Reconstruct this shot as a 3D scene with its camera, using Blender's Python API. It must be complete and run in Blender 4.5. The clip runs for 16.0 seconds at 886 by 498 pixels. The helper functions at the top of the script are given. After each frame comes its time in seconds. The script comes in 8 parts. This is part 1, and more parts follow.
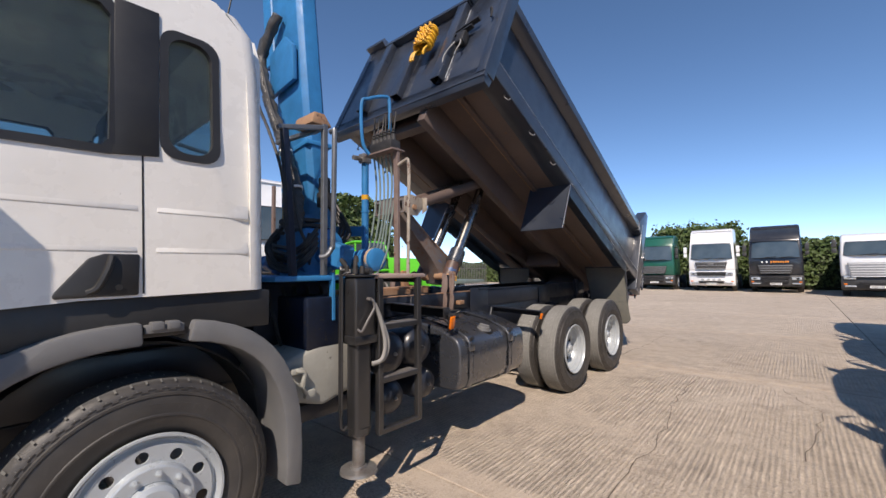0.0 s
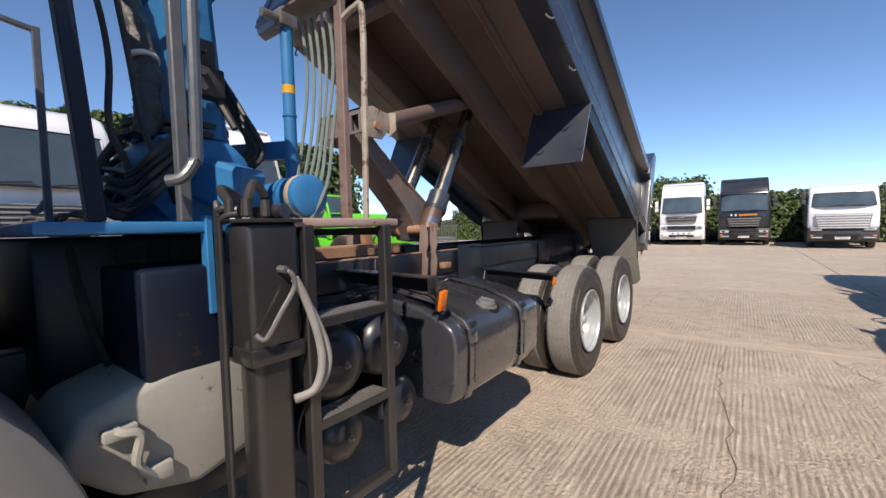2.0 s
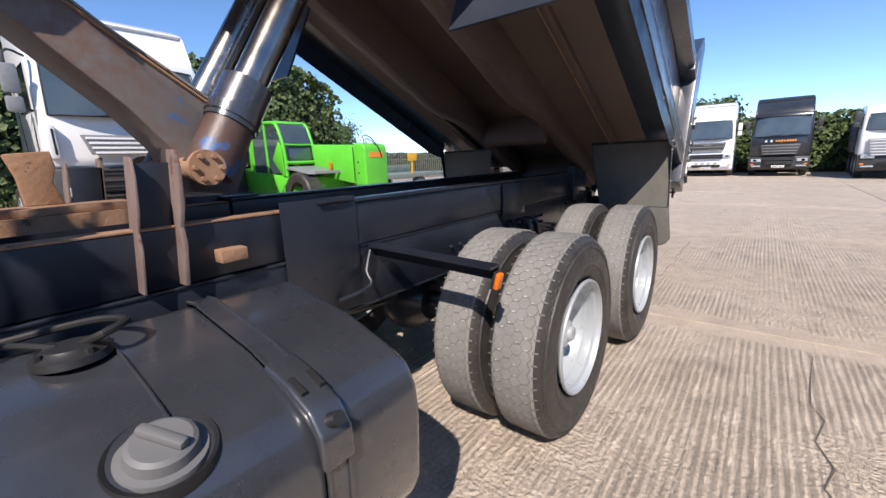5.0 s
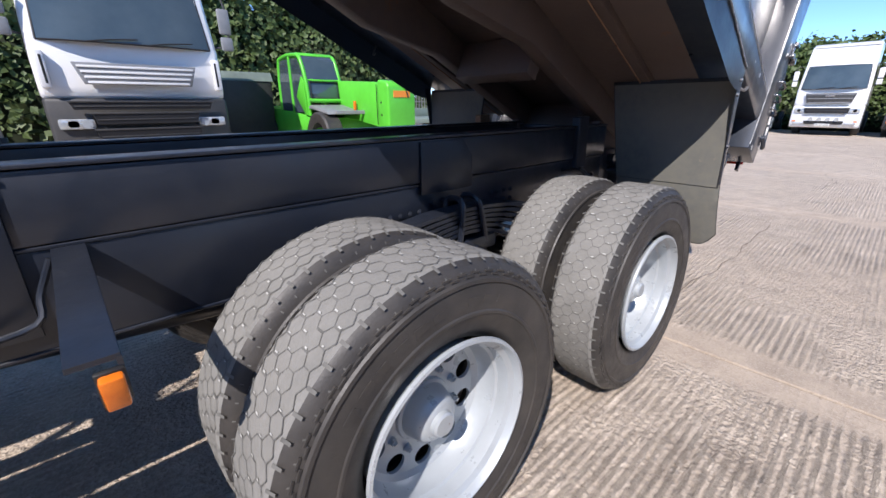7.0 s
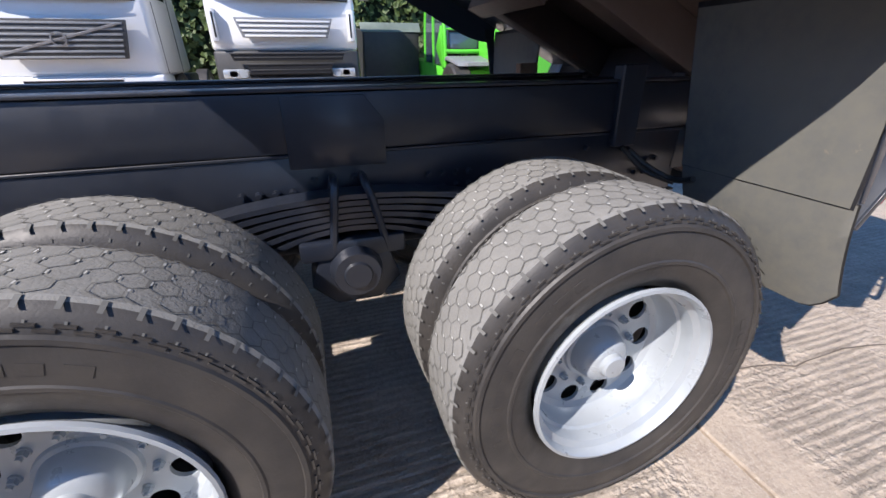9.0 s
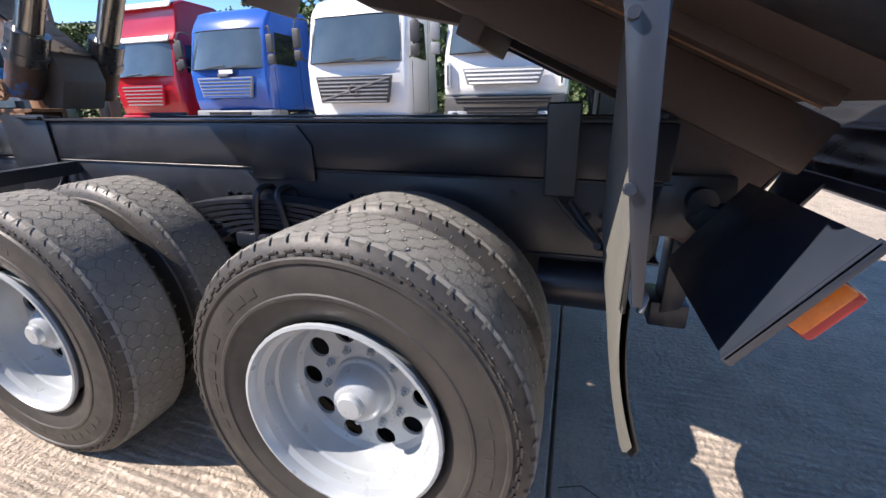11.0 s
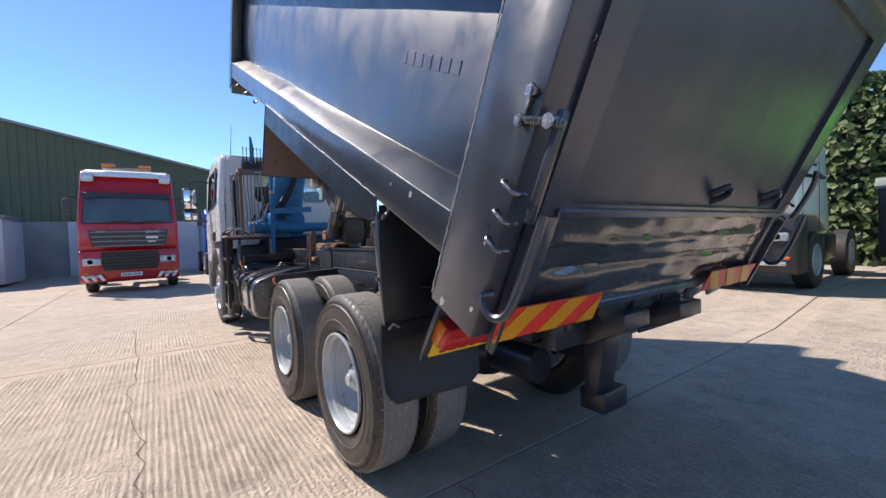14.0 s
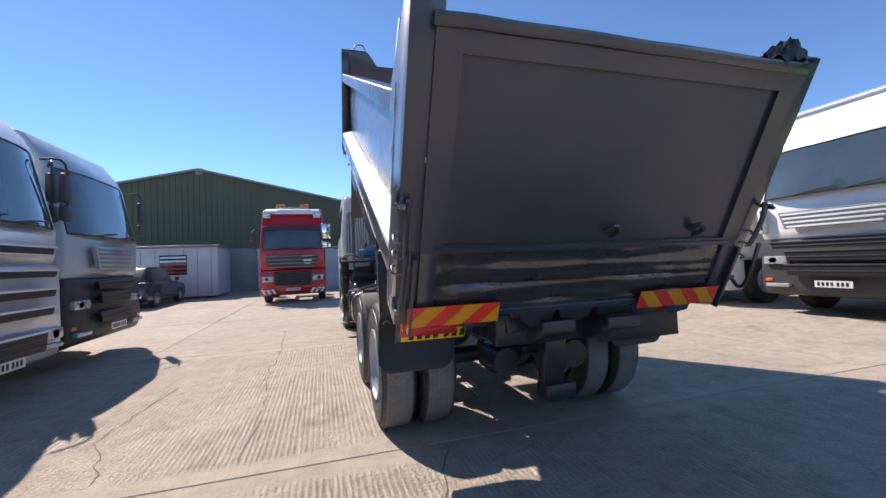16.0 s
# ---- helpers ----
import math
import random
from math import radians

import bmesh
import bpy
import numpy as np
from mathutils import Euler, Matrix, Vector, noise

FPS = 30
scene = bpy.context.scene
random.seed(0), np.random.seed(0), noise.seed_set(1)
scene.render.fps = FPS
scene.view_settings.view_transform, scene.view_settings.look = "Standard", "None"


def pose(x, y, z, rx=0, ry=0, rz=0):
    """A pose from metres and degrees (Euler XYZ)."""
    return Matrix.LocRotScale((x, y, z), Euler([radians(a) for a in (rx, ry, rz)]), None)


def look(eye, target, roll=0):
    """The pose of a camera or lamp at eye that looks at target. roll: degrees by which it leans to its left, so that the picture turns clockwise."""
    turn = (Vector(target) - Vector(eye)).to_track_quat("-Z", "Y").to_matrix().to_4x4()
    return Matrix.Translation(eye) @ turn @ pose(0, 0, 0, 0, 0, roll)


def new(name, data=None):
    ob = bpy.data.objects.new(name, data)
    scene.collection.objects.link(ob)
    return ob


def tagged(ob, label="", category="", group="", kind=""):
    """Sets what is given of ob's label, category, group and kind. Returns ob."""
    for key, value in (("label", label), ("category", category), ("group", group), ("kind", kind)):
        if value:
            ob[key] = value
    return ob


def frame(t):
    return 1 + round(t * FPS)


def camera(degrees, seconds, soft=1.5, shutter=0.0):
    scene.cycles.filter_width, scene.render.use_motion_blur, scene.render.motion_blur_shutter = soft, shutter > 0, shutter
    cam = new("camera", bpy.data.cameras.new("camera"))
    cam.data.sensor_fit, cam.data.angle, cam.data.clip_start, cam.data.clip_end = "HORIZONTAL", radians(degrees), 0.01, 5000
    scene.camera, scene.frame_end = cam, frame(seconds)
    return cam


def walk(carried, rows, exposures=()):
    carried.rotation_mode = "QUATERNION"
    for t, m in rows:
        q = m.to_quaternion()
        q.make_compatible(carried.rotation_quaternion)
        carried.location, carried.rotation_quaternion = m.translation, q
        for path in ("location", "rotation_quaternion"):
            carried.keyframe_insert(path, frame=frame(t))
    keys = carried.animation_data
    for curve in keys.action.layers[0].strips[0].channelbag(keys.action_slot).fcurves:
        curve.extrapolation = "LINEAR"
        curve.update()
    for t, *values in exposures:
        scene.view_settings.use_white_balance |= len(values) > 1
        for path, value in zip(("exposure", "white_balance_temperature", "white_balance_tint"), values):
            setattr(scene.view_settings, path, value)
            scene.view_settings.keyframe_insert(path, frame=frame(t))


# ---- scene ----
cam = camera(95.4, 16.0)
PATH = [
    (0, (3.339, -6.307, 1.529), (2.023, -4.805, 1.632), -0.6),
    (0.5, (3.123, -6.08, 1.479), (1.826, -4.559, 1.53), -0.9),
    (1, (2.881, -5.849, 1.473), (1.613, -4.302, 1.464), -1.1),
    (1.5, (2.609, -5.652, 1.481), (1.377, -4.077, 1.419), -1.3),
    (2, (2.389, -5.35, 1.461), (1.195, -3.749, 1.356), -1.4),
    (2.5, (2.181, -5.027, 1.465), (1.004, -3.417, 1.321), -1.6),
    (3, (2.003, -4.731, 1.48), (0.82, -3.13, 1.284), -1.7),
    (3.5, (1.924, -4.363, 1.456), (0.731, -2.778, 1.202), -1.9),
    (4, (1.866, -4.036, 1.435), (0.664, -2.468, 1.12), -2.1),
    (4.5, (1.809, -3.7, 1.431), (0.601, -2.149, 1.063), -2.3),
    (5, (1.856, -3.33, 1.443), (0.643, -1.799, 1.015), -2.2),
    (5.2, (1.883, -3.192, 1.447), (0.66, -1.673, 1.003), -2.2),
    (7.3, (1.838, -1.824, 1.409), (0.395, -0.635, 0.692), 0.0),
    (7.5, (1.829, -1.708, 1.403), (0.349, -0.582, 0.668), 0.3),
    (8, (1.885, -1.407, 1.390), (0.317, -0.448, 0.601), 0.7),
    (8.5, (1.925, -1.108, 1.372), (0.272, -0.345, 0.545), 0.3),
    (9, (1.891, -0.78, 1.366), (0.17, -0.221, 0.517), -0.6),
    (9.5, (1.897, -0.429, 1.352), (0.146, -0.028, 0.476), -1.5),
    (9.7, (1.91, -0.269, 1.358), (0.152, 0.066, 0.474), -1.7),
    (11.8, (2.06, 0.961, 1.319), (0.443, -0.139, 0.903), 0.9),
    (12, (2.108, 1.074, 1.34), (0.534, -0.107, 0.985), 0.8),
    (12.5, (2.155, 1.392, 1.347), (0.677, 0.065, 1.11), 0.2),
    (13, (2.181, 1.718, 1.377), (0.798, 0.282, 1.219), -0.8),
    (13.5, (2.206, 2.05, 1.392), (0.925, 0.517, 1.282), -1.4),
    (14, (2.082, 2.372, 1.397), (0.922, 0.744, 1.33), -2.0),
    (14.5, (2.01, 2.683, 1.41), (0.985, 0.966, 1.385), -2.3),
    (15, (1.93, 3.013, 1.428), (1.065, 1.21, 1.436), -2.4),
    (15.5, (1.726, 3.314, 1.417), (1.009, 1.447, 1.456), -2.4),
    (16, (1.624, 3.628, 1.401), (1.045, 1.714, 1.462), -2.3),
]
walk(cam, [(t, look(eye, target, roll)) for t, eye, target, roll in PATH], [(t, e, k, 17) for t, e, k in ((0.0, 0.56, 7200), (2.5, 0.74, 7400), (3.5, 0.86, 7200), (5.0, 0.88, 6800), (7.5, 0.93, 6300), (9.5, 1.22, 6450), (11.8, 1.42, 6850), (12.5, 1.36, 6850), (14.0, 1.04, 6800), (16.0, 0.88, 6800))])

# ---- light ----
SUN = Vector((0.50, -0.90, 1.05)).normalized()
world = bpy.data.worlds.new("sky")
scene.world = world
world.use_nodes = True
_n = world.node_tree.nodes
_sky = _n.new("ShaderNodeTexSky")
_sky.sky_type = "NISHITA"
_sky.sun_disc = False
_sky.sun_elevation = math.asin(SUN.z)
_sky.sun_rotation = math.atan2(SUN.x, SUN.y)
_sky.altitude = 2200
_sky.air_density, _sky.dust_density, _sky.ozone_density = 0.63, 0.0, 2.8
_deep = _n.new("ShaderNodeHueSaturation")
_deep.inputs["Saturation"].default_value = 1.10
_deep.inputs["Hue"].default_value = 0.495
world.node_tree.links.new(_sky.outputs[0], _deep.inputs["Color"])
world.node_tree.links.new(_deep.outputs[0], _n["Background"].inputs[0])
_n["Background"].inputs[1].default_value = 0.15
sun_data = bpy.data.lights.new("sun", "SUN")
sun_data.energy, sun_data.angle, sun_data.color = 3.35, radians(0.53), (1.0, 0.95, 0.87)
sun = new("sun", sun_data)
sun.matrix_world = look(SUN * 60, (0, 0, 0))

# ---- materials ----
MATS = {}


def material(name, base, rough=0.5, metal=0.0, second=None, scale=6.0, amount=0.5, bump=0.0, bump_scale=40.0,
             coat=0.0, transmission=0.0, emit=None, spots=None, spot_scale=25.0, spot_cut=0.62, spec=0.5, rough_vary=0.0, jitter=0.0,
             stretch=None, coat_rough=0.06):
    """Principled surface: two scales of colour change, wear spots, fine relief."""
    if name in MATS:
        return MATS[name]
    m = bpy.data.materials.new(name)
    m.use_nodes = True
    t, n = m.node_tree.links, m.node_tree.nodes
    p = n["Principled BSDF"]
    p.inputs["Base Color"].default_value = (*base, 1)
    p.inputs["Roughness"].default_value = rough
    p.inputs["Metallic"].default_value = metal
    p.inputs["Specular IOR Level"].default_value = spec
    p.inputs["Coat Weight"].default_value = coat
    p.inputs["Coat Roughness"].default_value = coat_rough
    p.inputs["Transmission Weight"].default_value = transmission
    if emit:
        p.inputs["Emission Color"].default_value = (*emit[0], 1)
        p.inputs["Emission Strength"].default_value = emit[1]
    geo = n.new("ShaderNodeTexCoord")
    co = geo.outputs["Object"]
    if stretch:
        mp = n.new("ShaderNodeMapping")
        mp.inputs["Scale"].default_value = stretch
        t.new(co, mp.inputs[0])
        co = mp.outputs[0]

    def noise_tex(sc, detail=6.0, rgh=0.6):
        q = n.new("ShaderNodeTexNoise")
        q.inputs["Scale"].default_value, q.inputs["Detail"].default_value, q.inputs["Roughness"].default_value = sc, detail, rgh
        t.new(co, q.inputs["Vector"])
        return q.outputs["Fac"]

    def ramp(f, lo, hi):
        q = n.new("ShaderNodeMapRange")
        q.inputs["From Min"].default_value, q.inputs["From Max"].default_value = lo, hi
        t.new(f, q.inputs["Value"])
        return q.outputs["Result"]

    def mixed(f, a, b):
        q = n.new("ShaderNodeMix")
        q.data_type = "RGBA"
        t.new(f, q.inputs["Factor"])
        for s, v in ((q.inputs["A"], a), (q.inputs["B"], b)):
            if isinstance(v, tuple):
                s.default_value = (*v, 1)
            else:
                t.new(v, s)
        return q.outputs["Result"]

    colour = None
    if second:
        big = ramp(noise_tex(scale), 0.5 - 0.22 / max(amount, 0.05) * 0.5, 0.5 + 0.22)
        colour = mixed(big, base, second)
        fine = ramp(noise_tex(scale * 9, 4), 0.3, 0.75)
        colour = mixed(fine, colour, tuple(c * 0.82 for c in second)) if amount > 0.7 else colour
    if spots:
        s = ramp(noise_tex(spot_scale, 8, 0.7), spot_cut, spot_cut + 0.05)
        colour = mixed(s, colour or base, spots)
    if jitter:
        info = n.new("ShaderNodeObjectInfo")
        hsv = n.new("ShaderNodeHueSaturation")
        t.new(ramp(info.outputs["Random"], -1 / jitter * 0 - 0.0, 1.0), hsv.inputs["Value"])
        mr = hsv.inputs["Value"].links[0].from_node
        mr.inputs["To Min"].default_value, mr.inputs["To Max"].default_value = 1 - jitter, 1 + jitter
        if colour is None:
            hsv.inputs["Color"].default_value = (*base, 1)
        else:
            t.new(colour, hsv.inputs["Color"])
        colour = hsv.outputs[0]
    if colour is not None:
        t.new(colour, p.inputs["Base Color"])
    if rough_vary:
        r = n.new("ShaderNodeMapRange")
        r.inputs["From Min"].default_value, r.inputs["From Max"].default_value = 0.3, 0.7
        r.inputs["To Min"].default_value, r.inputs["To Max"].default_value = max(rough - rough_vary, 0.02), min(rough + rough_vary, 1)
        t.new(noise_tex(scale * 2.3), r.inputs["Value"])
        t.new(r.outputs[0], p.inputs["Roughness"])
    if bump:
        b = n.new("ShaderNodeBump")
        b.inputs["Strength"].default_value, b.inputs["Distance"].default_value = bump, 0.01
        t.new(noise_tex(bump_scale, 5), b.inputs["Height"])
        t.new(b.outputs[0], p.inputs["Normal"])
    MATS[name] = m
    return m


WHITE = material("white_cab_paint", (0.80, 0.785, 0.74), 0.28, second=(0.71, 0.69, 0.64), scale=2.2, amount=0.6, coat=0.3, spots=(0.45, 0.42, 0.38), spot_scale=9, spot_cut=0.70, bump=0.05, bump_scale=3, rough_vary=0.08)
BODY = material("blue_black_body_paint", (0.019, 0.026, 0.042), 0.42, second=(0.034, 0.042, 0.057), scale=1.8, amount=0.6, spots=(0.24, 0.25, 0.26), spot_scale=34, spot_cut=0.74, rough_vary=0.16, bump=0.10, bump_scale=7, coat=0.85, coat_rough=0.20)
GLOSS = material("thick_black_gloss_paint", (0.020, 0.021, 0.024), 0.30, second=(0.036, 0.036, 0.039), scale=3.0, amount=0.6, coat=1.0, coat_rough=0.12, rough_vary=0.12, bump=0.12, bump_scale=9, spots=(0.16, 0.13, 0.10), spot_scale=8, spot_cut=0.70)
CHASSIS = material("black_chassis_paint", (0.011, 0.015, 0.025), 0.42, second=(0.020, 0.023, 0.031), scale=4.0, amount=0.7, spots=(0.045, 0.038, 0.034), spot_scale=14, spot_cut=0.70, bump=0.08, bump_scale=18, rough_vary=0.12, coat=0.45, coat_rough=0.25)
UNDER = material("rust_brown_underside", (0.088, 0.070, 0.065), 0.55, second=(0.155, 0.108, 0.088), scale=1.6, amount=0.8, spots=(0.17, 0.085, 0.05), spot_scale=5, spot_cut=0.64, bump=0.25, bump_scale=30)
RUST = material("rusted_steel", (0.27, 0.125, 0.058), 0.85, second=(0.42, 0.26, 0.16), scale=7.0, amount=0.8, spots=(0.10, 0.055, 0.038), spot_scale=12, spot_cut=0.60, bump=0.3, bump_scale=60)
ARMPAINT = material("worn_grey_steel_arm", (0.165, 0.090, 0.058), 0.55, second=(0.205, 0.205, 0.205), scale=2.6, amount=0.8, spots=(0.05, 0.15, 0.36), spot_scale=4.5, spot_cut=0.635, bump=0.15, bump_scale=40)
BLUE = material("blue_crane_paint", (0.024, 0.205, 0.46), 0.48, spec=0.4, second=(0.020, 0.14, 0.31), scale=5.0, amount=0.7, spots=(0.20, 0.13, 0.08), spot_scale=16, spot_cut=0.71, bump=0.08, bump_scale=30, rough_vary=0.1)
DEEPBLUE = material("oily_dark_blue_paint", (0.005, 0.013, 0.040), 0.42, second=(0.005, 0.007, 0.014), scale=4.0, amount=0.8, spots=(0.03, 0.025, 0.02), spot_scale=9, spot_cut=0.6, bump=0.1)
TANK = material("satin_black_tank_paint", (0.030, 0.033, 0.041), 0.30, spec=1.0, second=(0.044, 0.047, 0.054), scale=3.0, amount=0.5, bump=0.06, bump_scale=40, rough_vary=0.12, coat=1.0, coat_rough=0.13, spots=(0.11, 0.10, 0.09), spot_scale=26, spot_cut=0.74)
PLASTIC = material("grey_wheel_arch_plastic", (0.125, 0.128, 0.133), 0.55, second=(0.16, 0.16, 0.158), scale=5.0, amount=0.5, bump=0.06, bump_scale=220, spots=(0.21, 0.20, 0.19), spot_scale=11, spot_cut=0.68)
DARKPLASTIC = material("black_plastic", (0.016, 0.016, 0.017), 0.45, second=(0.028, 0.027, 0.026), scale=8.0, amount=0.5, bump=0.05, bump_scale=150)
DUSTY = material("dusty_grey_plastic", (0.27, 0.27, 0.24), 0.75, second=(0.42, 0.41, 0.36), scale=4.0, amount=0.8, spots=(0.10, 0.09, 0.08), spot_scale=7, spot_cut=0.62, bump=0.1)
TREAD = material("dusty_tyre_tread", (0.180, 0.178, 0.166), 0.92, second=(0.265, 0.26, 0.243), scale=9.0, amount=0.8, bump=0.25, bump_scale=120)
RUBBER = material("tyre_sidewall_rubber", (0.034, 0.032, 0.031), 0.50, second=(0.062, 0.056, 0.050), scale=7.0, amount=0.7, bump=0.1, bump_scale=160, rough_vary=0.1)
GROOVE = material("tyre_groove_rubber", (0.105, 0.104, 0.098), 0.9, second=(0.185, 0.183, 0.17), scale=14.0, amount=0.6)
SILVER = material("silver_wheel_paint", (0.45, 0.49, 0.515), 0.34, metal=0.2, second=(0.40, 0.43, 0.45), scale=8.0, amount=0.6, spots=(0.22, 0.20, 0.18), spot_scale=18, spot_cut=0.68, rough_vary=0.1)
STEEL = material("bare_grey_steel", (0.30, 0.295, 0.285), 0.42, metal=0.6, second=(0.19, 0.165, 0.15), scale=12.0, amount=0.7, bump=0.1)
DARKSTEEL = material("greasy_bright_steel", (0.16, 0.165, 0.175), 0.24, metal=0.9, second=(0.30, 0.30, 0.31), scale=30.0, amount=0.6, rough_vary=0.08)
# steer tread: darker copy of TREAD, with the wheel arch's shade in its colour
SHADETREAD = material("clean_tyre_tread", (0.050, 0.049, 0.048), 0.85, second=(0.078, 0.076, 0.073), scale=9.0, amount=0.8, bump=0.2, bump_scale=120)
WORNEDGE = material("worn_pale_tread_edge", (0.50, 0.50, 0.48), 0.9, second=(0.34, 0.34, 0.32), scale=40.0, amount=0.7)
DUSTPANEL = material("black_mudguard_paint", (0.012, 0.013, 0.017), 0.45, second=(0.022, 0.023, 0.026), scale=3.0, amount=0.8, bump=0.08, bump_scale=12, coat=0.3, coat_rough=0.3)
CREAM = material("chipped_cream_paint", (0.40, 0.35, 0.285), 0.6, second=(0.25, 0.215, 0.18), scale=9.0, amount=0.7, spots=(0.12, 0.062, 0.042), spot_scale=14, spot_cut=0.56, bump=0.2)
GALV = material("weathered_galvanised_tube", (0.105, 0.120, 0.140), 0.38, metal=0.45, second=(0.19, 0.20, 0.21), scale=14.0, amount=0.75, spots=(0.13, 0.075, 0.05), spot_scale=22, spot_cut=0.68, bump=0.1)
OXIDE = material("red_oxide_post", (0.16, 0.10, 0.082), 0.6, second=(0.25, 0.19, 0.165), scale=9.0, amount=0.8, spots=(0.13, 0.06, 0.04), spot_scale=11, spot_cut=0.58, bump=0.2)
OILROD = material("oily_chromed_rod", (0.46, 0.43, 0.39), 0.24, metal=1.0, second=(0.30, 0.28, 0.26), scale=5.0, amount=0.6, rough_vary=0.06)
RAMBASE = material("rusty_blue_black_ram_base", (0.040, 0.042, 0.050), 0.45, second=(0.125, 0.066, 0.044), scale=6.0, amount=0.8, spots=(0.035, 0.11, 0.27), spot_scale=6, spot_cut=0.60, bump=0.15, bump_scale=40)
SCREEN = material("lorry_windscreen", (0.040, 0.062, 0.075), 0.04, spec=0.85, second=(0.080, 0.105, 0.115), scale=0.9, amount=0.6, coat=0.6, coat_rough=0.03)
HOSE = material("black_rubber_hose", (0.020, 0.019, 0.018), 0.55, second=(0.055, 0.05, 0.045), scale=10.0, amount=0.6)
HOSEGREEN = material("grey_green_hose", (0.15, 0.20, 0.185), 0.5, second=(0.22, 0.27, 0.25), scale=10.0, amount=0.5)
HOSEGREY = material("grey_hose", (0.23, 0.22, 0.205), 0.6, second=(0.32, 0.31, 0.29), scale=10.0, amount=0.5)
AMBER = material("amber_lens", (0.85, 0.21, 0.015), 0.22, second=(0.70, 0.15, 0.01), scale=60, amount=0.5, coat=0.3)
REDLENS = material("red_lens", (0.50, 0.02, 0.025), 0.2, coat=0.3)
REDREFL = material("red_reflective_sheet", (0.80, 0.055, 0.03), 0.35, second=(0.66, 0.04, 0.03), scale=20, amount=0.4)
YELREFL = material("amber_reflective_sheet", (0.72, 0.33, 0.015), 0.35, second=(0.62, 0.27, 0.01), scale=20, amount=0.4)
PLATEY = material("yellow_plate", (0.83, 0.58, 0.03), 0.35)
PLATEW = material("white_plate", (0.80, 0.80, 0.77), 0.35)
INK = material("dark_lettering", (0.012, 0.012, 0.013), 0.5)
YELLOW = material("yellow_paint", (0.80, 0.42, 0.02), 0.45, second=(0.55, 0.26, 0.02), scale=18, amount=0.7)
DULLGATE = material("dull_blue_black_gate_paint", (0.024, 0.032, 0.048), 0.46, second=(0.036, 0.044, 0.058), scale=1.3, amount=0.7, rough_vary=0.12, bump=0.06, bump_scale=6, coat=0.5, coat_rough=0.25)
SCRAPE = material("bare_scraped_metal", (0.55, 0.55, 0.54), 0.4, metal=0.3, second=(0.35, 0.35, 0.35), scale=40, amount=0.6)
LEGPAINT = material("thick_black_leg_paint", (0.018, 0.018, 0.019), 0.36, second=(0.032, 0.031, 0.031), scale=4.0, amount=0.6, coat=0.6, coat_rough=0.16, rough_vary=0.10, bump=0.14, bump_scale=12)
GLASS = material("cab_glass", (0.55, 0.66, 0.64), 0.02, transmission=1.0)
DARKGLASS = material("dark_windscreen", (0.010, 0.016, 0.019), 0.04, spec=0.7, second=(0.022, 0.030, 0.032), scale=1.3, amount=0.5)
INTERIOR = material("dark_cab_trim", (0.045, 0.042, 0.040), 0.8, second=(0.07, 0.065, 0.06), scale=4, amount=0.5)
FELT = material("dusty_flap_face", (0.112, 0.115, 0.108), 0.85, second=(0.195, 0.188, 0.155), scale=2.2, amount=0.75, spots=(0.235, 0.195, 0.145), spot_scale=7, spot_cut=0.63, bump=0.10, bump_scale=25)

# ---- geometry helpers ----


def part(name, bm, mat, parent, label="", smooth=0.6, m=None):
    """Links a bmesh as one mesh object under a thing or a part."""
    me = bpy.data.meshes.new(name)
    bmesh.ops.recalc_face_normals(bm, faces=bm.faces)
    bm.to_mesh(me)
    bm.free()
    for one in (mat if isinstance(mat, (list, tuple)) else [mat]):
        me.materials.append(one)
    if smooth:
        me.polygons.foreach_set("use_smooth", [True] * len(me.polygons))
        me.set_sharp_from_angle(angle=smooth)
    ob = new(name, me)
    ob.parent = parent
    if m is not None:
        ob.matrix_basis = m
    return tagged(ob, label)


def alike(ob, name, m=None, parent=None):
    """A further object on the same mesh."""
    o = new(name, ob.data)
    o.parent = parent or ob.parent
    o.matrix_basis = m if m is not None else ob.matrix_basis
    return o


def thing(name, label, category, m=None, group="", kind=""):
    ob = new(name)
    ob.empty_display_size = 0.2
    if m is not None:
        ob.matrix_basis = m
    return tagged(ob, label, category, group, kind)


def merge(bm, tmp, m=None, slot=0):
    if m is not None:
        bmesh.ops.transform(tmp, matrix=m, verts=tmp.verts)
    for f in tmp.faces:
        f.material_index = slot
    me = bpy.data.meshes.new("tmp")
    tmp.to_mesh(me)
    tmp.free()
    bm.from_mesh(me)
    bpy.data.meshes.remove(me)
    return bm


def bevelled(tmp, w, seg=2):
    if w:
        bmesh.ops.bevel(tmp, geom=[e for e in tmp.edges if len(e.link_faces) == 2 and e.calc_face_angle(0) > 0.45], offset=w, segments=seg, affect="EDGES", profile=0.5, clamp_overlap=True)
    return tmp


def box(bm, lo, hi, bevel=0.0, m=None, seg=2, slot=0):
    t = bmesh.new()
    bmesh.ops.create_cube(t, size=1.0)
    lo, hi = Vector(lo), Vector(hi)
    for v in t.verts:
        v.co = Vector([(lo[i] + hi[i]) / 2 + v.co[i] * (hi[i] - lo[i]) for i in range(3)])
    return merge(bm, bevelled(t, bevel, seg), m, slot)


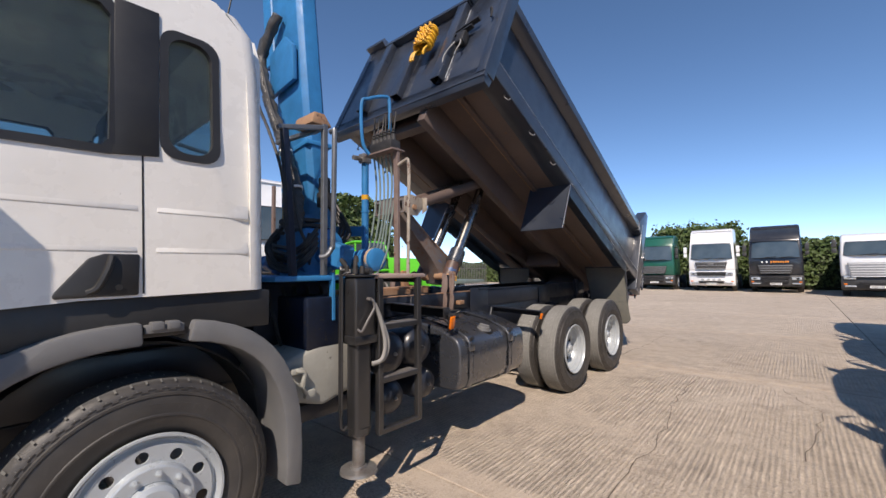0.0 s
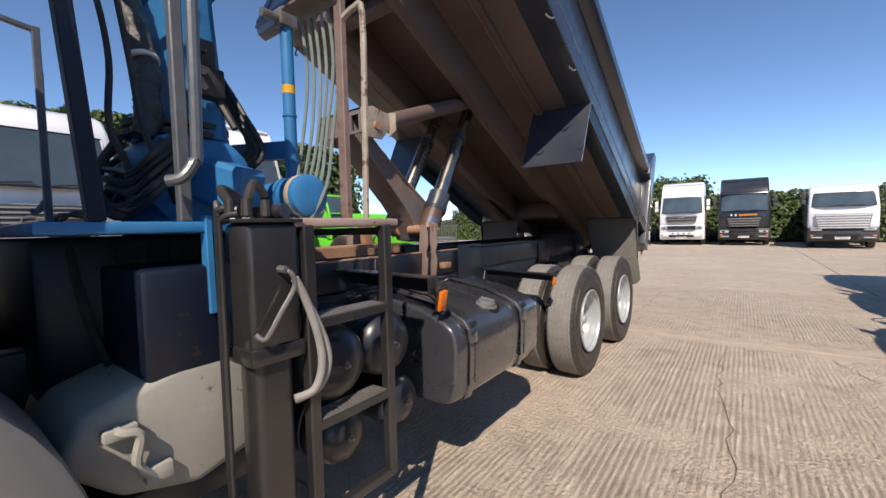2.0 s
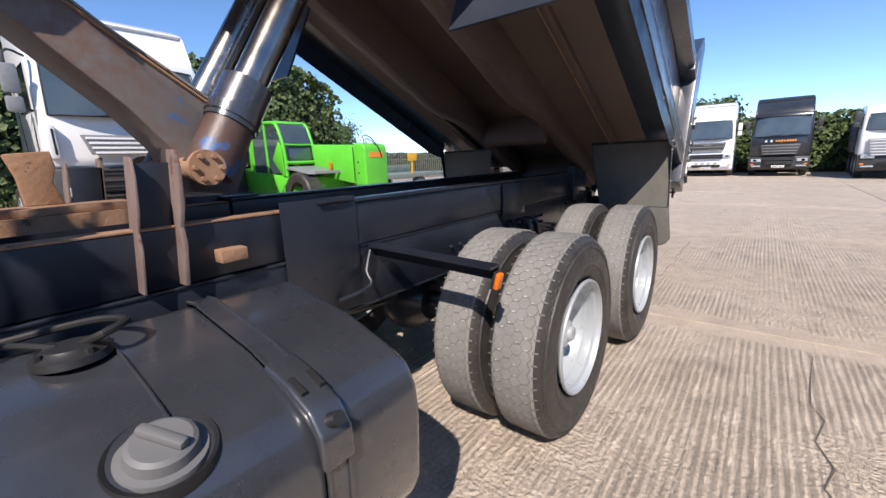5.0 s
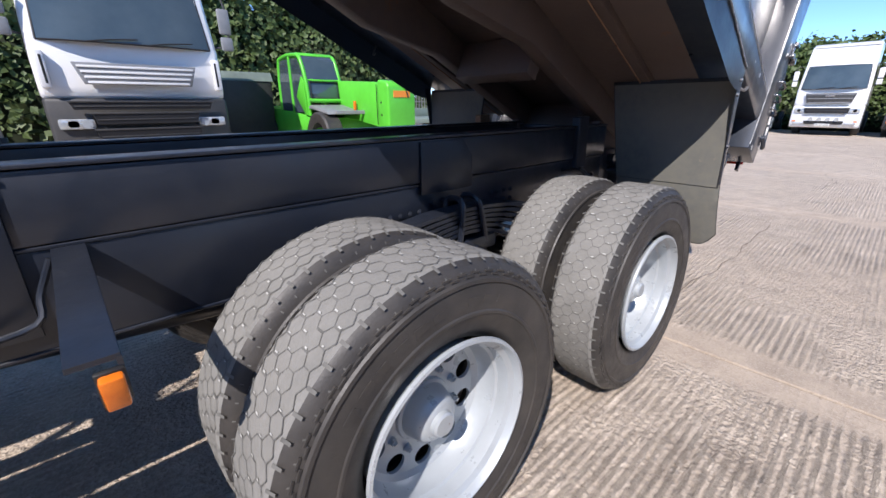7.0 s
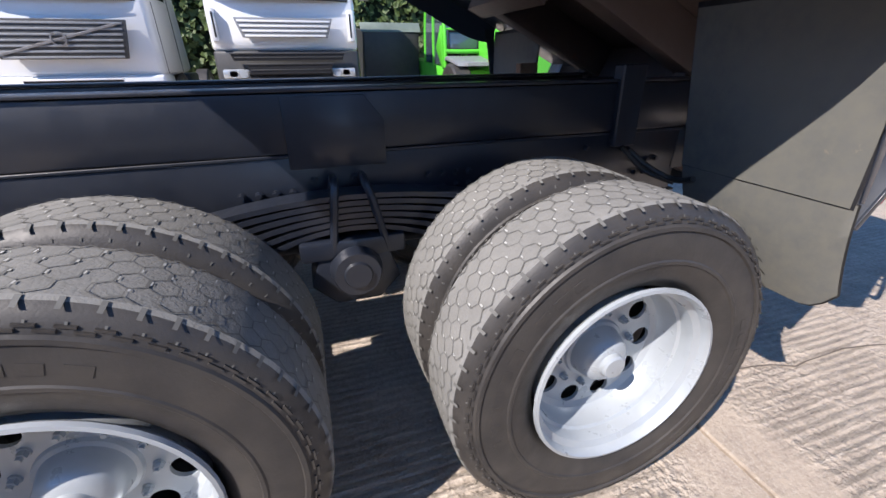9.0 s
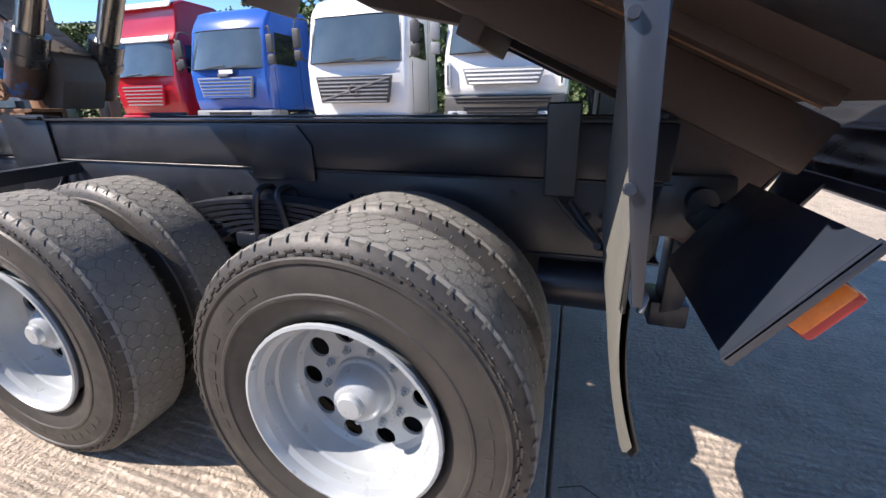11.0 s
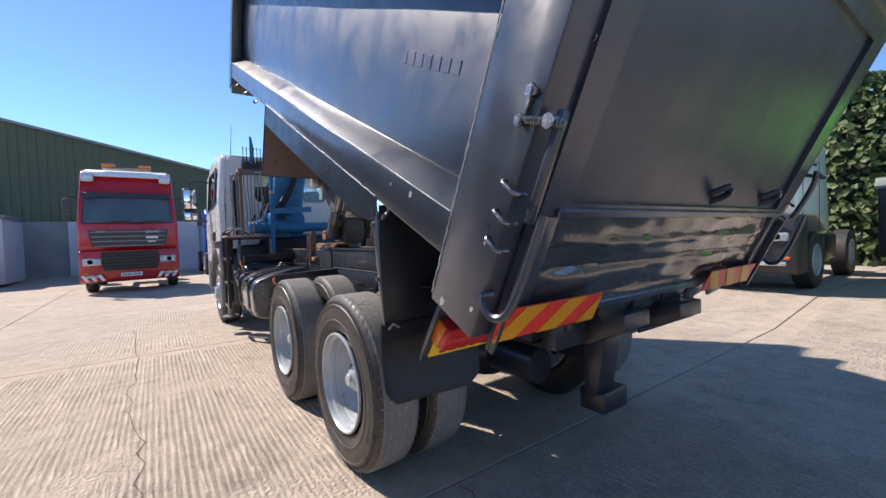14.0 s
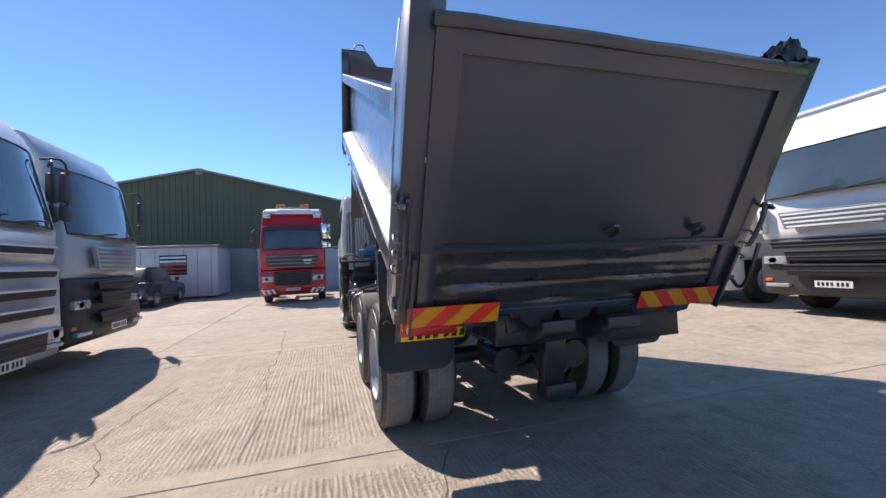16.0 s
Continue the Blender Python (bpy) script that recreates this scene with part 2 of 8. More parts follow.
def prism(bm, poly, a, b, axis="x", bevel=0.0, m=None, seg=2, slot=0):
    """A polygon drawn out from a to b. axis x: points are (y, z); y: (x, z); z: (x, y)."""
    t = bmesh.new()
    put = {"x": lambda p, q: (q, p[0], p[1]), "y": lambda p, q: (p[0], q, p[1]), "z": lambda p, q: (p[0], p[1], q)}[axis]
    f = t.faces.new([t.verts.new(put(p, a)) for p in poly])
    g = bmesh.ops.extrude_face_region(t, geom=[f])
    d = Vector(put((0, 0), b - a))
    bmesh.ops.translate(t, vec=d, verts=[v for v in g["geom"] if isinstance(v, bmesh.types.BMVert)])
    return merge(bm, bevelled(t, bevel, seg), m, slot)


def holed(bm, outer, holes, a, b, axis="x", m=None, slot=0):
    """A plate with openings, from a to b along the axis."""
    t = bmesh.new()
    put = {"x": lambda p, q: (q, p[0], p[1]), "y": lambda p, q: (p[0], q, p[1]), "z": lambda p, q: (p[0], p[1], q)}[axis]
    edges = []
    for ring in (outer, *holes):
        vs = [t.verts.new(put(p, a)) for p in ring]
        edges += [t.edges.new((vs[i - 1], vs[i])) for i in range(len(vs))]
    bmesh.ops.triangle_fill(t, use_beauty=True, use_dissolve=False, edges=edges)
    g = bmesh.ops.extrude_face_region(t, geom=list(t.faces))
    bmesh.ops.translate(t, vec=Vector(put((0, 0), b - a)), verts=[v for v in g["geom"] if isinstance(v, bmesh.types.BMVert)])
    return merge(bm, t, m, slot)


def rounded(x0, y0, x1, y1, r, n=5):
    """Corner points of a rounded rectangle."""
    out = []
    for cx, cy, a0 in ((x1 - r, y1 - r, 0), (x0 + r, y1 - r, 90), (x0 + r, y0 + r, 180), (x1 - r, y0 + r, 270)):
        out += [(cx + r * math.cos(radians(a0 + 90 * k / n)), cy + r * math.sin(radians(a0 + 90 * k / n))) for k in range(n + 1)]
    return out


def circle(cx, cy, r, n=16, ry=None):
    return [(cx + r * math.cos(2 * math.pi * k / n), cy + (ry or r) * math.sin(2 * math.pi * k / n)) for k in range(n)]


def rod(bm, p, q, r, r2=None, seg=12, caps=True, slot=0):
    p, q = Vector(p), Vector(q)
    t = bmesh.new()
    bmesh.ops.create_cone(t, cap_ends=caps, segments=seg, radius1=r, radius2=r if r2 is None else r2, depth=(q - p).length)
    m = Matrix.Translation((p + q) / 2) @ (q - p).to_track_quat("Z", "Y").to_matrix().to_4x4()
    return merge(bm, t, m, slot)


def bar(bm, p, q, w, h, up=(0, 0, 1), bevel=0.0, slot=0):
    """A square bar from p to q: w across, h along up."""
    p, q = Vector(p), Vector(q)
    d = (q - p).normalized()
    side = d.cross(Vector(up)).normalized()
    top = side.cross(d)
    m = Matrix((side, d, top)).transposed().to_4x4()
    m.translation = p
    return box(bm, (-w / 2, 0, -h / 2), (w / 2, (q - p).length, h / 2), bevel, m, 1, slot)


def tube(bm, pts, r, seg=8, slot=0, smooth=3):
    """A round tube along a smoothed line of points."""
    pts = [Vector(p) for p in pts]
    if smooth and len(pts) > 2:
        line = []
        for i in range(len(pts) - 1):
            a, b, c, d = pts[max(i - 1, 0)], pts[i], pts[i + 1], pts[min(i + 2, len(pts) - 1)]
            for k in range(smooth + 1):
                s = k / (smooth + 1)
                line.append(0.5 * (2 * b + (c - a) * s + (2 * a - 5 * b + 4 * c - d) * s * s + (3 * b - a - 3 * c + d) * s ** 3))
        pts = line + [pts[-1]]
    rings, ref = [], Vector((0.31, 0.17, 0.94))
    for i, p in enumerate(pts):
        d = (pts[min(i + 1, len(pts) - 1)] - pts[max(i - 1, 0)]).normalized()
        s = d.cross(ref)
        if s.length < 0.1:
            s = d.cross(Vector((1, 0, 0)))
        s.normalize()
        u = s.cross(d).normalized()
        ref = u
        rings.append([bm.verts.new(p + r * (math.cos(2 * math.pi * k / seg) * s + math.sin(2 * math.pi * k / seg) * u)) for k in range(seg)])
    for a, b in zip(rings, rings[1:]):
        for k in range(seg):
            bm.faces.new((a[k - 1], a[k], b[k], b[k - 1])).material_index = slot
    for ring in (rings[0], rings[-1]):
        bm.faces.new(ring).material_index = slot
    return bm


def lathe(bm, profile, seg=48, m=None, slots=None, close=False):
    """Turns points (radius, offset along x) round the x axis."""
    t = bmesh.new()
    rings = []
    for r, a in profile:
        rings.append([t.verts.new((a, r * math.cos(2 * math.pi * k / seg), r * math.sin(2 * math.pi * k / seg))) for k in range(seg)] if r > 1e-5 else [t.verts.new((a, 0, 0))])
    pairs = list(zip(rings, rings[1:])) + ([(rings[-1], rings[0])] if close else [])
    for j, (a, b) in enumerate(pairs):
        for k in range(seg):
            vs = [a[k - 1], a[k], b[k], b[k - 1]] if len(a) > 1 and len(b) > 1 else ([a[0], b[k], b[k - 1]] if len(a) == 1 else [a[k - 1], a[k], b[0]])
            f = t.faces.new(vs)
            f.material_index = slots[j] if slots else 0
    me = bpy.data.meshes.new("tmp")
    if m is not None:
        bmesh.ops.transform(t, matrix=m, verts=t.verts)
    t.to_mesh(me)
    t.free()
    bm.from_mesh(me)
    bpy.data.meshes.remove(me)
    return bm


def nb():
    return bmesh.new()


# ---- ground ----


def concrete_material(name, ridges):
    m = bpy.data.materials.new(name)
    m.use_nodes = True
    n, t = m.node_tree.nodes, m.node_tree.links
    p = n["Principled BSDF"]
    p.inputs["Roughness"].default_value = 0.85
    p.inputs["Specular IOR Level"].default_value = 0.3
    geo = n.new("ShaderNodeNewGeometry")
    co = geo.outputs["Position"]

    def nz(sc, det=6.0, rg=0.6, vec=None):
        q = n.new("ShaderNodeTexNoise")
        q.inputs["Scale"].default_value, q.inputs["Detail"].default_value, q.inputs["Roughness"].default_value = sc, det, rg
        t.new(vec or co, q.inputs["Vector"])
        return q.outputs["Fac"]

    def rng(f, a, b, c=0.0, d=1.0):
        q = n.new("ShaderNodeMapRange")
        for k, v in zip(("From Min", "From Max", "To Min", "To Max"), (a, b, c, d)):
            q.inputs[k].default_value = v
        t.new(f, q.inputs["Value"])
        return q.outputs["Result"]

    def mx(f, a, b, mode="MIX"):
        q = n.new("ShaderNodeMix")
        q.data_type, q.blend_type = "RGBA", mode
        t.new(f, q.inputs["Factor"])
        for s, v in ((q.inputs["A"], a), (q.inputs["B"], b)):
            if isinstance(v, tuple):
                s.default_value = (*v, 1)
            else:
                t.new(v, s)
        return q.outputs["Result"]

    def op(kind, a, b):
        q = n.new("ShaderNodeMath")
        q.operation = kind
        for s, v in zip(q.inputs, (a, b)):
            if isinstance(v, (int, float)):
                s.default_value = v
            else:
                t.new(v, s)
        return q.outputs[0]

    info = n.new("ShaderNodeObjectInfo")
    c = mx(rng(nz(0.55), 0.32, 0.68), (0.575, 0.48, 0.38), (0.71, 0.61, 0.50))
    c = mx(rng(nz(5.0, 8, 0.7), 0.42, 0.75), c, (0.34, 0.285, 0.235))
    c = mx(rng(nz(70.0, 4, 0.8), 0.50, 0.62, 0, 0.75), c, (0.74, 0.66, 0.55))
    c = mx(rng(nz(48.0, 4, 0.8), 0.54, 0.68, 0, 0.6), c, (0.22, 0.17, 0.13))
    c = mx(rng(nz(0.9, 5, 0.65), 0.60, 0.72, 0, 0.5), c, (0.18, 0.15, 0.125))
    hsv = n.new("ShaderNodeHueSaturation")
    t.new(rng(info.outputs["Random"], 0, 1, 0.92, 1.06), hsv.inputs["Value"])
    t.new(c, hsv.inputs["Color"])
    c = hsv.outputs[0]
    # tamped ridges that run along the yard, broken and worn away in places
    wob = n.new("ShaderNodeMapping")
    wob.inputs["Scale"].default_value = (1.0, 0.10, 1.0)
    t.new(co, wob.inputs[0])
    sep = n.new("ShaderNodeSeparateXYZ")
    t.new(co, sep.inputs[0])
    shift = op("MULTIPLY", nz(1.1, 3, 0.5, wob.outputs[0]), 0.050)
    shift2 = op("MULTIPLY", nz(14.0, 3, 0.6, wob.outputs[0]), 0.014)
    phase = op("MULTIPLY", op("ADD", op("ADD", sep.outputs["X"], shift), shift2), 2 * math.pi / 0.042)
    wave = op("ADD", op("MULTIPLY", op("SINE", phase, 0.0), 0.5), 0.5)
    # a trowelled band lies on both sides of each cross joint
    joint = op("MULTIPLY", op("ABSOLUTE", op("SUBTRACT", op("FRACT", op("ADD", op("DIVIDE", op("SUBTRACT", sep.outputs["Y"], 0.57), 4.6), 50.5), 0.0), 0.5), 0.0), 4.6)
    rough_zone = rng(op("ADD", joint, op("MULTIPLY", nz(3.0, 4, 0.6), 0.16)), 0.26, 0.36, 0.12, 1.0)
    lumps = rng(nz(38.0, 3, 0.55), 0.34, 0.66)
    wear = rng(nz(0.7, 5, 0.65), 0.42, 0.57, 0.08 if ridges else 0.0, 1.0 if ridges else 0.3)
    breaks = rng(nz(26.0, 8, 0.8, wob.outputs[0]), 0.38, 0.56, 0.0, 1.0)
    ridge = op("MULTIPLY", op("MULTIPLY", op("MULTIPLY", wave, wear), breaks), rough_zone)
    pebble = op("MULTIPLY", op("MULTIPLY", lumps, rng(wear, 0.25, 1.0, 1.0, 0.55)), rough_zone)
    c = mx(rng(op("ADD", ridge, op("MULTIPLY", pebble, 0.5)), 0.05, 0.8, 0.50, 0.0), c, (0.30, 0.235, 0.18))
    t.new(c, p.inputs["Base Color"])
    grit = op("ADD", op("MULTIPLY", nz(90.0, 5, 0.7), 0.35), op("MULTIPLY", nz(24.0, 5, 0.7), 0.3))
    b = n.new("ShaderNodeBump")
    b.inputs["Strength"].default_value, b.inputs["Distance"].default_value = 1.0, 0.013
    t.new(op("ADD", op("ADD", ridge, op("MULTIPLY", pebble, 0.8)), grit), b.inputs["Height"])
    t.new(b.outputs[0], p.inputs["Normal"])
    return m


CONCRETE = concrete_material("ridged_concrete", True)
EARTH = material("dry_yard_earth", (0.30, 0.25, 0.19), 0.95, second=(0.36, 0.31, 0.25), scale=0.4, amount=0.8, bump=0.3, bump_scale=8)
CRACK = material("dirt_filled_joint", (0.10, 0.08, 0.062), 0.95, second=(0.17, 0.14, 0.11), scale=9, amount=0.7)

g = nb()
bmesh.ops.create_grid(g, x_segments=1, y_segments=1, size=1500)
for v in g.verts:
    v.co.z = -0.035
ground = tagged(part("ground", g, CRACK, None, smooth=0), "pale dusty ground below the yard slabs", "ground", kind="structure")
ground.data.materials[0] = EARTH

# slabs: joints run across the yard every 4.6 m and along it every 4.4 m
yard = thing("pavement", "pale ridged concrete yard slabs with dark joints", "pavement", kind="structure")
RISE = 0.18
SY = 4.6
COLUMNS = [(-28.0, -17.2, RISE, RISE), (-17.2, -6.6, RISE, RISE), (-6.6, -4.6, RISE, 0.0), (-4.6, 4.4, 0.0, 0.0), (4.4, 13.4, 0.0, 0.0), (13.4, 22.4, 0.0, 0.0)]
for x0, x1, z0, z1 in COLUMNS:
    src = None
    for j in range(-7, 7):
        y0 = 0.57 + j * SY
        if src is None:
            s = nb()
            box(s, (0.006, 0.006, -0.034), (x1 - x0 - 0.006, SY - 0.006, 0.0), 0.007, None, 1)
            for v in s.verts:
                v.co.z += z0 + (z1 - z0) * v.co.x / (x1 - x0)
            src = part("slab", s, CONCRETE, yard, smooth=0)
            src.matrix_basis = Matrix.Translation((x0, y0, 0))
        else:
            alike(src, "slab", Matrix.Translation((x0, y0, random.uniform(-0.003, 0.0))))
# cracks wander over the slabs
for path in (((2.42, -6.2), (2.30, -3.6), (2.36, -2.3), (2.22, -1.0), (2.27, 0.5)), ((1.05, 7.2), (1.25, 8.5), (0.95, 9.8), (1.35, 11.0)),
             ((0.75, 0.62), (0.97, 1.4), (1.05, 2.6), (1.0, 4.4)), ((-4.4, 3.2), (-3.4, 3.0), (-2.0, 3.4), (-0.4, 3.2)), ((3.3, -2.0), (3.5, -0.6), (3.1, 0.4))):
    c = nb()
    pts = []
    for (ax, ay), (bx, by) in zip(path, path[1:]):
        for k in range(8):
            s = k / 8
            pts.append((ax + (bx - ax) * s + random.uniform(-0.035, 0.035), ay + (by - ay) * s + random.uniform(-0.03, 0.03)))
    ring = []
    for k, (px, py) in enumerate(pts):
        w = random.uniform(0.0015, 0.005)
        d = Vector((pts[min(k + 1, len(pts) - 1)][0] - pts[max(k - 1, 0)][0], pts[min(k + 1, len(pts) - 1)][1] - pts[max(k - 1, 0)][1])).normalized()
        ring.append((c.verts.new((px - d.y * w, py + d.x * w, 0.004)), c.verts.new((px + d.y * w, py - d.x * w, 0.004))))
    for a, b in zip(ring, ring[1:]):
        c.faces.new((a[0], a[1], b[1], b[0]))
    part("crack", c, CRACK, yard, "dirt-filled crack", smooth=0)

# ---- the tipper truck ----
truck = thing("tipper_truck", "white-cabbed six-wheel tipper lorry with raised blue-black body and blue crane", "truck")
HUB = 0.52


def tyre_mesh(width, steer=False):
    """Tyre about the x axis, outer face towards +x; slots: tread, sidewall, groove."""
    R, w = 0.532, width / 2
    prof = [(0.300, w - 0.030), (0.330, w - 0.008), (0.372, w + 0.002), (0.376, w + 0.006), (0.384, w + 0.006), (0.388, w + 0.003), (0.430, w + 0.004), (0.462, w - 0.002), (0.466, w + 0.003), (0.476, w + 0.002), (0.480, w - 0.005), (0.500, w - 0.012), (0.516, w - 0.024), (0.526, w - 0.034)]
    slots = [1] * (len(prof) - 1)
    edge = w - 0.044
    crown = [(R, edge), (R + 0.001, edge * 0.5), (R + 0.002, 0.0), (R + 0.001, -edge * 0.5), (R, -edge)]
    slots += [0] * (len(crown) + 1)
    back = [(r, -a) for r, a in reversed(prof)]
    prof = prof + crown + back
    slots += [1] * (len(back) - 1)
    prof += [(0.285, -w + 0.05), (0.285, w - 0.05)]
    slots += [1, 1, 1]
    b = nb()
    lathe(b, prof, 72, None, slots, close=True)

    tread = b
    b = nb()

    pale = nb()

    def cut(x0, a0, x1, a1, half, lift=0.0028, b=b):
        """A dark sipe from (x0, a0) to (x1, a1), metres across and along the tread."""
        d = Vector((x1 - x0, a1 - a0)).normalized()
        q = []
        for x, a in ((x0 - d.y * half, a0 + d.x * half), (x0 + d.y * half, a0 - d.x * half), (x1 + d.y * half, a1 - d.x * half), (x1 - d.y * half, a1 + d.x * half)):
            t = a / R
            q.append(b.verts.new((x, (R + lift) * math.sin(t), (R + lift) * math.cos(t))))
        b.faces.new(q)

    # zigzag lines round the tread with short cross cuts between them: rows of hexagon blocks
    n = 66
    step = 2 * math.pi * R / n
    lines = (-0.74, -0.37, 0.0, 0.37, 0.74) if not steer else (-0.55, 0.0, 0.55)
    amp = 0.0085
    for li, f in enumerate(lines):
        x = f * (w - 0.02)
        for k in range(n * 2):
            s0, s1 = (1 if (k + li) % 2 else -1), (-1 if (k + li) % 2 else 1)
            if random.random() < 0.90:
                cut(x + s0 * amp, k * step / 2, x + s1 * amp, (k + 1) * step / 2, 0.0016 if li in (0, len(lines) - 1) else 0.0012)
            if s0 > 0 and li < len(lines) - 1 and random.random() < 0.94:
                x2 = lines[li + 1] * (w - 0.02) - amp
                cut(x + amp, k * step / 2, x2, k * step / 2, random.choice((0.0007, 0.0010, 0.0014, 0.0032)))
                if random.random() < 0.7:
                    u0 = random.uniform(0.0, 0.45)
                    u1 = u0 + random.uniform(0.3, 0.55)
                    cut(x + amp + (x2 - x - amp) * u0, k * step / 2 + 0.0045, x + amp + (x2 - x - amp) * u1, k * step / 2 + 0.0045, random.uniform(0.0012, 0.0026), 0.0034, pale)
    # notches along both shoulders
    n = 60
    for k in range(n):
        turn = Matrix.Rotation(2 * math.pi * k / n, 4, "X")
        for sgn in (1, -1):
            q = [turn @ Vector((sgn * x, y, z)) for x, y, z in ((w - 0.017, -0.0042, 0.5215), (w - 0.017, 0.0042, 0.5215), (w - 0.040, 0.0045, 0.5325), (w - 0.040, -0.0045, 0.5325))]
            b.faces.new([b.verts.new(v) for v in q])
            q = [turn @ Vector((sgn * x, y, z)) for x, y, z in ((w - 0.0085, 0.012, 0.494), (w - 0.0085, 0.016, 0.494), (w - 0.0115, 0.016, 0.503), (w - 0.0115, 0.012, 0.503))]
            b.faces.new([b.verts.new(v) for v in q])
    # raised bars of moulded lettering on the side wall
    letters = nb()

    def ring_bar(a0, a1, r0, r1, x0, x1):
        """Raised block on the side wall between two angles and two radii."""
        vs = [letters.verts.new((x, r * math.sin(a), r * math.cos(a))) for x in (x0, x1) for a, r in ((a0, r0), (a1, r0), (a1, r1), (a0, r1))]
        for f in ((0, 1, 2, 3), (4, 7, 6, 5), (0, 4, 5, 1), (1, 5, 6, 2), (2, 6, 7, 3), (3, 7, 4, 0)):
            letters.faces.new([vs[i] for i in f])

    m2 = 120
    for k in range(m2):
        a0 = 2 * math.pi * k / m2
        r0 = 0.4845 if k % 2 else 0.4925
        ring_bar(a0, a0 + 2 * math.pi / m2 * 1.12, r0, r0 + 0.0055, w - 0.014, w - 0.0035 - 0.35 * (r0 - 0.4845))
    for k in range(44):
        if 2 < k % 22 < 13 and k % 22 != 9:
            a0 = 2 * math.pi * k / 44
            a1 = a0 + 0.085 + 0.012 * (k % 3)
            ring_bar(a0, a1, 0.408, 0.432, w + 0.001, w + 0.0048)
    joined = nb()
    merge(joined, b, None, 0)
    merge(joined, pale, None, 1)
    merge(joined, letters, None, 2)
    return tread, joined


def rim_deep(b, w):
    """Deep dish of a rear wheel: barrel, disc with round holes far inside, hub."""
    disc = -0.022
    prof = [(0.296, w - 0.016), (0.303, w - 0.006), (0.301, w + 0.004), (0.292, w + 0.006), (0.287, w - 0.002), (0.284, w - 0.022), (0.268, w - 0.034), (0.264, w - 0.06), (0.264, w - 0.075), (0.256, w - 0.082), (0.252, disc + 0.035), (0.240, disc + 0.012), (0.222, disc)]
    lathe(b, prof, 48)
    holes = [circle(0.188 * math.cos(2 * math.pi * k / 10 + 0.2), 0.188 * math.sin(2 * math.pi * k / 10 + 0.2), 0.0345, 18) for k in range(10)]
    holed(b, circle(0, 0, 0.224, 48), holes, disc - 0.012, disc, "x")
    lathe(b, [(0.106, disc), (0.102, disc + 0.010), (0.092, disc + 0.014), (0.086, disc + 0.036), (0.080, disc + 0.060), (0.070, disc + 0.074), (0.050, disc + 0.086), (0.042, disc + 0.088), (0.040, disc + 0.102), (0.034, disc + 0.108), (0.0, disc + 0.110)], 32)


def wheel(name, x, y, sgn, steer=False):
    """Outer wheel with its rim, nuts and hub; sgn: side of the truck."""
    m = Matrix.Translation((x, y, HUB)) @ (Matrix.Identity(4) if sgn > 0 else Matrix.Rotation(math.pi, 4, "Z")) @ Matrix.Rotation(random.uniform(0, 6), 4, "X")
    key = ("wheel", steer)
    width = 0.30 if steer else 0.275
    if key in CACHE:
        src = CACHE[key]
        o = alike(src, name, m, truck)
        for ch in list(src.children):
            c = alike(ch, ch.name.split(".")[0], ch.matrix_basis, o)
            if c.data.materials[0] is GROOVE:
                tagged(c, kind="stuff")
        return o
    tread, cuts = tyre_mesh(width, steer)
    tyre = part(name, tread, [SHADETREAD if steer else TREAD, RUBBER], truck, "worn dusty tyre on a silver steel wheel", 0.5, m)
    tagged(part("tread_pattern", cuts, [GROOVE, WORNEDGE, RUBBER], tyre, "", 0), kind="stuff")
    b = nb()
    if not steer:
        rim_deep(b, width / 2)
        part("rim", b, SILVER, tyre, "silver painted deep-dish rim", 0.5)
        nut_r, nut_x = 0.132, -0.022
    else:
        w = width / 2
        lathe(b, [(0.294, w - 0.016), (0.303, w - 0.004), (0.300, w + 0.008), (0.290, w + 0.008), (0.284, w - 0.01), (0.272, w - 0.030), (0.262, w - 0.028), (0.250, w - 0.010)], 48)
        holes = [circle(0.212 * math.cos(2 * math.pi * k / 10), 0.212 * math.sin(2 * math.pi * k / 10), 0.026, 12) for k in range(10)]
        holed(b, circle(0, 0, 0.252, 48), holes, w - 0.022, w - 0.010, "x")
        lathe(b, [(0.180, w - 0.010), (0.172, w + 0.020), (0.165, w + 0.024), (0.110, w + 0.024), (0.105, w + 0.02), (0.100, w + 0.050), (0.082, w + 0.062), (0.0, w + 0.066)], 40)
        part("rim", b, SILVER, tyre, "silver painted steer-axle rim", 0.5)
        nut_r, nut_x = 0.140, width / 2 + 0.024
    first = None
    for k in range(10):
        a = 2 * math.pi * k / 10 + 0.31
        mm = Matrix.Translation((nut_x, nut_r * math.cos(a), nut_r * math.sin(a)))
        if first is None:
            q = nb()
            rod(q, (0, 0, 0), (0.005, 0, 0), 0.0145, 0.0135, 10)
            rod(q, (0.005, 0, 0), (0.018, 0, 0), 0.0115, 0.0115, 6)
            rod(q, (0.018, 0, 0), (0.026, 0, 0), 0.007, 0.006, 8)
            first = part("wheel_nut", q, SILVER, tyre, "", 0.5, mm)
        else:
            alike(first, "wheel_nut", mm)
    CACHE[key] = tyre
    return tyre


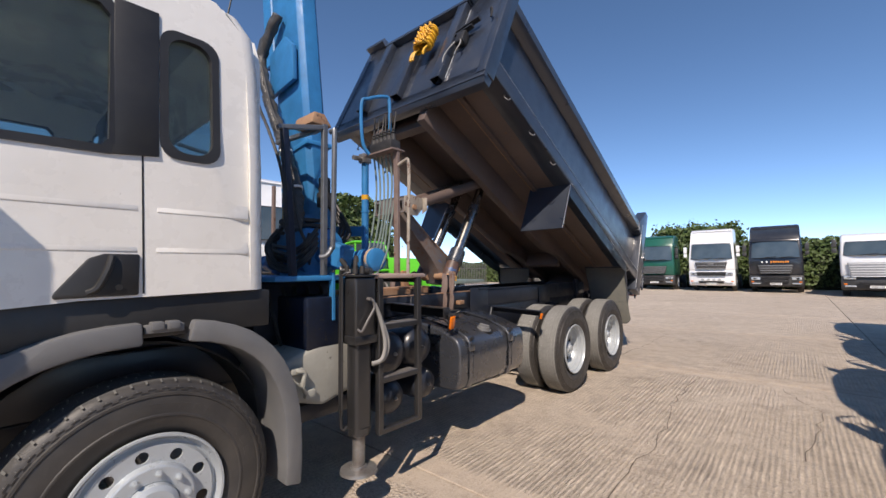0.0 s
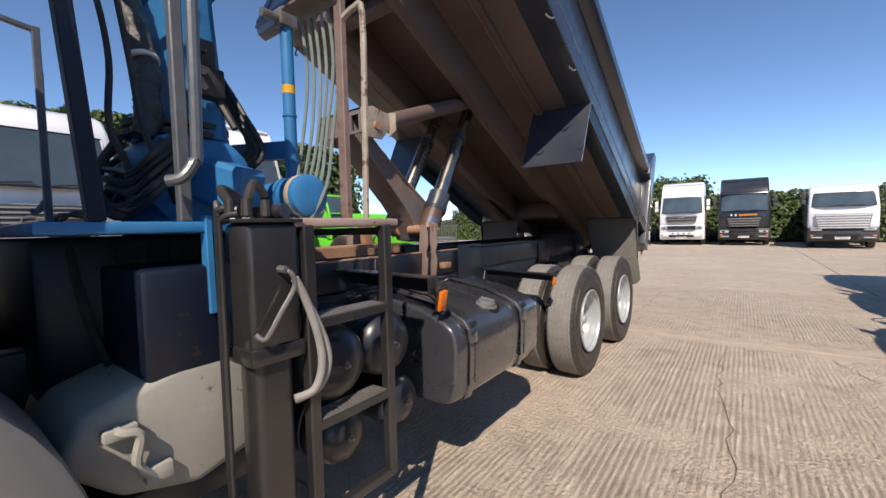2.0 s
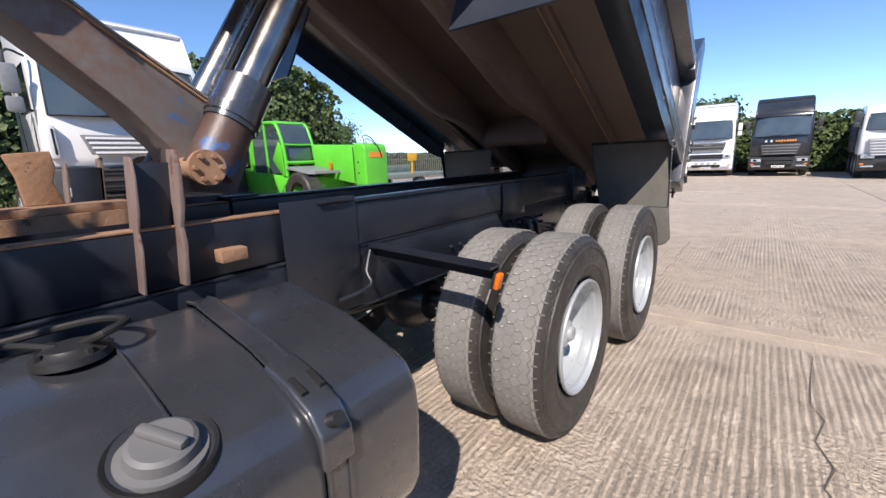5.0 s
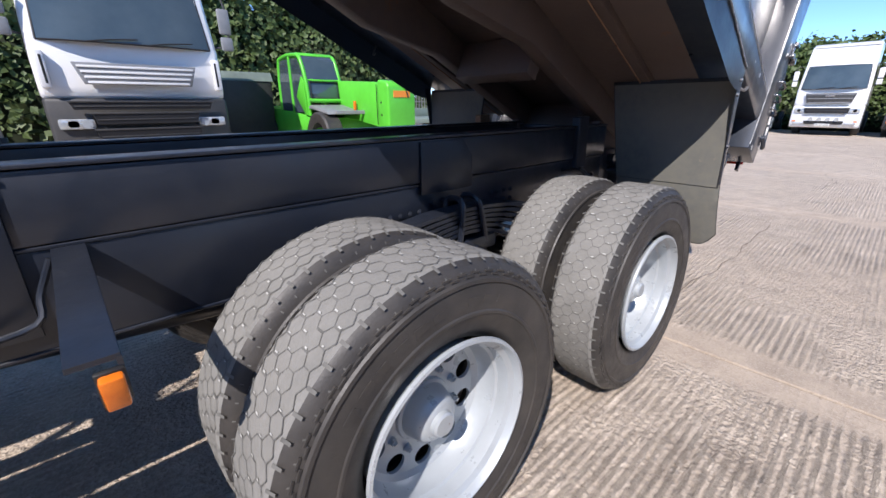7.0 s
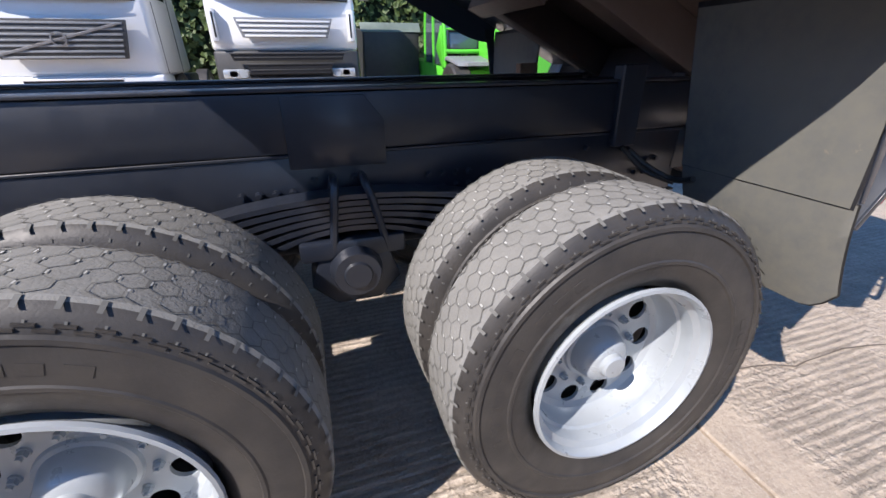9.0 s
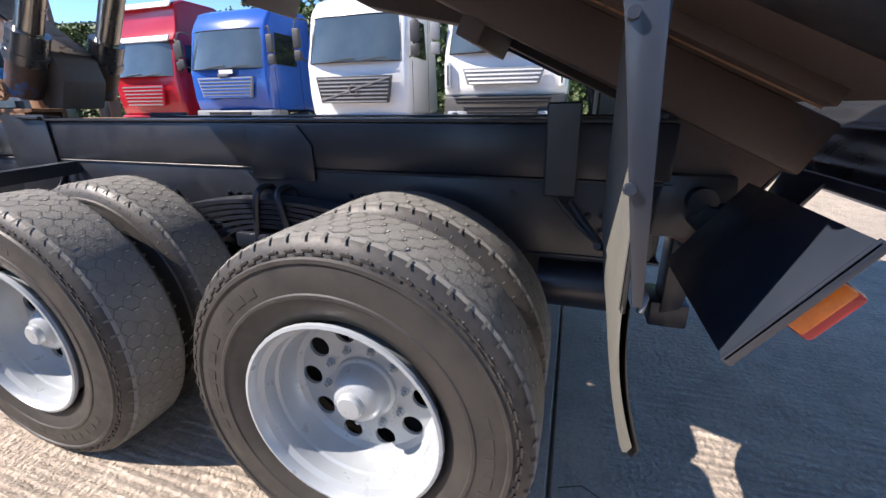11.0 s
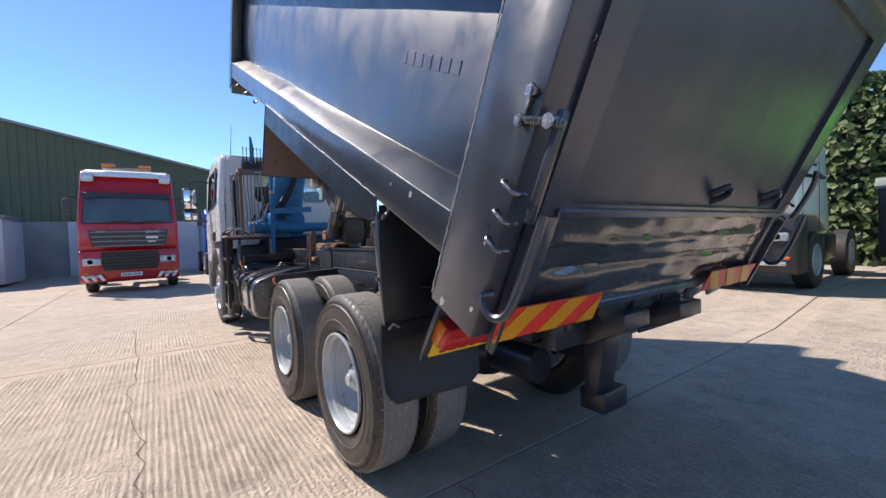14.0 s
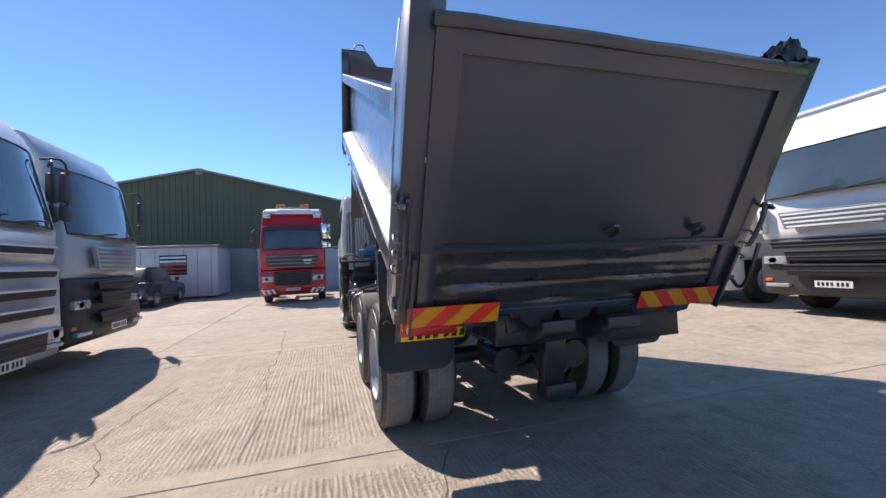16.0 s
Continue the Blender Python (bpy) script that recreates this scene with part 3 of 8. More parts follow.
CACHE = {}
for y in (0.0, -1.36):
    for sgn in (1, -1):
        wheel("rear_wheel", sgn * 1.068, y, sgn)
        inner = wheel("inner_wheel", sgn * 0.735, y, -sgn)
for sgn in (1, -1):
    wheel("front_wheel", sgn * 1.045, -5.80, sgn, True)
b = nb()
for y in (0.0, -1.36, -5.80):
    b = nb()
    rod(b, (-0.9, y, HUB), (0.9, y, HUB), 0.075, None, 16)
    lathe(b, [(0.0, -0.2), (0.12, -0.19), (0.2, -0.1), (0.22, 0.0), (0.2, 0.1), (0.12, 0.19), (0.0, 0.2)], 20, Matrix.Translation((0, y, HUB)) if y > -3 else Matrix.Translation((0, y, HUB)) @ Matrix.Scale(0.5, 4))
    part("axle", b, CHASSIS, truck, "greasy black axle")

# chassis rails and the subframe that carries the body
for sgn in (1, -1):
    b = nb()
    prism(b, [(0.350, 0.78), (0.430, 0.78), (0.430, 0.792), (0.362, 0.792), (0.362, 1.068), (0.430, 1.068), (0.430, 1.08), (0.350, 1.08)], -7.0, 0.88, "y", 0.003, None, 1)
    box(b, (0.362, -6.9, 0.80), (0.405, 0.86, 1.06))
    box(b, (0.345, -6.6, 0.79), (0.425, 0.85, 1.074), 0.006)
    part("chassis_rail", b, CHASSIS, truck, "", 0.5, Matrix.Scale(sgn, 4, (1, 0, 0)))
    b = nb()
    box(b, (0.335, -2.34, 1.082), (0.432, 0.87, 1.275), 0.008)
    part("subframe_rail", b, CHASSIS, truck, "", 0.5, Matrix.Scale(sgn, 4, (1, 0, 0)))
    b = nb()
    box(b, (0.325, -2.34, 1.278), (0.442, 0.86, 1.290), 0.003)
    part("top_flange", b, CHASSIS, truck, "", 0.5, Matrix.Scale(sgn, 4, (1, 0, 0)))
    b = nb()
    box(b, (0.350, -4.35, 1.084), (0.418, -2.342, 1.268), 0.006)
    part("front_subframe", b, CHASSIS, truck, "", 0.5, Matrix.Scale(sgn, 4, (1, 0, 0)))
    b = nb()
    box(b, (0.350, -4.33, 1.269), (0.420, -2.345, 1.277), 0.002)
    part("rubbing_strip", b, RUST, truck, "rust-edged rubbing strip", 0.5, Matrix.Scale(sgn, 4, (1, 0, 0)))
    for y in (-3.47, -2.435):
        b = nb()
        tube(b, [(0.421, y, 1.10), (0.424, y + 0.004, 1.16), (0.421, y - 0.003, 1.21), (0.423, y, 1.262)], 0.0045, 6)
        part("weld_bead", b, STEEL, truck, "bright weld bead", 0.6, Matrix.Scale(sgn, 4, (1, 0, 0)))
    b = nb()
    prism(b, [(-0.85, 1.03), (-0.52, 1.03), (-0.52, 1.18), (-0.585, 1.265), (-0.85, 1.265)], 0.434, 0.444, "x", 0.002)
    part("fish_plate", b, CHASSIS, truck, "", 0.5, Matrix.Scale(sgn, 4, (1, 0, 0)))
    b = nb()
    prism(b, [(-2.52, 0.84), (-2.16, 0.84), (-2.16, 1.31), (-2.52, 1.31)], 0.434, 0.442, "x", 0.002)
    box(b, (0.35, -2.36, 1.289), (0.46, -2.18, 1.302), 0.003)
    part("joint_plate", b, CHASSIS, truck, "", 0.5, Matrix.Scale(sgn, 4, (1, 0, 0)))
bolt = None
for sgn in (1, -1):
    for y, z in [(-1.02 + 0.055 * i, 0.95 - 0.05 * k) for i in range(4) for k in range(3)] + [(-0.36 + 0.055 * i, 0.97 - 0.05 * k) for i in range(4) for k in range(3)] + [(-0.78 + 0.07 * i, 0.985) for i in range(3)] + [(0.62 + 0.05 * i, 0.95 - 0.06 * k) for i in range(3) for k in range(2)] + [(-1.36, 0.94), (-1.45, 0.94), (-2.40, 0.98), (-2.40, 0.90), (-2.26, 0.98), (0.34, 1.02), (0.46, 1.03), (0.56, 1.0)]:
        mm = Matrix.Translation((sgn * 0.43, y, z)) @ (Matrix.Identity(4) if sgn > 0 else Matrix.Rotation(math.pi, 4, "Z"))
        if bolt is None:
            q = nb()
            rod(q, (0, 0, 0), (0.006, 0, 0), 0.014, 0.013, 8)
            rod(q, (0.006, 0, 0), (0.016, 0, 0), 0.010, 0.009, 6)
            bolt = part("frame_bolt", q, CHASSIS, truck, "", 0.4, mm)
        else:
            alike(bolt, "frame_bolt", mm)
for y in (-6.6, -5.0, -4.3, -2.9, -2.0, -0.68, 0.3):
    b = nb()
    box(b, (-0.36, y - 0.04, 0.84), (0.36, y + 0.04, 1.05), 0.006)
    part("cross_member", b, CHASSIS, truck)
b = nb()
box(b, (-0.36, 0.86, 0.98), (0.36, 0.96, 1.27), 0.01)
part("cross_member", b, CHASSIS, truck)
# bogie springs, trunnion and u-bolts
for sgn in (1, -1):
    mir = Matrix.Scale(sgn, 4, (1, 0, 0))
    for k in range(6):
        b = nb()
        L, z0 = 0.66 - 0.06 * k, 0.965 - 0.022 * k
        tube_pts = [(-0.68 + L * s, z0 - 0.10 * s * s) for s in [i / 6 - 1 for i in range(13)]]
        poly = [(y, z) for y, z in tube_pts] + [(y, z - 0.017) for y, z in reversed(tube_pts)]
        prism(b, poly, 0.475, 0.575, "x")
        part("spring_leaf", b, CHASSIS, truck, "", 0.4, mir)
    for yy, lean in ((-0.72, -0.03), (-0.62, 0.06)):
        b = nb()
        tube(b, [(0.465, yy + lean, 0.76), (0.465, yy + lean * 0.3, 0.94), (0.48, yy, 1.0), (0.525, yy, 1.01), (0.57, yy, 1.0), (0.588, yy + lean * 0.3, 0.94), (0.588, yy + lean, 0.76)], 0.014, 8)
        part("u_bolt", b, CHASSIS, truck, "", 0.6, mir)
    b = nb()
    box(b, (0.45, -0.86, 0.745), (0.60, -0.50, 0.815), 0.012)
    prism(b, [(-0.80, 0.765), (-0.56, 0.765), (-0.52, 0.645), (-0.60, 0.565), (-0.76, 0.565), (-0.84, 0.645)], 0.42, 0.59, "x", 0.012)
    lathe(b, [(0.0, 0.655), (0.045, 0.655), (0.05, 0.645), (0.078, 0.645), (0.085, 0.63), (0.092, 0.59), (0.10, 0.56)], 28, Matrix.Translation((0, -0.68, 0.70)))
    part("trunnion", b, CHASSIS, truck, "greasy black trunnion hub", 0.5, mir)
# fuel tank with straps and fittings
def tank_skin(grow):
    """Outline of the tank across the truck, grown by a strap's thickness."""
    pts = [(1.08, 0.50), (1.165, 0.525), (1.195, 0.60), (1.203, 0.80), (1.196, 0.87), (1.172, 0.925), (1.12, 0.958), (0.95, 1.018), (0.66, 1.070), (0.60, 1.066)]
    return [(x + grow * (1 if x > 1.1 else 0), z + grow * (1 if z > 0.9 else (-1 if z < 0.53 else 0))) for x, z in pts]


tank = nb()
t = nb()
prism(t, tank_skin(0.0) + [(0.56, 1.03), (0.56, 0.54), (0.60, 0.50)], -3.66, -2.62, "y", 0.045, None, 4)
merge(tank, t)
fuel = part("fuel_tank", tank, TANK, truck, "satin black steel fuel tank", 1.0)
b = nb()
tube(b, [(0.64, -3.13, 1.0735), (0.95, -3.13, 1.020), (1.12, -3.13, 0.960)], 0.0035, 6)
part("weld_seam", b, TANK, fuel)
for y in (-3.52, -2.90):
    b = nb()
    prism(b, tank_skin(0.009) + list(reversed(tank_skin(-0.002))), y - 0.030, y + 0.030, "y", 0.002, None, 1)
    for s in (-0.027, 0.027):
        prism(b, tank_skin(0.014)[2:] + list(reversed(tank_skin(0.0)[2:])), y + s - 0.003, y + s + 0.003, "y")
    part("tank_strap", b, TANK, fuel)
    b = nb()
    prism(b, [(1.02, 1.016), (1.11, 0.992), (1.185, 0.955), (1.222, 0.905), (1.226, 0.83), (1.206, 0.83), (1.195, 0.90), (1.165, 0.930), (1.10, 0.965), (1.02, 0.995)], y - 0.040, y + 0.040, "y", 0.010, None, 3)
    part("strap_buckle", b, TANK, fuel, "black moulded strap end", 0.8)
    b = nb()
    rod(b, (1.20, y, 0.925), (1.232, y, 0.945), 0.017, 0.015, 12)
    part("strap_bolt", b, DARKPLASTIC, fuel, "black strap bolt")
    for o in (-0.022, 0.022):
        b = nb()
        bar(b, (1.10, y + o, 0.995), (1.15, y + o, 0.978), 0.012, 0.012)
        part("strap_rib", b, DARKPLASTIC, fuel, "")
CAPM = Matrix.Translation((1.085, -3.16, 0.968)) @ Matrix.Rotation(radians(17), 4, "Y")
b = nb()
lathe(b, [(0.0, 0.030), (0.046, 0.030), (0.054, 0.025), (0.058, 0.006), (0.070, 0.004), (0.074, -0.006), (0.074, -0.03)], 40, CAPM @ Matrix.Rotation(radians(-90), 4, "Y"))
t = nb()
box(t, (-0.046, -0.011, 0.026), (0.046, 0.011, 0.046), 0.007)
merge(b, t, CAPM @ Matrix.Rotation(0.5, 4, "Z"))
part("filler_cap", b, PLASTIC, fuel, "grey-black twist filler cap", 0.5)
b = nb()
lathe(b, [(0.074, -0.020), (0.079, 0.004), (0.086, 0.006), (0.091, -0.002), (0.092, -0.03)], 40, CAPM @ Matrix.Rotation(radians(-90), 4, "Y"))
part("filler_neck", b, INK, fuel, "black filler neck ring", 0.6)
b = nb()
SM = Matrix.Translation((0.73, -3.20, 1.060))
lathe(b, [(0.0, 0.030), (0.045, 0.030), (0.052, 0.022), (0.066, 0.016), (0.070, 0.0)], 24, SM @ Matrix.Rotation(radians(-90), 4, "Y"))
for a in (0.4, 2.0, 3.6, 5.0):
    rod(b, (0.73 + 0.056 * math.cos(a), -3.20 + 0.056 * math.sin(a), 1.07), (0.73 + 0.056 * math.cos(a), -3.20 + 0.056 * math.sin(a), 1.09), 0.008, None, 6)
tube(b, [(0.73, -3.18, 1.085), (0.78, -3.15, 1.11), (0.74, -3.10, 1.115), (0.66, -3.14, 1.11), (0.58, -3.25, 1.09), (0.52, -3.45, 1.07), (0.46, -3.75, 1.04)], 0.009)
tube(b, [(0.71, -3.22, 1.085), (0.66, -3.28, 1.10), (0.56, -3.34, 1.08), (0.45, -3.4, 1.02)], 0.007)
part("fuel_sender", b, DARKPLASTIC, fuel, "black sender with pipes")
# bracket over the tank front with its hanging side marker
b = nb()
bar(b, (0.42, -3.765, 1.225), (1.10, -3.72, 1.205), 0.085, 0.008)
bar(b, (0.42, -3.725, 1.185), (1.10, -3.68, 1.165), 0.008, 0.085)
box(b, (1.096, -3.76, 1.115), (1.106, -3.677, 1.208), 0.003)
part("lamp_bracket", b, LEGPAINT, truck, "bent black angle bracket")
b = nb()
tube(b, [(0.86, -3.69, 1.15), (0.96, -3.66, 1.12), (1.06, -3.67, 1.12), (1.12, -3.69, 1.06)], 0.006)
tube(b, [(0.80, -3.68, 1.14), (0.92, -3.64, 1.10), (1.04, -3.66, 1.09), (1.11, -3.68, 1.03)], 0.005)
bar(b, (1.10, -3.69, 1.13), (1.115, -3.685, 1.05), 0.012, 0.006, (1, 0, 0))
part("lamp_lead", b, HOSE, truck, "black lamp leads")


def marker(x, y, z, tilt, parent, k=1.0):
    b = nb()
    box(b, (0.0, -0.028 * k, -0.055 * k), (0.022, 0.028 * k, 0.055 * k), 0.006)
    o = part("side_marker", b, AMBER, parent, "amber side marker lamp", 0.6, Matrix.Translation((x, y, z)) @ Matrix.Rotation(tilt, 4, "X") @ Matrix.Rotation(0.25, 4, "Y"))
    b = nb()
    box(b, (-0.008, -0.034 * k, -0.061 * k), (0.004, 0.034 * k, 0.061 * k), 0.004)
    part("housing", b, DARKPLASTIC, o)


marker(1.125, -3.685, 1.085, 0.1, truck)
b = nb()
bar(b, (0.43, -2.06, 1.065), (1.09, -2.05, 1.04), 0.07, 0.010)
bar(b, (0.43, -2.028, 1.035), (1.09, -2.018, 1.010), 0.008, 0.06)
tube(b, [(0.45, -2.1, 1.05), (0.46, -2.14, 0.96), (0.50, -2.16, 0.9), (0.45, -2.3, 0.86)], 0.009)
part("wing_stay", b, CHASSIS, truck, "black painted stay with lamp lead")
marker(1.085, -2.035, 0.985, 0.0, truck, 0.62)
# air receivers
for y, z, r, x1 in ((-4.325, 0.925, 0.154, 1.13), (-4.010, 0.925, 0.154, 1.10), (-3.91, 0.61, 0.125, 1.07), (-4.26, 0.58, 0.130, 1.06)):
    b = nb()
    lathe(b, [(0.0, x1), (0.03, x1), (r * 0.45, x1 - 0.008), (r * 0.8, x1 - 0.03), (r * 0.96, x1 - 0.065), (r, x1 - 0.10), (r, 0.56), (r * 0.9, 0.50), (0.0, 0.47)], 36, Matrix.Translation((0, y, z)))
    lathe(b, [(r + 0.004, x1 - 0.155), (r + 0.004, x1 - 0.165), (r, x1 - 0.166)], 36, Matrix.Translation((0, y, z)))
    o = part("air_tank", b, CHASSIS, truck, "black steel air receiver", 0.6)
    b = nb()
    rod(b, (x1 - 0.005, y, z), (x1 + 0.010, y, z), 0.016, None, 6)
    rod(b, (x1 + 0.010, y, z), (x1 + 0.024, y, z), 0.008, None, 8)
    part("drain_plug", b, STEEL, o, "bare steel plug")
# climbing frame beside the leg
b = nb()
for y in (-4.555, -4.195):
    bar(b, (1.235, y, 0.46), (1.235, y, 1.48), 0.042, 0.042, (0, 1, 0), 0.005)
for z in (0.47, 0.80, 1.15):
    bar(b, (1.235, -4.575, z), (1.235, -4.175, z), 0.040, 0.034, (0, 0, 1), 0.004)
for y in (-4.555, -4.195):
    bar(b, (1.235, y, 1.455), (0.62, y, 1.455), 0.035, 0.03)
part("step_frame", b, LEGPAINT, truck, "worn black square-tube step frame")
b = nb()
box(b, (0.78, -4.600, 1.475), (1.245, -4.120, 1.503), 0.006)
for i in range(15):
    for j in range(14):
        x, y = 0.80 + 0.030 * i, -4.585 + 0.034 * j
        d = 0.009 if (i + j) % 2 else -0.009
        bar(b, (x - 0.009, y - d, 1.503), (x + 0.009, y + d, 1.503), 0.006, 0.004)
part("step_plate", b, material("scuffed_step_steel", (0.33, 0.215, 0.175), 0.6, second=(0.44, 0.35, 0.31), scale=7, amount=0.8, spots=(0.17, 0.10, 0.07), spot_scale=16, spot_cut=0.58, bump=0.25, bump_scale=45), truck, "rusted bare chequered step plate")
for z in (0.817, 1.167):
    b = nb()
    box(b, (1.17, -4.53, z), (1.252, -4.22, z + 0.006), 0.002)
    for i in range(15):
        bar(b, (1.18, -4.525 + 0.02 * i, z + 0.007), (1.24, -4.515 + 0.02 * i, z + 0.007), 0.006, 0.004)
    part("tread_plate", b, STEEL, truck, "worn bare chequered step tread")
# chain hanging from the crane base behind the step
def chain_link():
    b = nb()
    pts = [(0.013 * math.cos(a), 0.0, 0.022 * math.sin(a)) for a in (k * math.pi / 5 for k in range(11))]
    tube(b, pts, 0.0042, 5, 0, 0)
    return b


first = None
for j in range(4):
    for k in range(12 - 2 * (j % 2)):
        mm = Matrix.Translation((0.62 - 0.014 * j, -4.315 + 0.026 * j + 0.006 * math.sin(k + j), 1.445 - 0.026 * k)) @ Matrix.Rotation(radians(90 * (k % 2) + 25 * j), 4, "Z")
        if first is None:
            first = part("chain_link", chain_link(), SCRAPE, truck, "bright steel chain link", 0.8, mm)
        else:
            alike(first, "chain_link", mm)
LEG = Matrix.Translation((0.072, -0.042, 0.0))
# cranked grey hose and locking handle on the leg
b = nb()
tube(b, [(1.20, -4.585, 1.315), (1.205, -4.55, 1.24), (1.21, -4.515, 1.12), (1.21, -4.505, 1.02), (1.20, -4.53, 0.945), (1.18, -4.59, 0.93)], 0.0135, 10)
part("leg_hose", b, HOSEGREY, truck, "grey hydraulic hose", 0.6, LEG)
b = nb()
tube(b, [(1.19, -4.575, 1.30), (1.20, -4.525, 1.20), (1.205, -4.48, 1.08), (1.20, -4.475, 1.0), (1.19, -4.51, 0.94), (1.17, -4.58, 0.92)], 0.0125, 10)
part("leg_hose", b, HOSEGREY, truck, "grey hydraulic hose", 0.6, LEG)
b = nb()
tube(b, [(1.185, -4.62, 1.345), (1.205, -4.60, 1.335), (1.208, -4.592, 1.29), (1.208, -4.64, 1.22), (1.206, -4.69, 1.15), (1.19, -4.712, 1.165)], 0.008, 8)
rod(b, (1.165, -4.62, 1.348), (1.205, -4.615, 1.345), 0.012, None, 8)
part("locking_handle", b, STEEL, truck, "bent steel locking handle", 0.6, LEG)
b = nb()
bar(b, (0.99, -4.755, 1.20), (0.985, -4.755, 1.52), 0.045, 0.022, (0, 1, 0), 0.003)
rod(b, (0.985, -4.755, 1.15), (0.985, -4.755, 1.21), 0.014, None, 8)
part("slide_bar", b, BLUE, truck, "chipped blue slide bar")
# outrigger legs
for sgn in (1, -1):
    mir = Matrix.Scale(sgn, 4, (1, 0, 0))
    b = nb()
    box(b, (1.03, -4.715, 1.10), (1.175, -4.545, 1.49), 0.020, None, 3)
    box(b, (1.024, -4.722, 1.06), (1.182, -4.538, 1.115), 0.010)
    prism(b, rounded(1.045, -4.70, 1.16, -4.57, 0.03), 0.50, 1.07, "z")
    rod(b, (1.10, -4.635, 0.485), (1.10, -4.635, 0.53), 0.072, None, 24)
    tube(b, [(1.10, -4.70, 1.53), (1.06, -4.735, 1.53), (1.045, -4.735, 1.46), (1.045, -4.735, 0.6), (1.07, -4.70, 0.54)], 0.012, 8)
    tube(b, [(1.12, -4.71, 1.52), (1.08, -4.745, 1.50), (1.07, -4.742, 1.42), (1.07, -4.742, 0.62)], 0.008, 8)
    box(b, (1.02, -4.725, 1.49), (1.185, -4.535, 1.502), 0.004)
    rod(b, (1.09, -4.62, 1.50), (1.09, -4.62, 1.54), 0.035, None, 16)
    rod(b, (1.12, -4.60, 1.525), (1.165, -4.585, 1.525), 0.024, None, 14)
    leg = part("outrigger_leg", b, LEGPAINT, truck, "black outrigger leg", 0.6, mir @ LEG)
    b = nb()
    rod(b, (1.10, -4.635, 0.265), (1.10, -4.635, 0.52), 0.040, None, 20)
    part("leg_rod", b, STEEL, leg, "bare steel inner tube")
    b = nb()
    lathe(b, [(0.0, 0.03), (0.05, 0.03), (0.055, 0.012), (0.115, 0.006), (0.120, -0.012), (0.0, -0.014)], 28, Matrix.Translation((1.10, -4.635, 0.262)) @ Matrix.Rotation(radians(-90), 4, "Y"))
    part("foot_plate", b, STEEL, leg, "dished steel foot plate")
    b = nb()
    for q in ((1.09, -4.72), (1.13, -4.63), (1.15, -4.70)):
        rod(b, (q[0], q[1], 1.51), (q[0], q[1], 1.56), 0.017, 0.014, 10)
    tube(b, [(1.09, -4.72, 1.55), (1.0, -4.7, 1.60), (0.9, -4.6, 1.58), (0.8, -4.55, 1.52)], 0.014)
    tube(b, [(1.15, -4.70, 1.54), (1.05, -4.62, 1.62), (0.9, -4.5, 1.60)], 0.014)
    part("hose_union", b, HOSE, leg, "oily hose unions")
# dusty battery box behind the front wheel
b = nb()
prism(b, [(-5.14, 0.90), (-5.10, 0.98), (-4.86, 1.06), (-4.62, 1.07), (-4.58, 1.0), (-4.60, 0.72), (-4.82, 0.66), (-5.02, 0.72), (-5.14, 0.84)], 0.45, 1.0, "x", 0.03, None, 3)
bb = part("battery_box", b, DUSTY, truck, "dusty grey plastic battery box", 0.7)
b = nb()
tube(b, [(1.0, -5.03, 0.93), (1.03, -5.02, 0.92), (1.035, -4.98, 0.90), (1.03, -4.99, 0.82), (1.02, -4.95, 0.76)], 0.014, 8)
box(b, (0.99, -5.06, 0.90), (1.03, -4.98, 0.935), 0.006)
box(b, (0.99, -4.97, 0.74), (1.03, -4.90, 0.79), 0.006)
part("catch", b, DUSTY, bb, "grey plastic lid catch")
b = nb()
box(b, (0.45, -5.05, 0.55), (0.9, -4.5, 0.66), 0.01)
part("box_tray", b, CHASSIS, truck)

# ---- cab ----


def lean(bm, z0, k):
    for v in bm.verts:
        if v.co.z > z0:
            v.co.x *= 1 - k * (v.co.z - z0)
    return bm


def cab_poly():
    return [(-7.30, 1.05), (-7.34, 1.75), (-7.20, 2.45), (-7.05, 2.74), (-6.7, 2.92), (-6.0, 2.97), (-5.55, 2.93), (-5.43, 2.82), (-5.405, 2.60), (-5.385, 1.435), (-5.83, 1.425), (-6.05, 1.42), (-6.30, 1.40), (-6.52, 1.30), (-6.66, 1.05)]


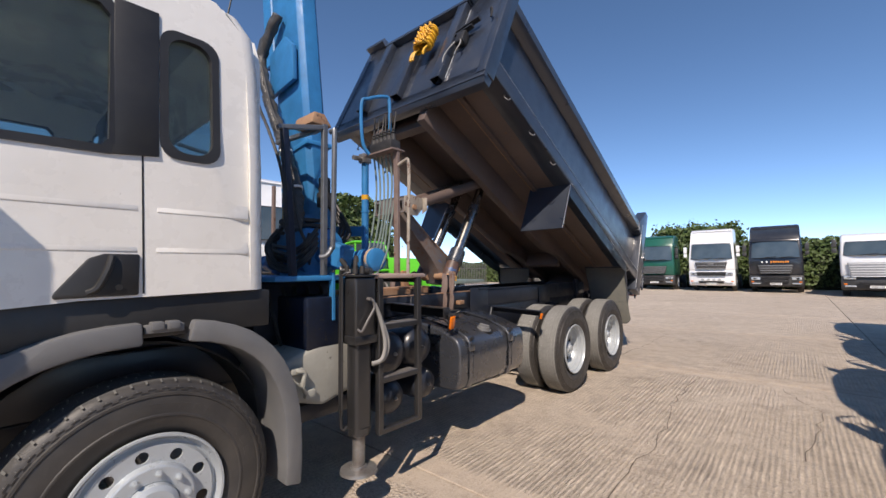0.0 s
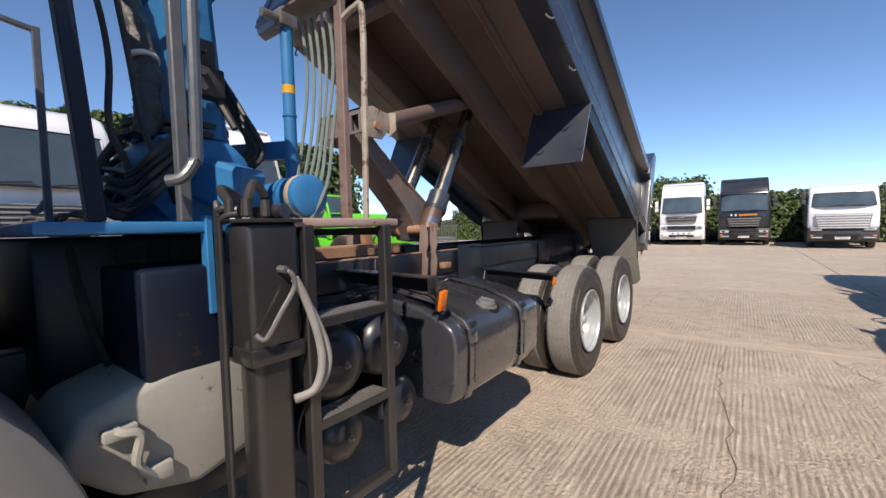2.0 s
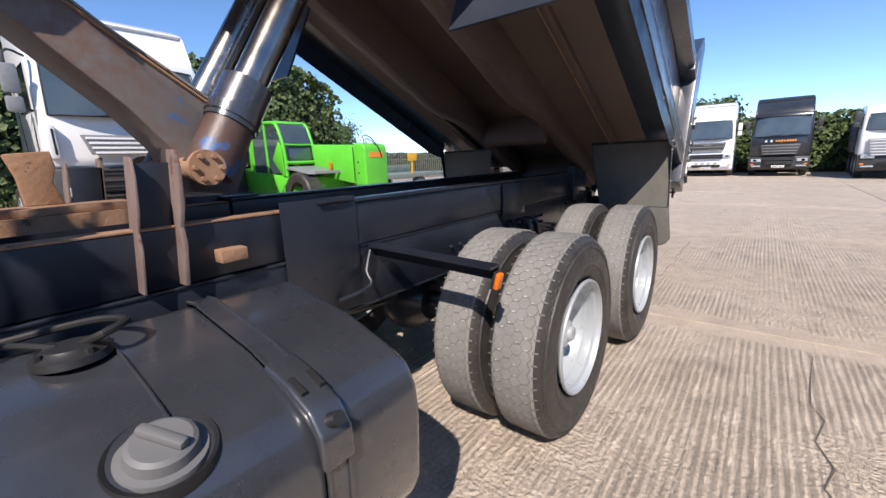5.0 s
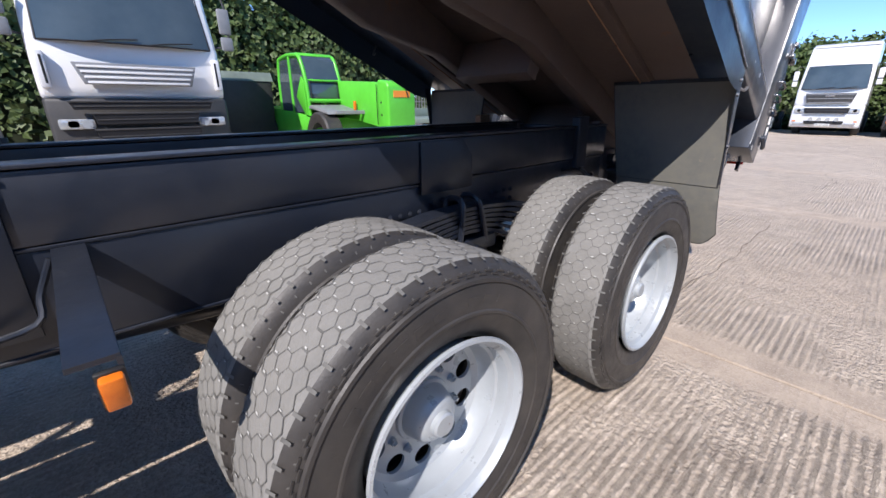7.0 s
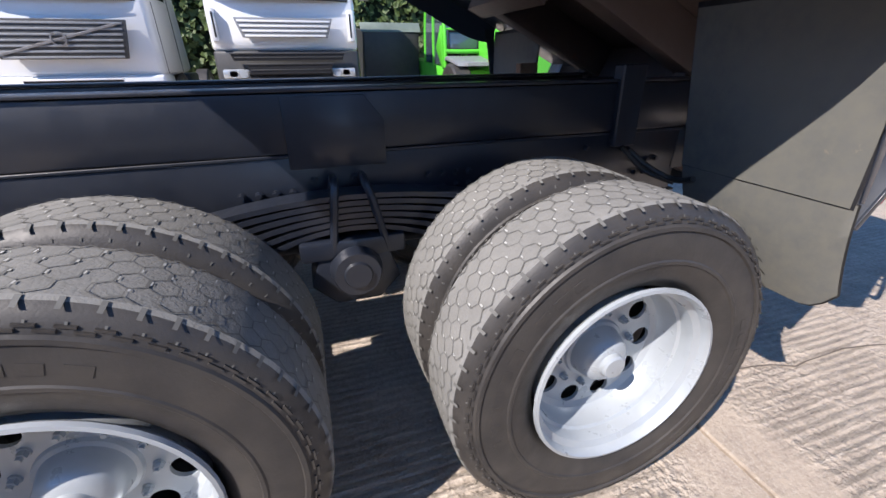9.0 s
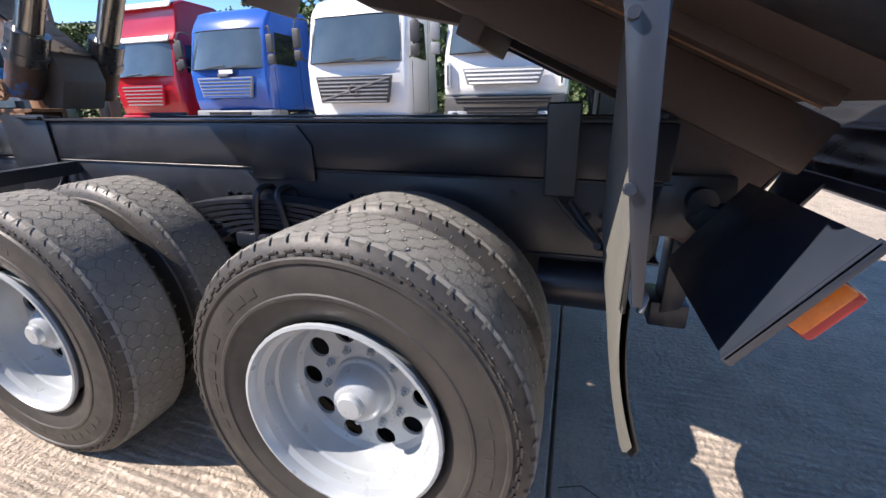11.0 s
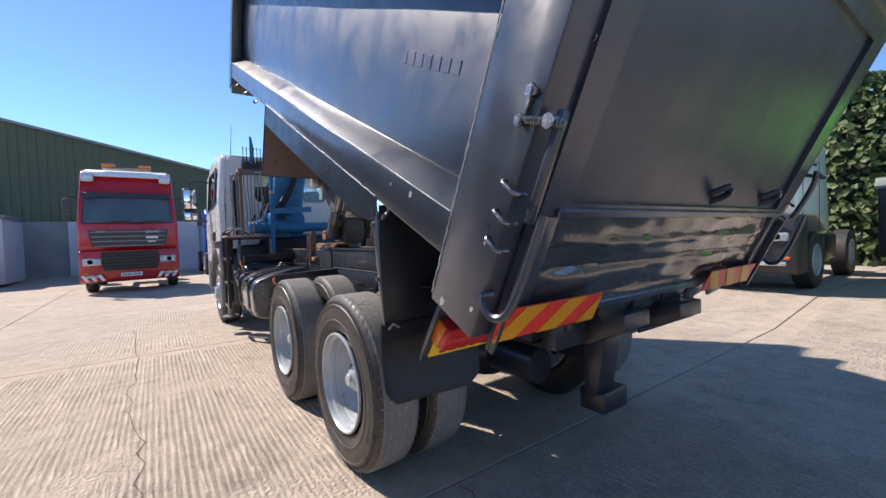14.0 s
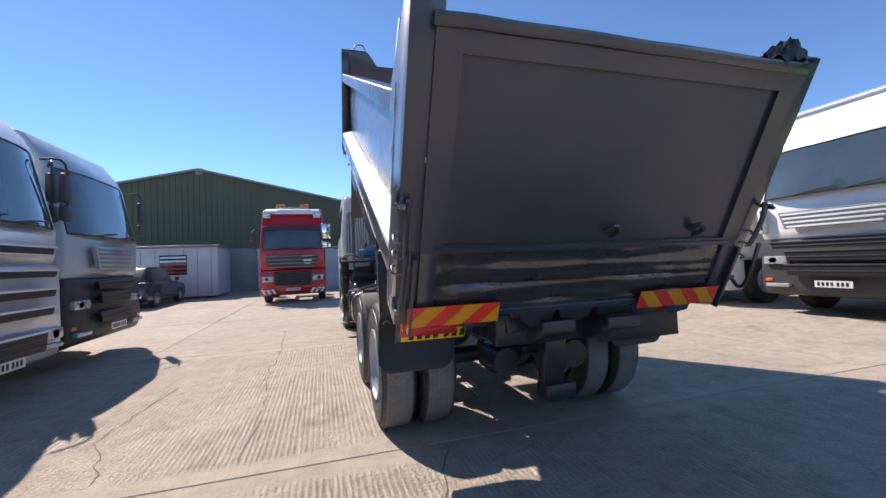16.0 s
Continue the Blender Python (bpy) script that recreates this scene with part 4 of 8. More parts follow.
quarter = rounded(-5.775, 2.075, -5.565, 2.665, 0.075)
doorwin = [(-6.95, 2.02), (-5.99, 2.05), (-5.965, 2.08), (-5.965, 2.66), (-6.0, 2.70), (-6.82, 2.70), (-6.90, 2.64)]
for sgn in (1, -1):
    mir = Matrix.Scale(sgn, 4, (1, 0, 0))
    b = nb()
    holed(b, cab_poly(), [quarter, doorwin], 1.155, 1.195, "x")
    lean(b, 2.1, 0.075)
    wall = part("cab_side", b, WHITE, truck, "dented white cab side", 0.5, mir)
    # rounded rear corner of the cab
    b = nb()
    rings = []
    for z, y0 in ((1.435, -5.385), (1.7, -5.389), (2.1, -5.395), (2.6, -5.405), (2.82, -5.43), (2.90, -5.50)):
        k = 1 - 0.075 * max(0, z - 2.1)
        rings.append([b.verts.new((k * (1.105 + 0.09 * math.sin(a)), y0 + 0.09 * math.cos(a), z)) for a in [radians(90 - 11.25 * q) for q in range(9)]] + [b.verts.new((k * 1.06, y0, z))])
    for r0, r1 in zip(rings, rings[1:]):
        for q in range(10):
            b.faces.new((r0[q - 1], r0[q], r1[q], r1[q - 1]))
    b.faces.new(rings[0])
    b.faces.new(rings[-1])
    part("cab_corner", b, WHITE, wall, "", 0.9)
    # pressed ribs on the lower side
    for y0, y1, z in ((-5.80, -5.40, 1.80), (-5.80, -5.40, 1.62), (-6.60, -5.87, 1.80), (-6.55, -5.87, 1.62)):
        b = nb()
        prism(b, [(1.192, z + 0.07), (1.199, z + 0.03), (1.2035, z + 0.006), (1.203, z), (1.192, z - 0.010)], y0, y1, "y", 0.002)
        for v in b.verts:
            end = min(v.co.y - y0, y1 - v.co.y)
            v.co.x -= 0.006 * max(0.0, 1 - end / 0.03)
        part("pressed_rib", b, WHITE, wall)
    b = nb()
    bar(b, (1.1965, -5.842, 1.44), (1.1955, -5.86, 2.06), 0.007, 0.002, (1, 0, 0))
    part("door_seam", b, INK, wall, "dark door gap")
    for hole, nm in ((quarter, "quarter_window"), (doorwin, "door_window")):
        b = nb()
        prism(b, hole, 1.170, 1.176, "x")
        lean(b, 2.1, 0.075)
        pane = part(nm, b, GLASS, wall, "tinted cab glass", 0.3)
        pane.visible_shadow = False
        b = nb()
        cx, cy = sum(p[0] for p in hole) / len(hole), sum(p[1] for p in hole) / len(hole)
        big = [(p[0] + (0.022 if p[0] > cx else -0.022), p[1] + (0.022 if p[1] > cy else -0.022)) for p in hole]
        small = [(p[0] - (0.012 if p[0] > cx else -0.012), p[1] - (0.012 if p[1] > cy else -0.012)) for p in hole]
        holed(b, big, [small], 1.165, 1.203, "x")
        lean(b, 2.1, 0.075)
        part("window_seal", b, DARKPLASTIC, wall, "black rubber window seal", 0.4)
    b = nb()
    prism(b, [(-5.965, 2.03), (-5.80, 2.05), (-5.80, 2.74), (-5.965, 2.74)], 1.196, 1.206, "x", 0.003)
    lean(b, 2.1, 0.075)
    part("door_pillar", b, DARKPLASTIC, wall, "black pillar trim")
    # black recessed door handle
    b = nb()
    prism(b, [(-6.13, 1.43), (-5.86, 1.435), (-5.86, 1.61), (-5.98, 1.61), (-6.03, 1.59), (-6.13, 1.45)], 1.19, 1.207, "x", 0.008)
    part("handle_recess", b, DARKPLASTIC, wall, "black plastic handle recess")
    b = nb()
    tube(b, [(1.205, -6.03, 1.45), (1.215, -6.0, 1.47), (1.218, -5.97, 1.54), (1.21, -5.955, 1.60)], 0.014, 8)
    rod(b, (1.205, -5.93, 1.47), (1.216, -5.93, 1.47), 0.013, None, 12)
    part("door_handle", b, DARKPLASTIC, wall, "black door handle and lock")
    # wheel arch
    b = nb()
    cy, cz = -5.80, HUB
    for a0, a1 in ((-8, 82), (91.5, 162)):
        b = nb()
        steps = [radians(a0 + (a1 - a0) * k / 12) for k in range(13)]

        def rim_point(a, rx, rz):
            c, d = math.cos(a), math.sin(a)
            return (cy + rx * math.copysign(abs(c) ** 0.78, c), cz + rz * math.copysign(abs(d) ** 0.78, d))
        outer = [rim_point(a, 0.705 if a < 1.5 else 0.80, 0.795) for a in steps]
        inner = [rim_point(a, 0.610 if a < 1.5 else 0.70, 0.695) for a in steps]
        prism(b, outer + list(reversed(inner)), 0.86, 1.225, "x", 0.016, None, 2)
        part("wheel_arch", b, PLASTIC, truck, "scuffed grey plastic wheel arch", 0.6, mir)
    b = nb()
    box(b, (1.05, -5.835, 1.262), (1.208, -5.685, 1.300), 0.006)
    box(b, (1.15, -5.815, 1.275), (1.222, -5.765, 1.312), 0.006)
    box(b, (1.15, -5.755, 1.275), (1.222, -5.705, 1.312), 0.006)
    part("arch_joint", b, PLASTIC, truck, "grey recessed arch joint", 0.6, mir)
    b = nb()
    prism(b, [(-6.35, 1.24), (-5.27, 1.24), (-5.27, 1.432), (-6.3, 1.415)], 1.10, 1.17, "x", 0.01)
    part("sill_panel", b, DARKPLASTIC, truck, "dark grey sill panel", 0.6, mir)
    b = nb()
    ring = [(cy + 0.66 * math.cos(radians(k * 10)), cz + 0.66 * math.sin(radians(k * 10))) for k in range(0, 19)]
    prism(b, ring + [(p[0], p[1] + 0.012) for p in reversed(ring)], 0.55, 0.9, "x")
    part("arch_liner", b, DARKPLASTIC, truck, "", 0.6, mir)
    # mirrors on their arm at the front pillar
    b = nb()
    tube(b, [(1.15, -7.02, 2.62), (1.36, -6.98, 2.64), (1.48, -6.94, 2.57), (1.50, -6.93, 2.0), (1.36, -6.98, 1.86), (1.16, -7.02, 1.85)], 0.016)
    arm = part("mirror_arm", b, DARKPLASTIC, truck, "", 0.6, mir)
    for z0, z1 in ((2.06, 2.48), (1.84, 2.04)):
        b = nb()
        box(b, (1.36, -7.02, z0), (1.62, -6.86, z1), 0.045, None, 3)
        part("mirror_housing", b, DARKPLASTIC, arm, "black mirror housing")
        b = nb()
        box(b, (1.385, -6.861, z0 + 0.03), (1.595, -6.856, z1 - 0.03), 0.002)
        part("mirror_glass", b, material("mirror_glass", (0.9, 0.9, 0.9), 0.02, metal=1.0), arm, "mirror glass")
b = nb()
roof = [(-7.05, 2.74), (-6.7, 2.92), (-6.0, 2.97), (-5.50, 2.93), (-5.36, 2.82), (-5.325, 2.60)]
prism(b, roof + [(y, z - 0.045) for y, z in reversed(roof)], -1.14, 1.14, "x", 0.012)
lean(b, 2.1, 0.055)
part("cab_roof", b, WHITE, truck, "white cab roof", 0.6)
b = nb()
holed(b, [(-1.10, 1.30), (1.10, 1.30), (1.06, 2.72), (0.98, 2.88), (-0.98, 2.88), (-1.06, 2.72)], [rounded(-0.62, 2.1, 0.62, 2.58, 0.08)], -5.335, -5.29, "y")
part("cab_back", b, WHITE, truck, "white cab back wall", 0.5)
b = nb()
prism(b, rounded(-0.62, 2.1, 0.62, 2.58, 0.08), -5.32, -5.312, "y")
part("rear_window", b, GLASS, truck).visible_shadow = False
b = nb()
holed(b, [(-1.19, 1.05), (1.19, 1.05), (1.19, 1.78), (1.14, 2.74), (-1.14, 2.74), (-1.19, 1.78)], [rounded(-1.06, 1.86, 1.06, 2.62, 0.08)], -7.33, -7.29, "y")
part("cab_front", b, WHITE, truck, "white cab front", 0.5)
b = nb()
prism(b, rounded(-1.06, 1.86, 1.06, 2.62, 0.08), -7.315, -7.307, "y")
part("windscreen", b, GLASS, truck).visible_shadow = False
b = nb()
box(b, (-1.14, -7.28, 1.38), (1.14, -5.34, 1.43))
box(b, (-1.1, -5.42, 1.43), (1.1, -5.345, 2.05), 0.01)
box(b, (-1.1, -7.28, 1.43), (1.1, -6.95, 1.92), 0.05)
part("cab_trim", b, INTERIOR, truck, "dark cab interior trim")
for x in (-0.55, 0.55):
    b = nb()
    box(b, (x - 0.25, -6.30, 1.44), (x + 0.25, -5.82, 1.68), 0.05, None, 3)
    box(b, (x - 0.24, -5.95, 1.62), (x + 0.24, -5.78, 2.22), 0.05, None, 3)
    box(b, (x - 0.14, -5.92, 2.20), (x + 0.14, -5.80, 2.38), 0.04, None, 3)
    part("cab_seat", b, INTERIOR, truck, "dark cab seat", 0.7)
b = nb()
box(b, (-1.2, -7.36, 0.45), (1.2, -7.05, 1.06), 0.06, None, 3)
part("front_bumper", b, PLASTIC, truck, "grey front bumper", 0.7)
for sgn in (1, -1):
    for lo, hi in (((0.80, -7.1, 0.42), (1.18, -6.62, 0.52)), ((0.85, -7.05, 0.80), (1.18, -6.64, 0.86))):
        b = nb()
        box(b, lo, hi, 0.02)
        part("cab_step", b, DARKPLASTIC, truck, "", 0.6, Matrix.Scale(sgn, 4, (1, 0, 0)))
b = nb()
rod(b, (0.95, -5.45, 2.88), (0.93, -5.35, 3.42), 0.006, 0.003, 6)
part("aerial", b, INK, truck, "thin black aerial")

# ---- crane behind the cab ----
b = nb()
box(b, (-0.50, -5.12, 0.86), (0.62, -4.50, 1.46), 0.03)
box(b, (-1.00, -4.95, 1.02), (1.00, -4.62, 1.36), 0.02)
part("crane_base", b, DEEPBLUE, truck, "oily dark blue crane base")
b = nb()
box(b, (-0.95, -5.16, 1.465), (1.00, -4.56, 1.50), 0.008)
part("crane_deck", b, BLUE, truck, "dark blue deck plate")
b = nb()
rod(b, (-1.02, -4.38, 1.605), (1.02, -4.38, 1.605), 0.074, None, 28)
for x in (0.62, 0.86, -0.62, -0.84):
    rod(b, (x - 0.018, -4.38, 1.605), (x + 0.018, -4.38, 1.605), 0.086, None, 28)
rod(b, (0.89, -4.38, 1.605), (0.985, -4.38, 1.605), 0.083, None, 28)
stab = part("stabiliser_tube", b, BLUE, truck, "blue stabiliser tube", 0.6, Matrix.Translation((-0.105, 0.075, 0.008)))
b = nb()
lathe(b, [(0.086, 0.955), (0.090, 0.962), (0.091, 0.985), (0.088, 0.992)], 36, Matrix.Translation((0, -4.38, 1.605)))
part("tube_collar", b, material("chipped_collar_paint", (0.36, 0.24, 0.15), 0.7, second=(0.46, 0.38, 0.28), scale=9, amount=0.8, spots=(0.028, 0.185, 0.37), spot_scale=7, spot_cut=0.54, bump=0.3), stab, "rust-chipped collar")
b = nb()
lathe(b, [(0.0885, 0.990), (0.090, 1.000), (0.087, 1.020), (0.072, 1.029), (0.045, 1.033), (0.0, 1.035)], 36, Matrix.Translation((0, -4.38, 1.605)))
part("end_cap", b, BLUE, stab, "domed blue end cap", 0.7)
b = nb()
rod(b, (0.42, -4.62, 1.46), (0.42, -4.62, 1.60), 0.20, 0.18, 28)
prism(b, [(-4.80, 1.60), (-4.72, 1.50), (-4.50, 1.50), (-4.40, 1.60), (-4.38, 1.78), (-4.46, 1.86), (-4.74, 1.86)], 0.04, 0.60, "x", 0.04)
bar(b, (0.56, -4.58, 1.70), (0.80, -4.50, 1.62), 0.16, 0.18, (0, 0, 1), 0.02)
rod(b, (0.34, -4.58, 1.85), (0.34, -4.58, 1.97), 0.17, 0.165, 28)
part("crane_turret", b, BLUE, truck, "faceted blue crane turret", 0.5)
b = nb()
t = nb()
lo, hi = Vector((0.37, -4.53, 1.85)), Vector((-0.24, -4.53, 6.50))
up = (hi - lo).normalized()
side = Vector((up.z, 0, -up.x))
turn = Matrix((side, up.cross(side), up)).transposed().to_4x4()
prism(b, [(-0.30, -0.07), (-0.27, -0.10), (0.12, -0.10), (0.165, -0.06), (0.165, 0.06), (0.12, 0.10), (-0.27, 0.10), (-0.30, 0.07)], 0.0, (hi - lo).length, "z", 0.006, Matrix.Translation(lo) @ turn)
prism(b, [(-0.315, -0.115), (0.18, -0.115), (0.18, 0.115), (-0.315, 0.115)], 0.68, 0.72, "z", 0.006, Matrix.Translation(lo) @ turn)
part("crane_boom", b, BLUE, truck, "blue crane boom standing upright", 0.5)
b = nb()
bar(b, lo.lerp(hi, 0.34) + Vector((-0.42, 0.02, 0)), lo.lerp(hi, 0.99) + Vector((-0.42, 0.02, 0)), 0.17, 0.20, (0, 1, 0), 0.012)
for f in (0.36, 0.62, 0.90):
    bar(b, lo.lerp(hi, f) + Vector((-0.52, 0.0, 0)), lo.lerp(hi, f) + Vector((0.06, 0.0, 0)), 0.05, 0.26, (0, 0, 1), 0.006)
part("folded_jib", b, BLUE, truck, "blue folded jib beside the boom", 0.5)
b = nb()
prism(b, [(-0.08, 3.05), (0.32, 3.10), (0.30, 3.40), (0.16, 3.52), (-0.10, 3.44)], -4.69, -4.65, "y", 0.01)
part("knuckle_plate", b, BLUE, truck, "blue knuckle plate")
b = nb()
box(b, (0.56, -4.62, 2.02), (0.64, -4.50, 2.14), 0.012)
box(b, (0.55, -4.60, 2.14), (0.61, -4.52, 2.26), 0.012)
for z in (2.05, 2.11, 2.20):
    rod(b, (0.63, -4.58, z), (0.675, -4.60, z - 0.01), 0.014, 0.012, 8)
rod(b, (0.60, -4.52, 2.03), (0.66, -4.48, 1.90), 0.018, 0.016, 8)
part("boom_valve", b, HOSE, truck, "greasy black valve on the boom side", 0.5)
b = nb()
prism(b, [(0.085, 1.94), (0.265, 1.94), (0.235, 2.36), (0.06, 2.36)], -4.655, -4.632, "y", 0.006)
lb = part("slew_cover", b, BLUE, truck, "blue cover plate with labels")
for x, z0, z1, mt, note in ((0.105, 1.965, 2.065, YELLOW, "amber label"), (0.090, 2.10, 2.20, GALV, "grey label"), (0.080, 2.235, 2.315, PLATEW, "white label with a dark symbol")):
    b = nb()
    box(b, (x, -4.661, z0), (x + 0.115, -4.656, z1), 0.001)
    part("label_plate", b, mt, lb, note)
for k in range(2):
    b = nb()
    ox, oy = random.uniform(-0.05, 0.05), random.uniform(-0.06, 0.06)
    tube(b, [(-0.12 + ox, -4.80 + oy, 3.3), (0.12 + ox, -4.83 + oy, 2.88), (0.32 + ox, -4.84 + oy, 2.62), (0.46 + ox, -4.84 + oy * 0.6, 2.34), (0.52 + ox, -4.83 + oy * 0.6, 2.1), (0.60 + ox, -4.84 + oy, 1.85), (0.62 + ox * 2, -4.80 + oy, 1.68), (0.45 + ox * 3, -4.76 + oy * 2, 1.58)], 0.012, 6)
    part("boom_hose", b, HOSE, truck, "draped black hydraulic hose", 0.9)
for k in range(6):
    b = nb()
    a = 2.1 * k
    tube(b, [(0.30 + 0.02 * k, -4.80, 1.84 + 0.02 * math.sin(a)), (0.26 + 0.03 * math.cos(a), -4.87 + 0.01 * k, 1.70 + 0.02 * k), (0.40 + 0.02 * math.sin(a), -4.89, 1.56 + 0.02 * k), (0.56, -4.86, 1.54 + 0.025 * math.cos(a)), (0.70, -4.83, 1.60), (0.74, -4.78, 1.70 + 0.02 * k)], 0.014, 6)
    part("looped_hose", b, HOSE, truck, "looped black hose", 0.9)
b = nb()
sleeve = [(0.05, -4.69, 3.75), (-0.17, -4.73, 3.45), (-0.08, -4.75, 3.22), (0.10, -4.75, 2.86), (0.23, -4.74, 2.62), (0.36, -4.73, 2.34), (0.44, -4.72, 2.14), (0.50, -4.74, 1.98), (0.52, -4.76, 1.84)]
tube(b, sleeve, 0.046, 18, 0, 14)
for v in b.verts:
    p = v.co
    v.co = p + Vector((noise.noise(p * 17), noise.noise(p * 17 + Vector((9, 0, 0))), 0)) * 0.014 + Vector((noise.noise(p * 48), noise.noise(p * 48 + Vector((5, 0, 0))), noise.noise(p * 40))) * 0.010
part("hose_sleeve", b, material("worn_cloth_sleeve", (0.030, 0.029, 0.028), 0.36, second=(0.085, 0.080, 0.074), scale=16, amount=0.8, bump=0.6, bump_scale=60), truck, "worn grey-black cloth hose sleeve", 0.9)
for c, d in (((0.43, -4.722, 2.17), 20), ((0.295, -4.735, 2.48), 24)):
    b = nb()
    lathe(b, [(0.044, -0.009), (0.056, -0.008), (0.056, 0.008), (0.044, 0.009)], 18, Matrix.Translation(c) @ Matrix.Rotation(radians(90 - d), 4, "Y"), close=True)
    part("sleeve_tie", b, PLATEW, truck, "pale tie round the sleeve")
for k in range(5):
    b = nb()
    y = -5.02 + 0.10 * k
    tube(b, [(0.60, y, 1.44), (0.67, y + 0.02 * math.sin(2.0 * k), 1.30), (0.70, y + 0.03, 1.12), (0.66, y + 0.06 + 0.02 * math.cos(3.0 * k), 0.98), (0.52, y + 0.08, 0.90)], 0.013, 6)
    part("base_hose", b, HOSE, truck, "oily black hose", 0.9)
for z in (1.885, 1.925):
    b = nb()
    lathe(b, [(0.16, -0.02), (0.205, -0.012), (0.205, 0.012), (0.16, 0.02)], 28, Matrix.Translation((0.34, -4.58, z)) @ Matrix.Rotation(radians(90), 4, "Y"), close=True)
    part("slew_ring", b, HOSE, truck, "greasy black slew ring", 0.6)
for k in range(5):
    b = nb()
    z, o = 1.56 + 0.034 * k, 0.03 * math.sin(1.7 * k)
    tube(b, [(0.22 + o, -4.74, z + 0.12), (0.30 + o, -4.83 - 0.5 * o, z + 0.04), (0.50, -4.86 + o, z + 0.01), (0.66 + o, -4.85, z - 0.012), (0.76 + 0.5 * o, -4.81, z + 0.05), (0.74, -4.72, z + 0.14)], 0.0145, 6)
    part("stacked_hose", b, HOSE, truck, "stacked black hose", 0.9)
for k in range(4):
    b = nb()
    o = 0.035 * k
    tube(b, [(0.02 + o, -4.42, 3.1), (0.10 + o, -4.40, 2.7), (0.18 + 0.6 * o, -4.37 + 0.02 * math.sin(2 * k), 2.35), (0.30 + o, -4.33, 2.08), (0.42 + 1.3 * o, -4.30, 1.90 - 0.02 * k), (0.36 + o, -4.36, 1.74)], 0.012, 6)
    part("boom_hose", b, HOSE, truck, "draped black hydraulic hose", 0.9)
# tubular access frames
for sgn in (1, -1):
    mir = Matrix.Scale(sgn, 4, (1, 0, 0))
    b = nb()
    top = 2.52 if sgn > 0 else 2.70
    bar(b, (0.97, -4.81, 1.50), (0.97, -4.81, top), 0.036, 0.036, (0, 1, 0), 0.004)
    bar(b, (0.97, -4.81, top - 0.02), (0.97, -5.14, top - (0.10 if sgn > 0 else -0.03)), 0.034, 0.030, (0, 0, 1), 0.004)
    part("access_frame", b, GALV, truck, "grey square-tube frame", 0.5, mir)
    b = nb()
    bar(b, (0.97, -5.095, 2.42), (0.97, -5.03, 1.50), 0.048, 0.040, (0, 1, 0), 0.004)
    part("frame_brace", b, DEEPBLUE, truck, "dark blue slanting brace", 0.5, mir)
    b = nb()
    tube(b, [(1.02, -4.80, 2.46), (1.05, -4.79, 2.46), (1.06, -4.79, 2.40), (1.06, -4.80, 1.75), (1.06, -4.81, 1.68), (1.05, -4.84, 1.63), (1.02, -4.87, 1.62)], 0.0175, 10)
    part("grab_rail", b, GALV, truck, "bent tubular grab rail", 0.6, mir)
b = nb()
bar(b, (0.97, -4.81, 2.50), (0.36, -4.84, 2.52), 0.032, 0.032, (0, 0, 1), 0.004)
part("cross_rail", b, GALV, truck, "grey square-tube cross rail")
b = nb()
prism(b, [(-4.90, 2.52), (-4.74, 2.52), (-4.80, 2.60), (-4.88, 2.60)], 0.72, 0.96, "x", 0.01)
part("rail_bracket", b, RUST, truck, "rusty bracket")
b = nb()
bar(b, (1.02, -4.20, 1.50), (1.02, -4.20, 2.48), 0.045, 0.030, (0, 1, 0), 0.003)
box(b, (0.70, -4.27, 2.46), (1.05, -4.14, 2.475), 0.004)
part("lever_post", b, OXIDE, truck, "rust-streaked steel post")
b = nb()
tube(b, [(1.03, -4.20, 2.34), (1.10, -4.19, 2.37), (1.135, -4.18, 2.34), (1.14, -4.19, 1.9), (1.145, -4.205, 1.50)], 0.0135, 8)
part("hand_rail", b, CREAM, truck, "slim bent hand rail")
b = nb()
tube(b, [(0.82, -4.31, 2.45), (0.80, -4.36, 2.55), (0.80, -4.37, 2.85), (0.82, -4.32, 2.90), (0.86, -4.18, 2.95), (0.87, -4.14, 2.90), (0.87, -4.14, 2.55)], 0.014, 8)
part("lever_guard", b, BLUE, truck, "bent blue guard hoop")
PIPE = Matrix.Translation((0.60, -4.18, 0.0))
b = nb()
rod(b, (0, 0, 1.25), (0, 0, 2.44), 0.030, None, 16)
for z in (1.55, 1.80, 2.02):
    rod(b, (0, 0, z), (0, 0, z + 0.012), 0.034, None, 16)
bar(b, (0, 0, 1.86), (-0.62, -0.10, 1.90), 0.05, 0.085)
pipe = part("tank_pipe", b, BLUE, truck, "blue upright pipe", 0.6, PIPE)
b = nb()
rod(b, (0, 0, 2.13), (0, 0, 2.17), 0.0308, None, 16)
part("pipe_band", b, YELLOW, pipe, "yellow and white band")
b = nb()
box(b, (-0.03, -0.05, 2.44), (0.04, 0.04, 2.52), 0.008)
rod(b, (0.01, -0.05, 2.47), (0.01, -0.13, 2.47), 0.02, None, 10)
part("pipe_valve", b, STEEL, pipe, "brass and steel valve")
b = nb()
box(b, (0.70, -4.24, 2.48), (1.0, -4.14, 2.56), 0.006)
vb = part("valve_bank", b, HOSE, truck, "black crane valve bank")
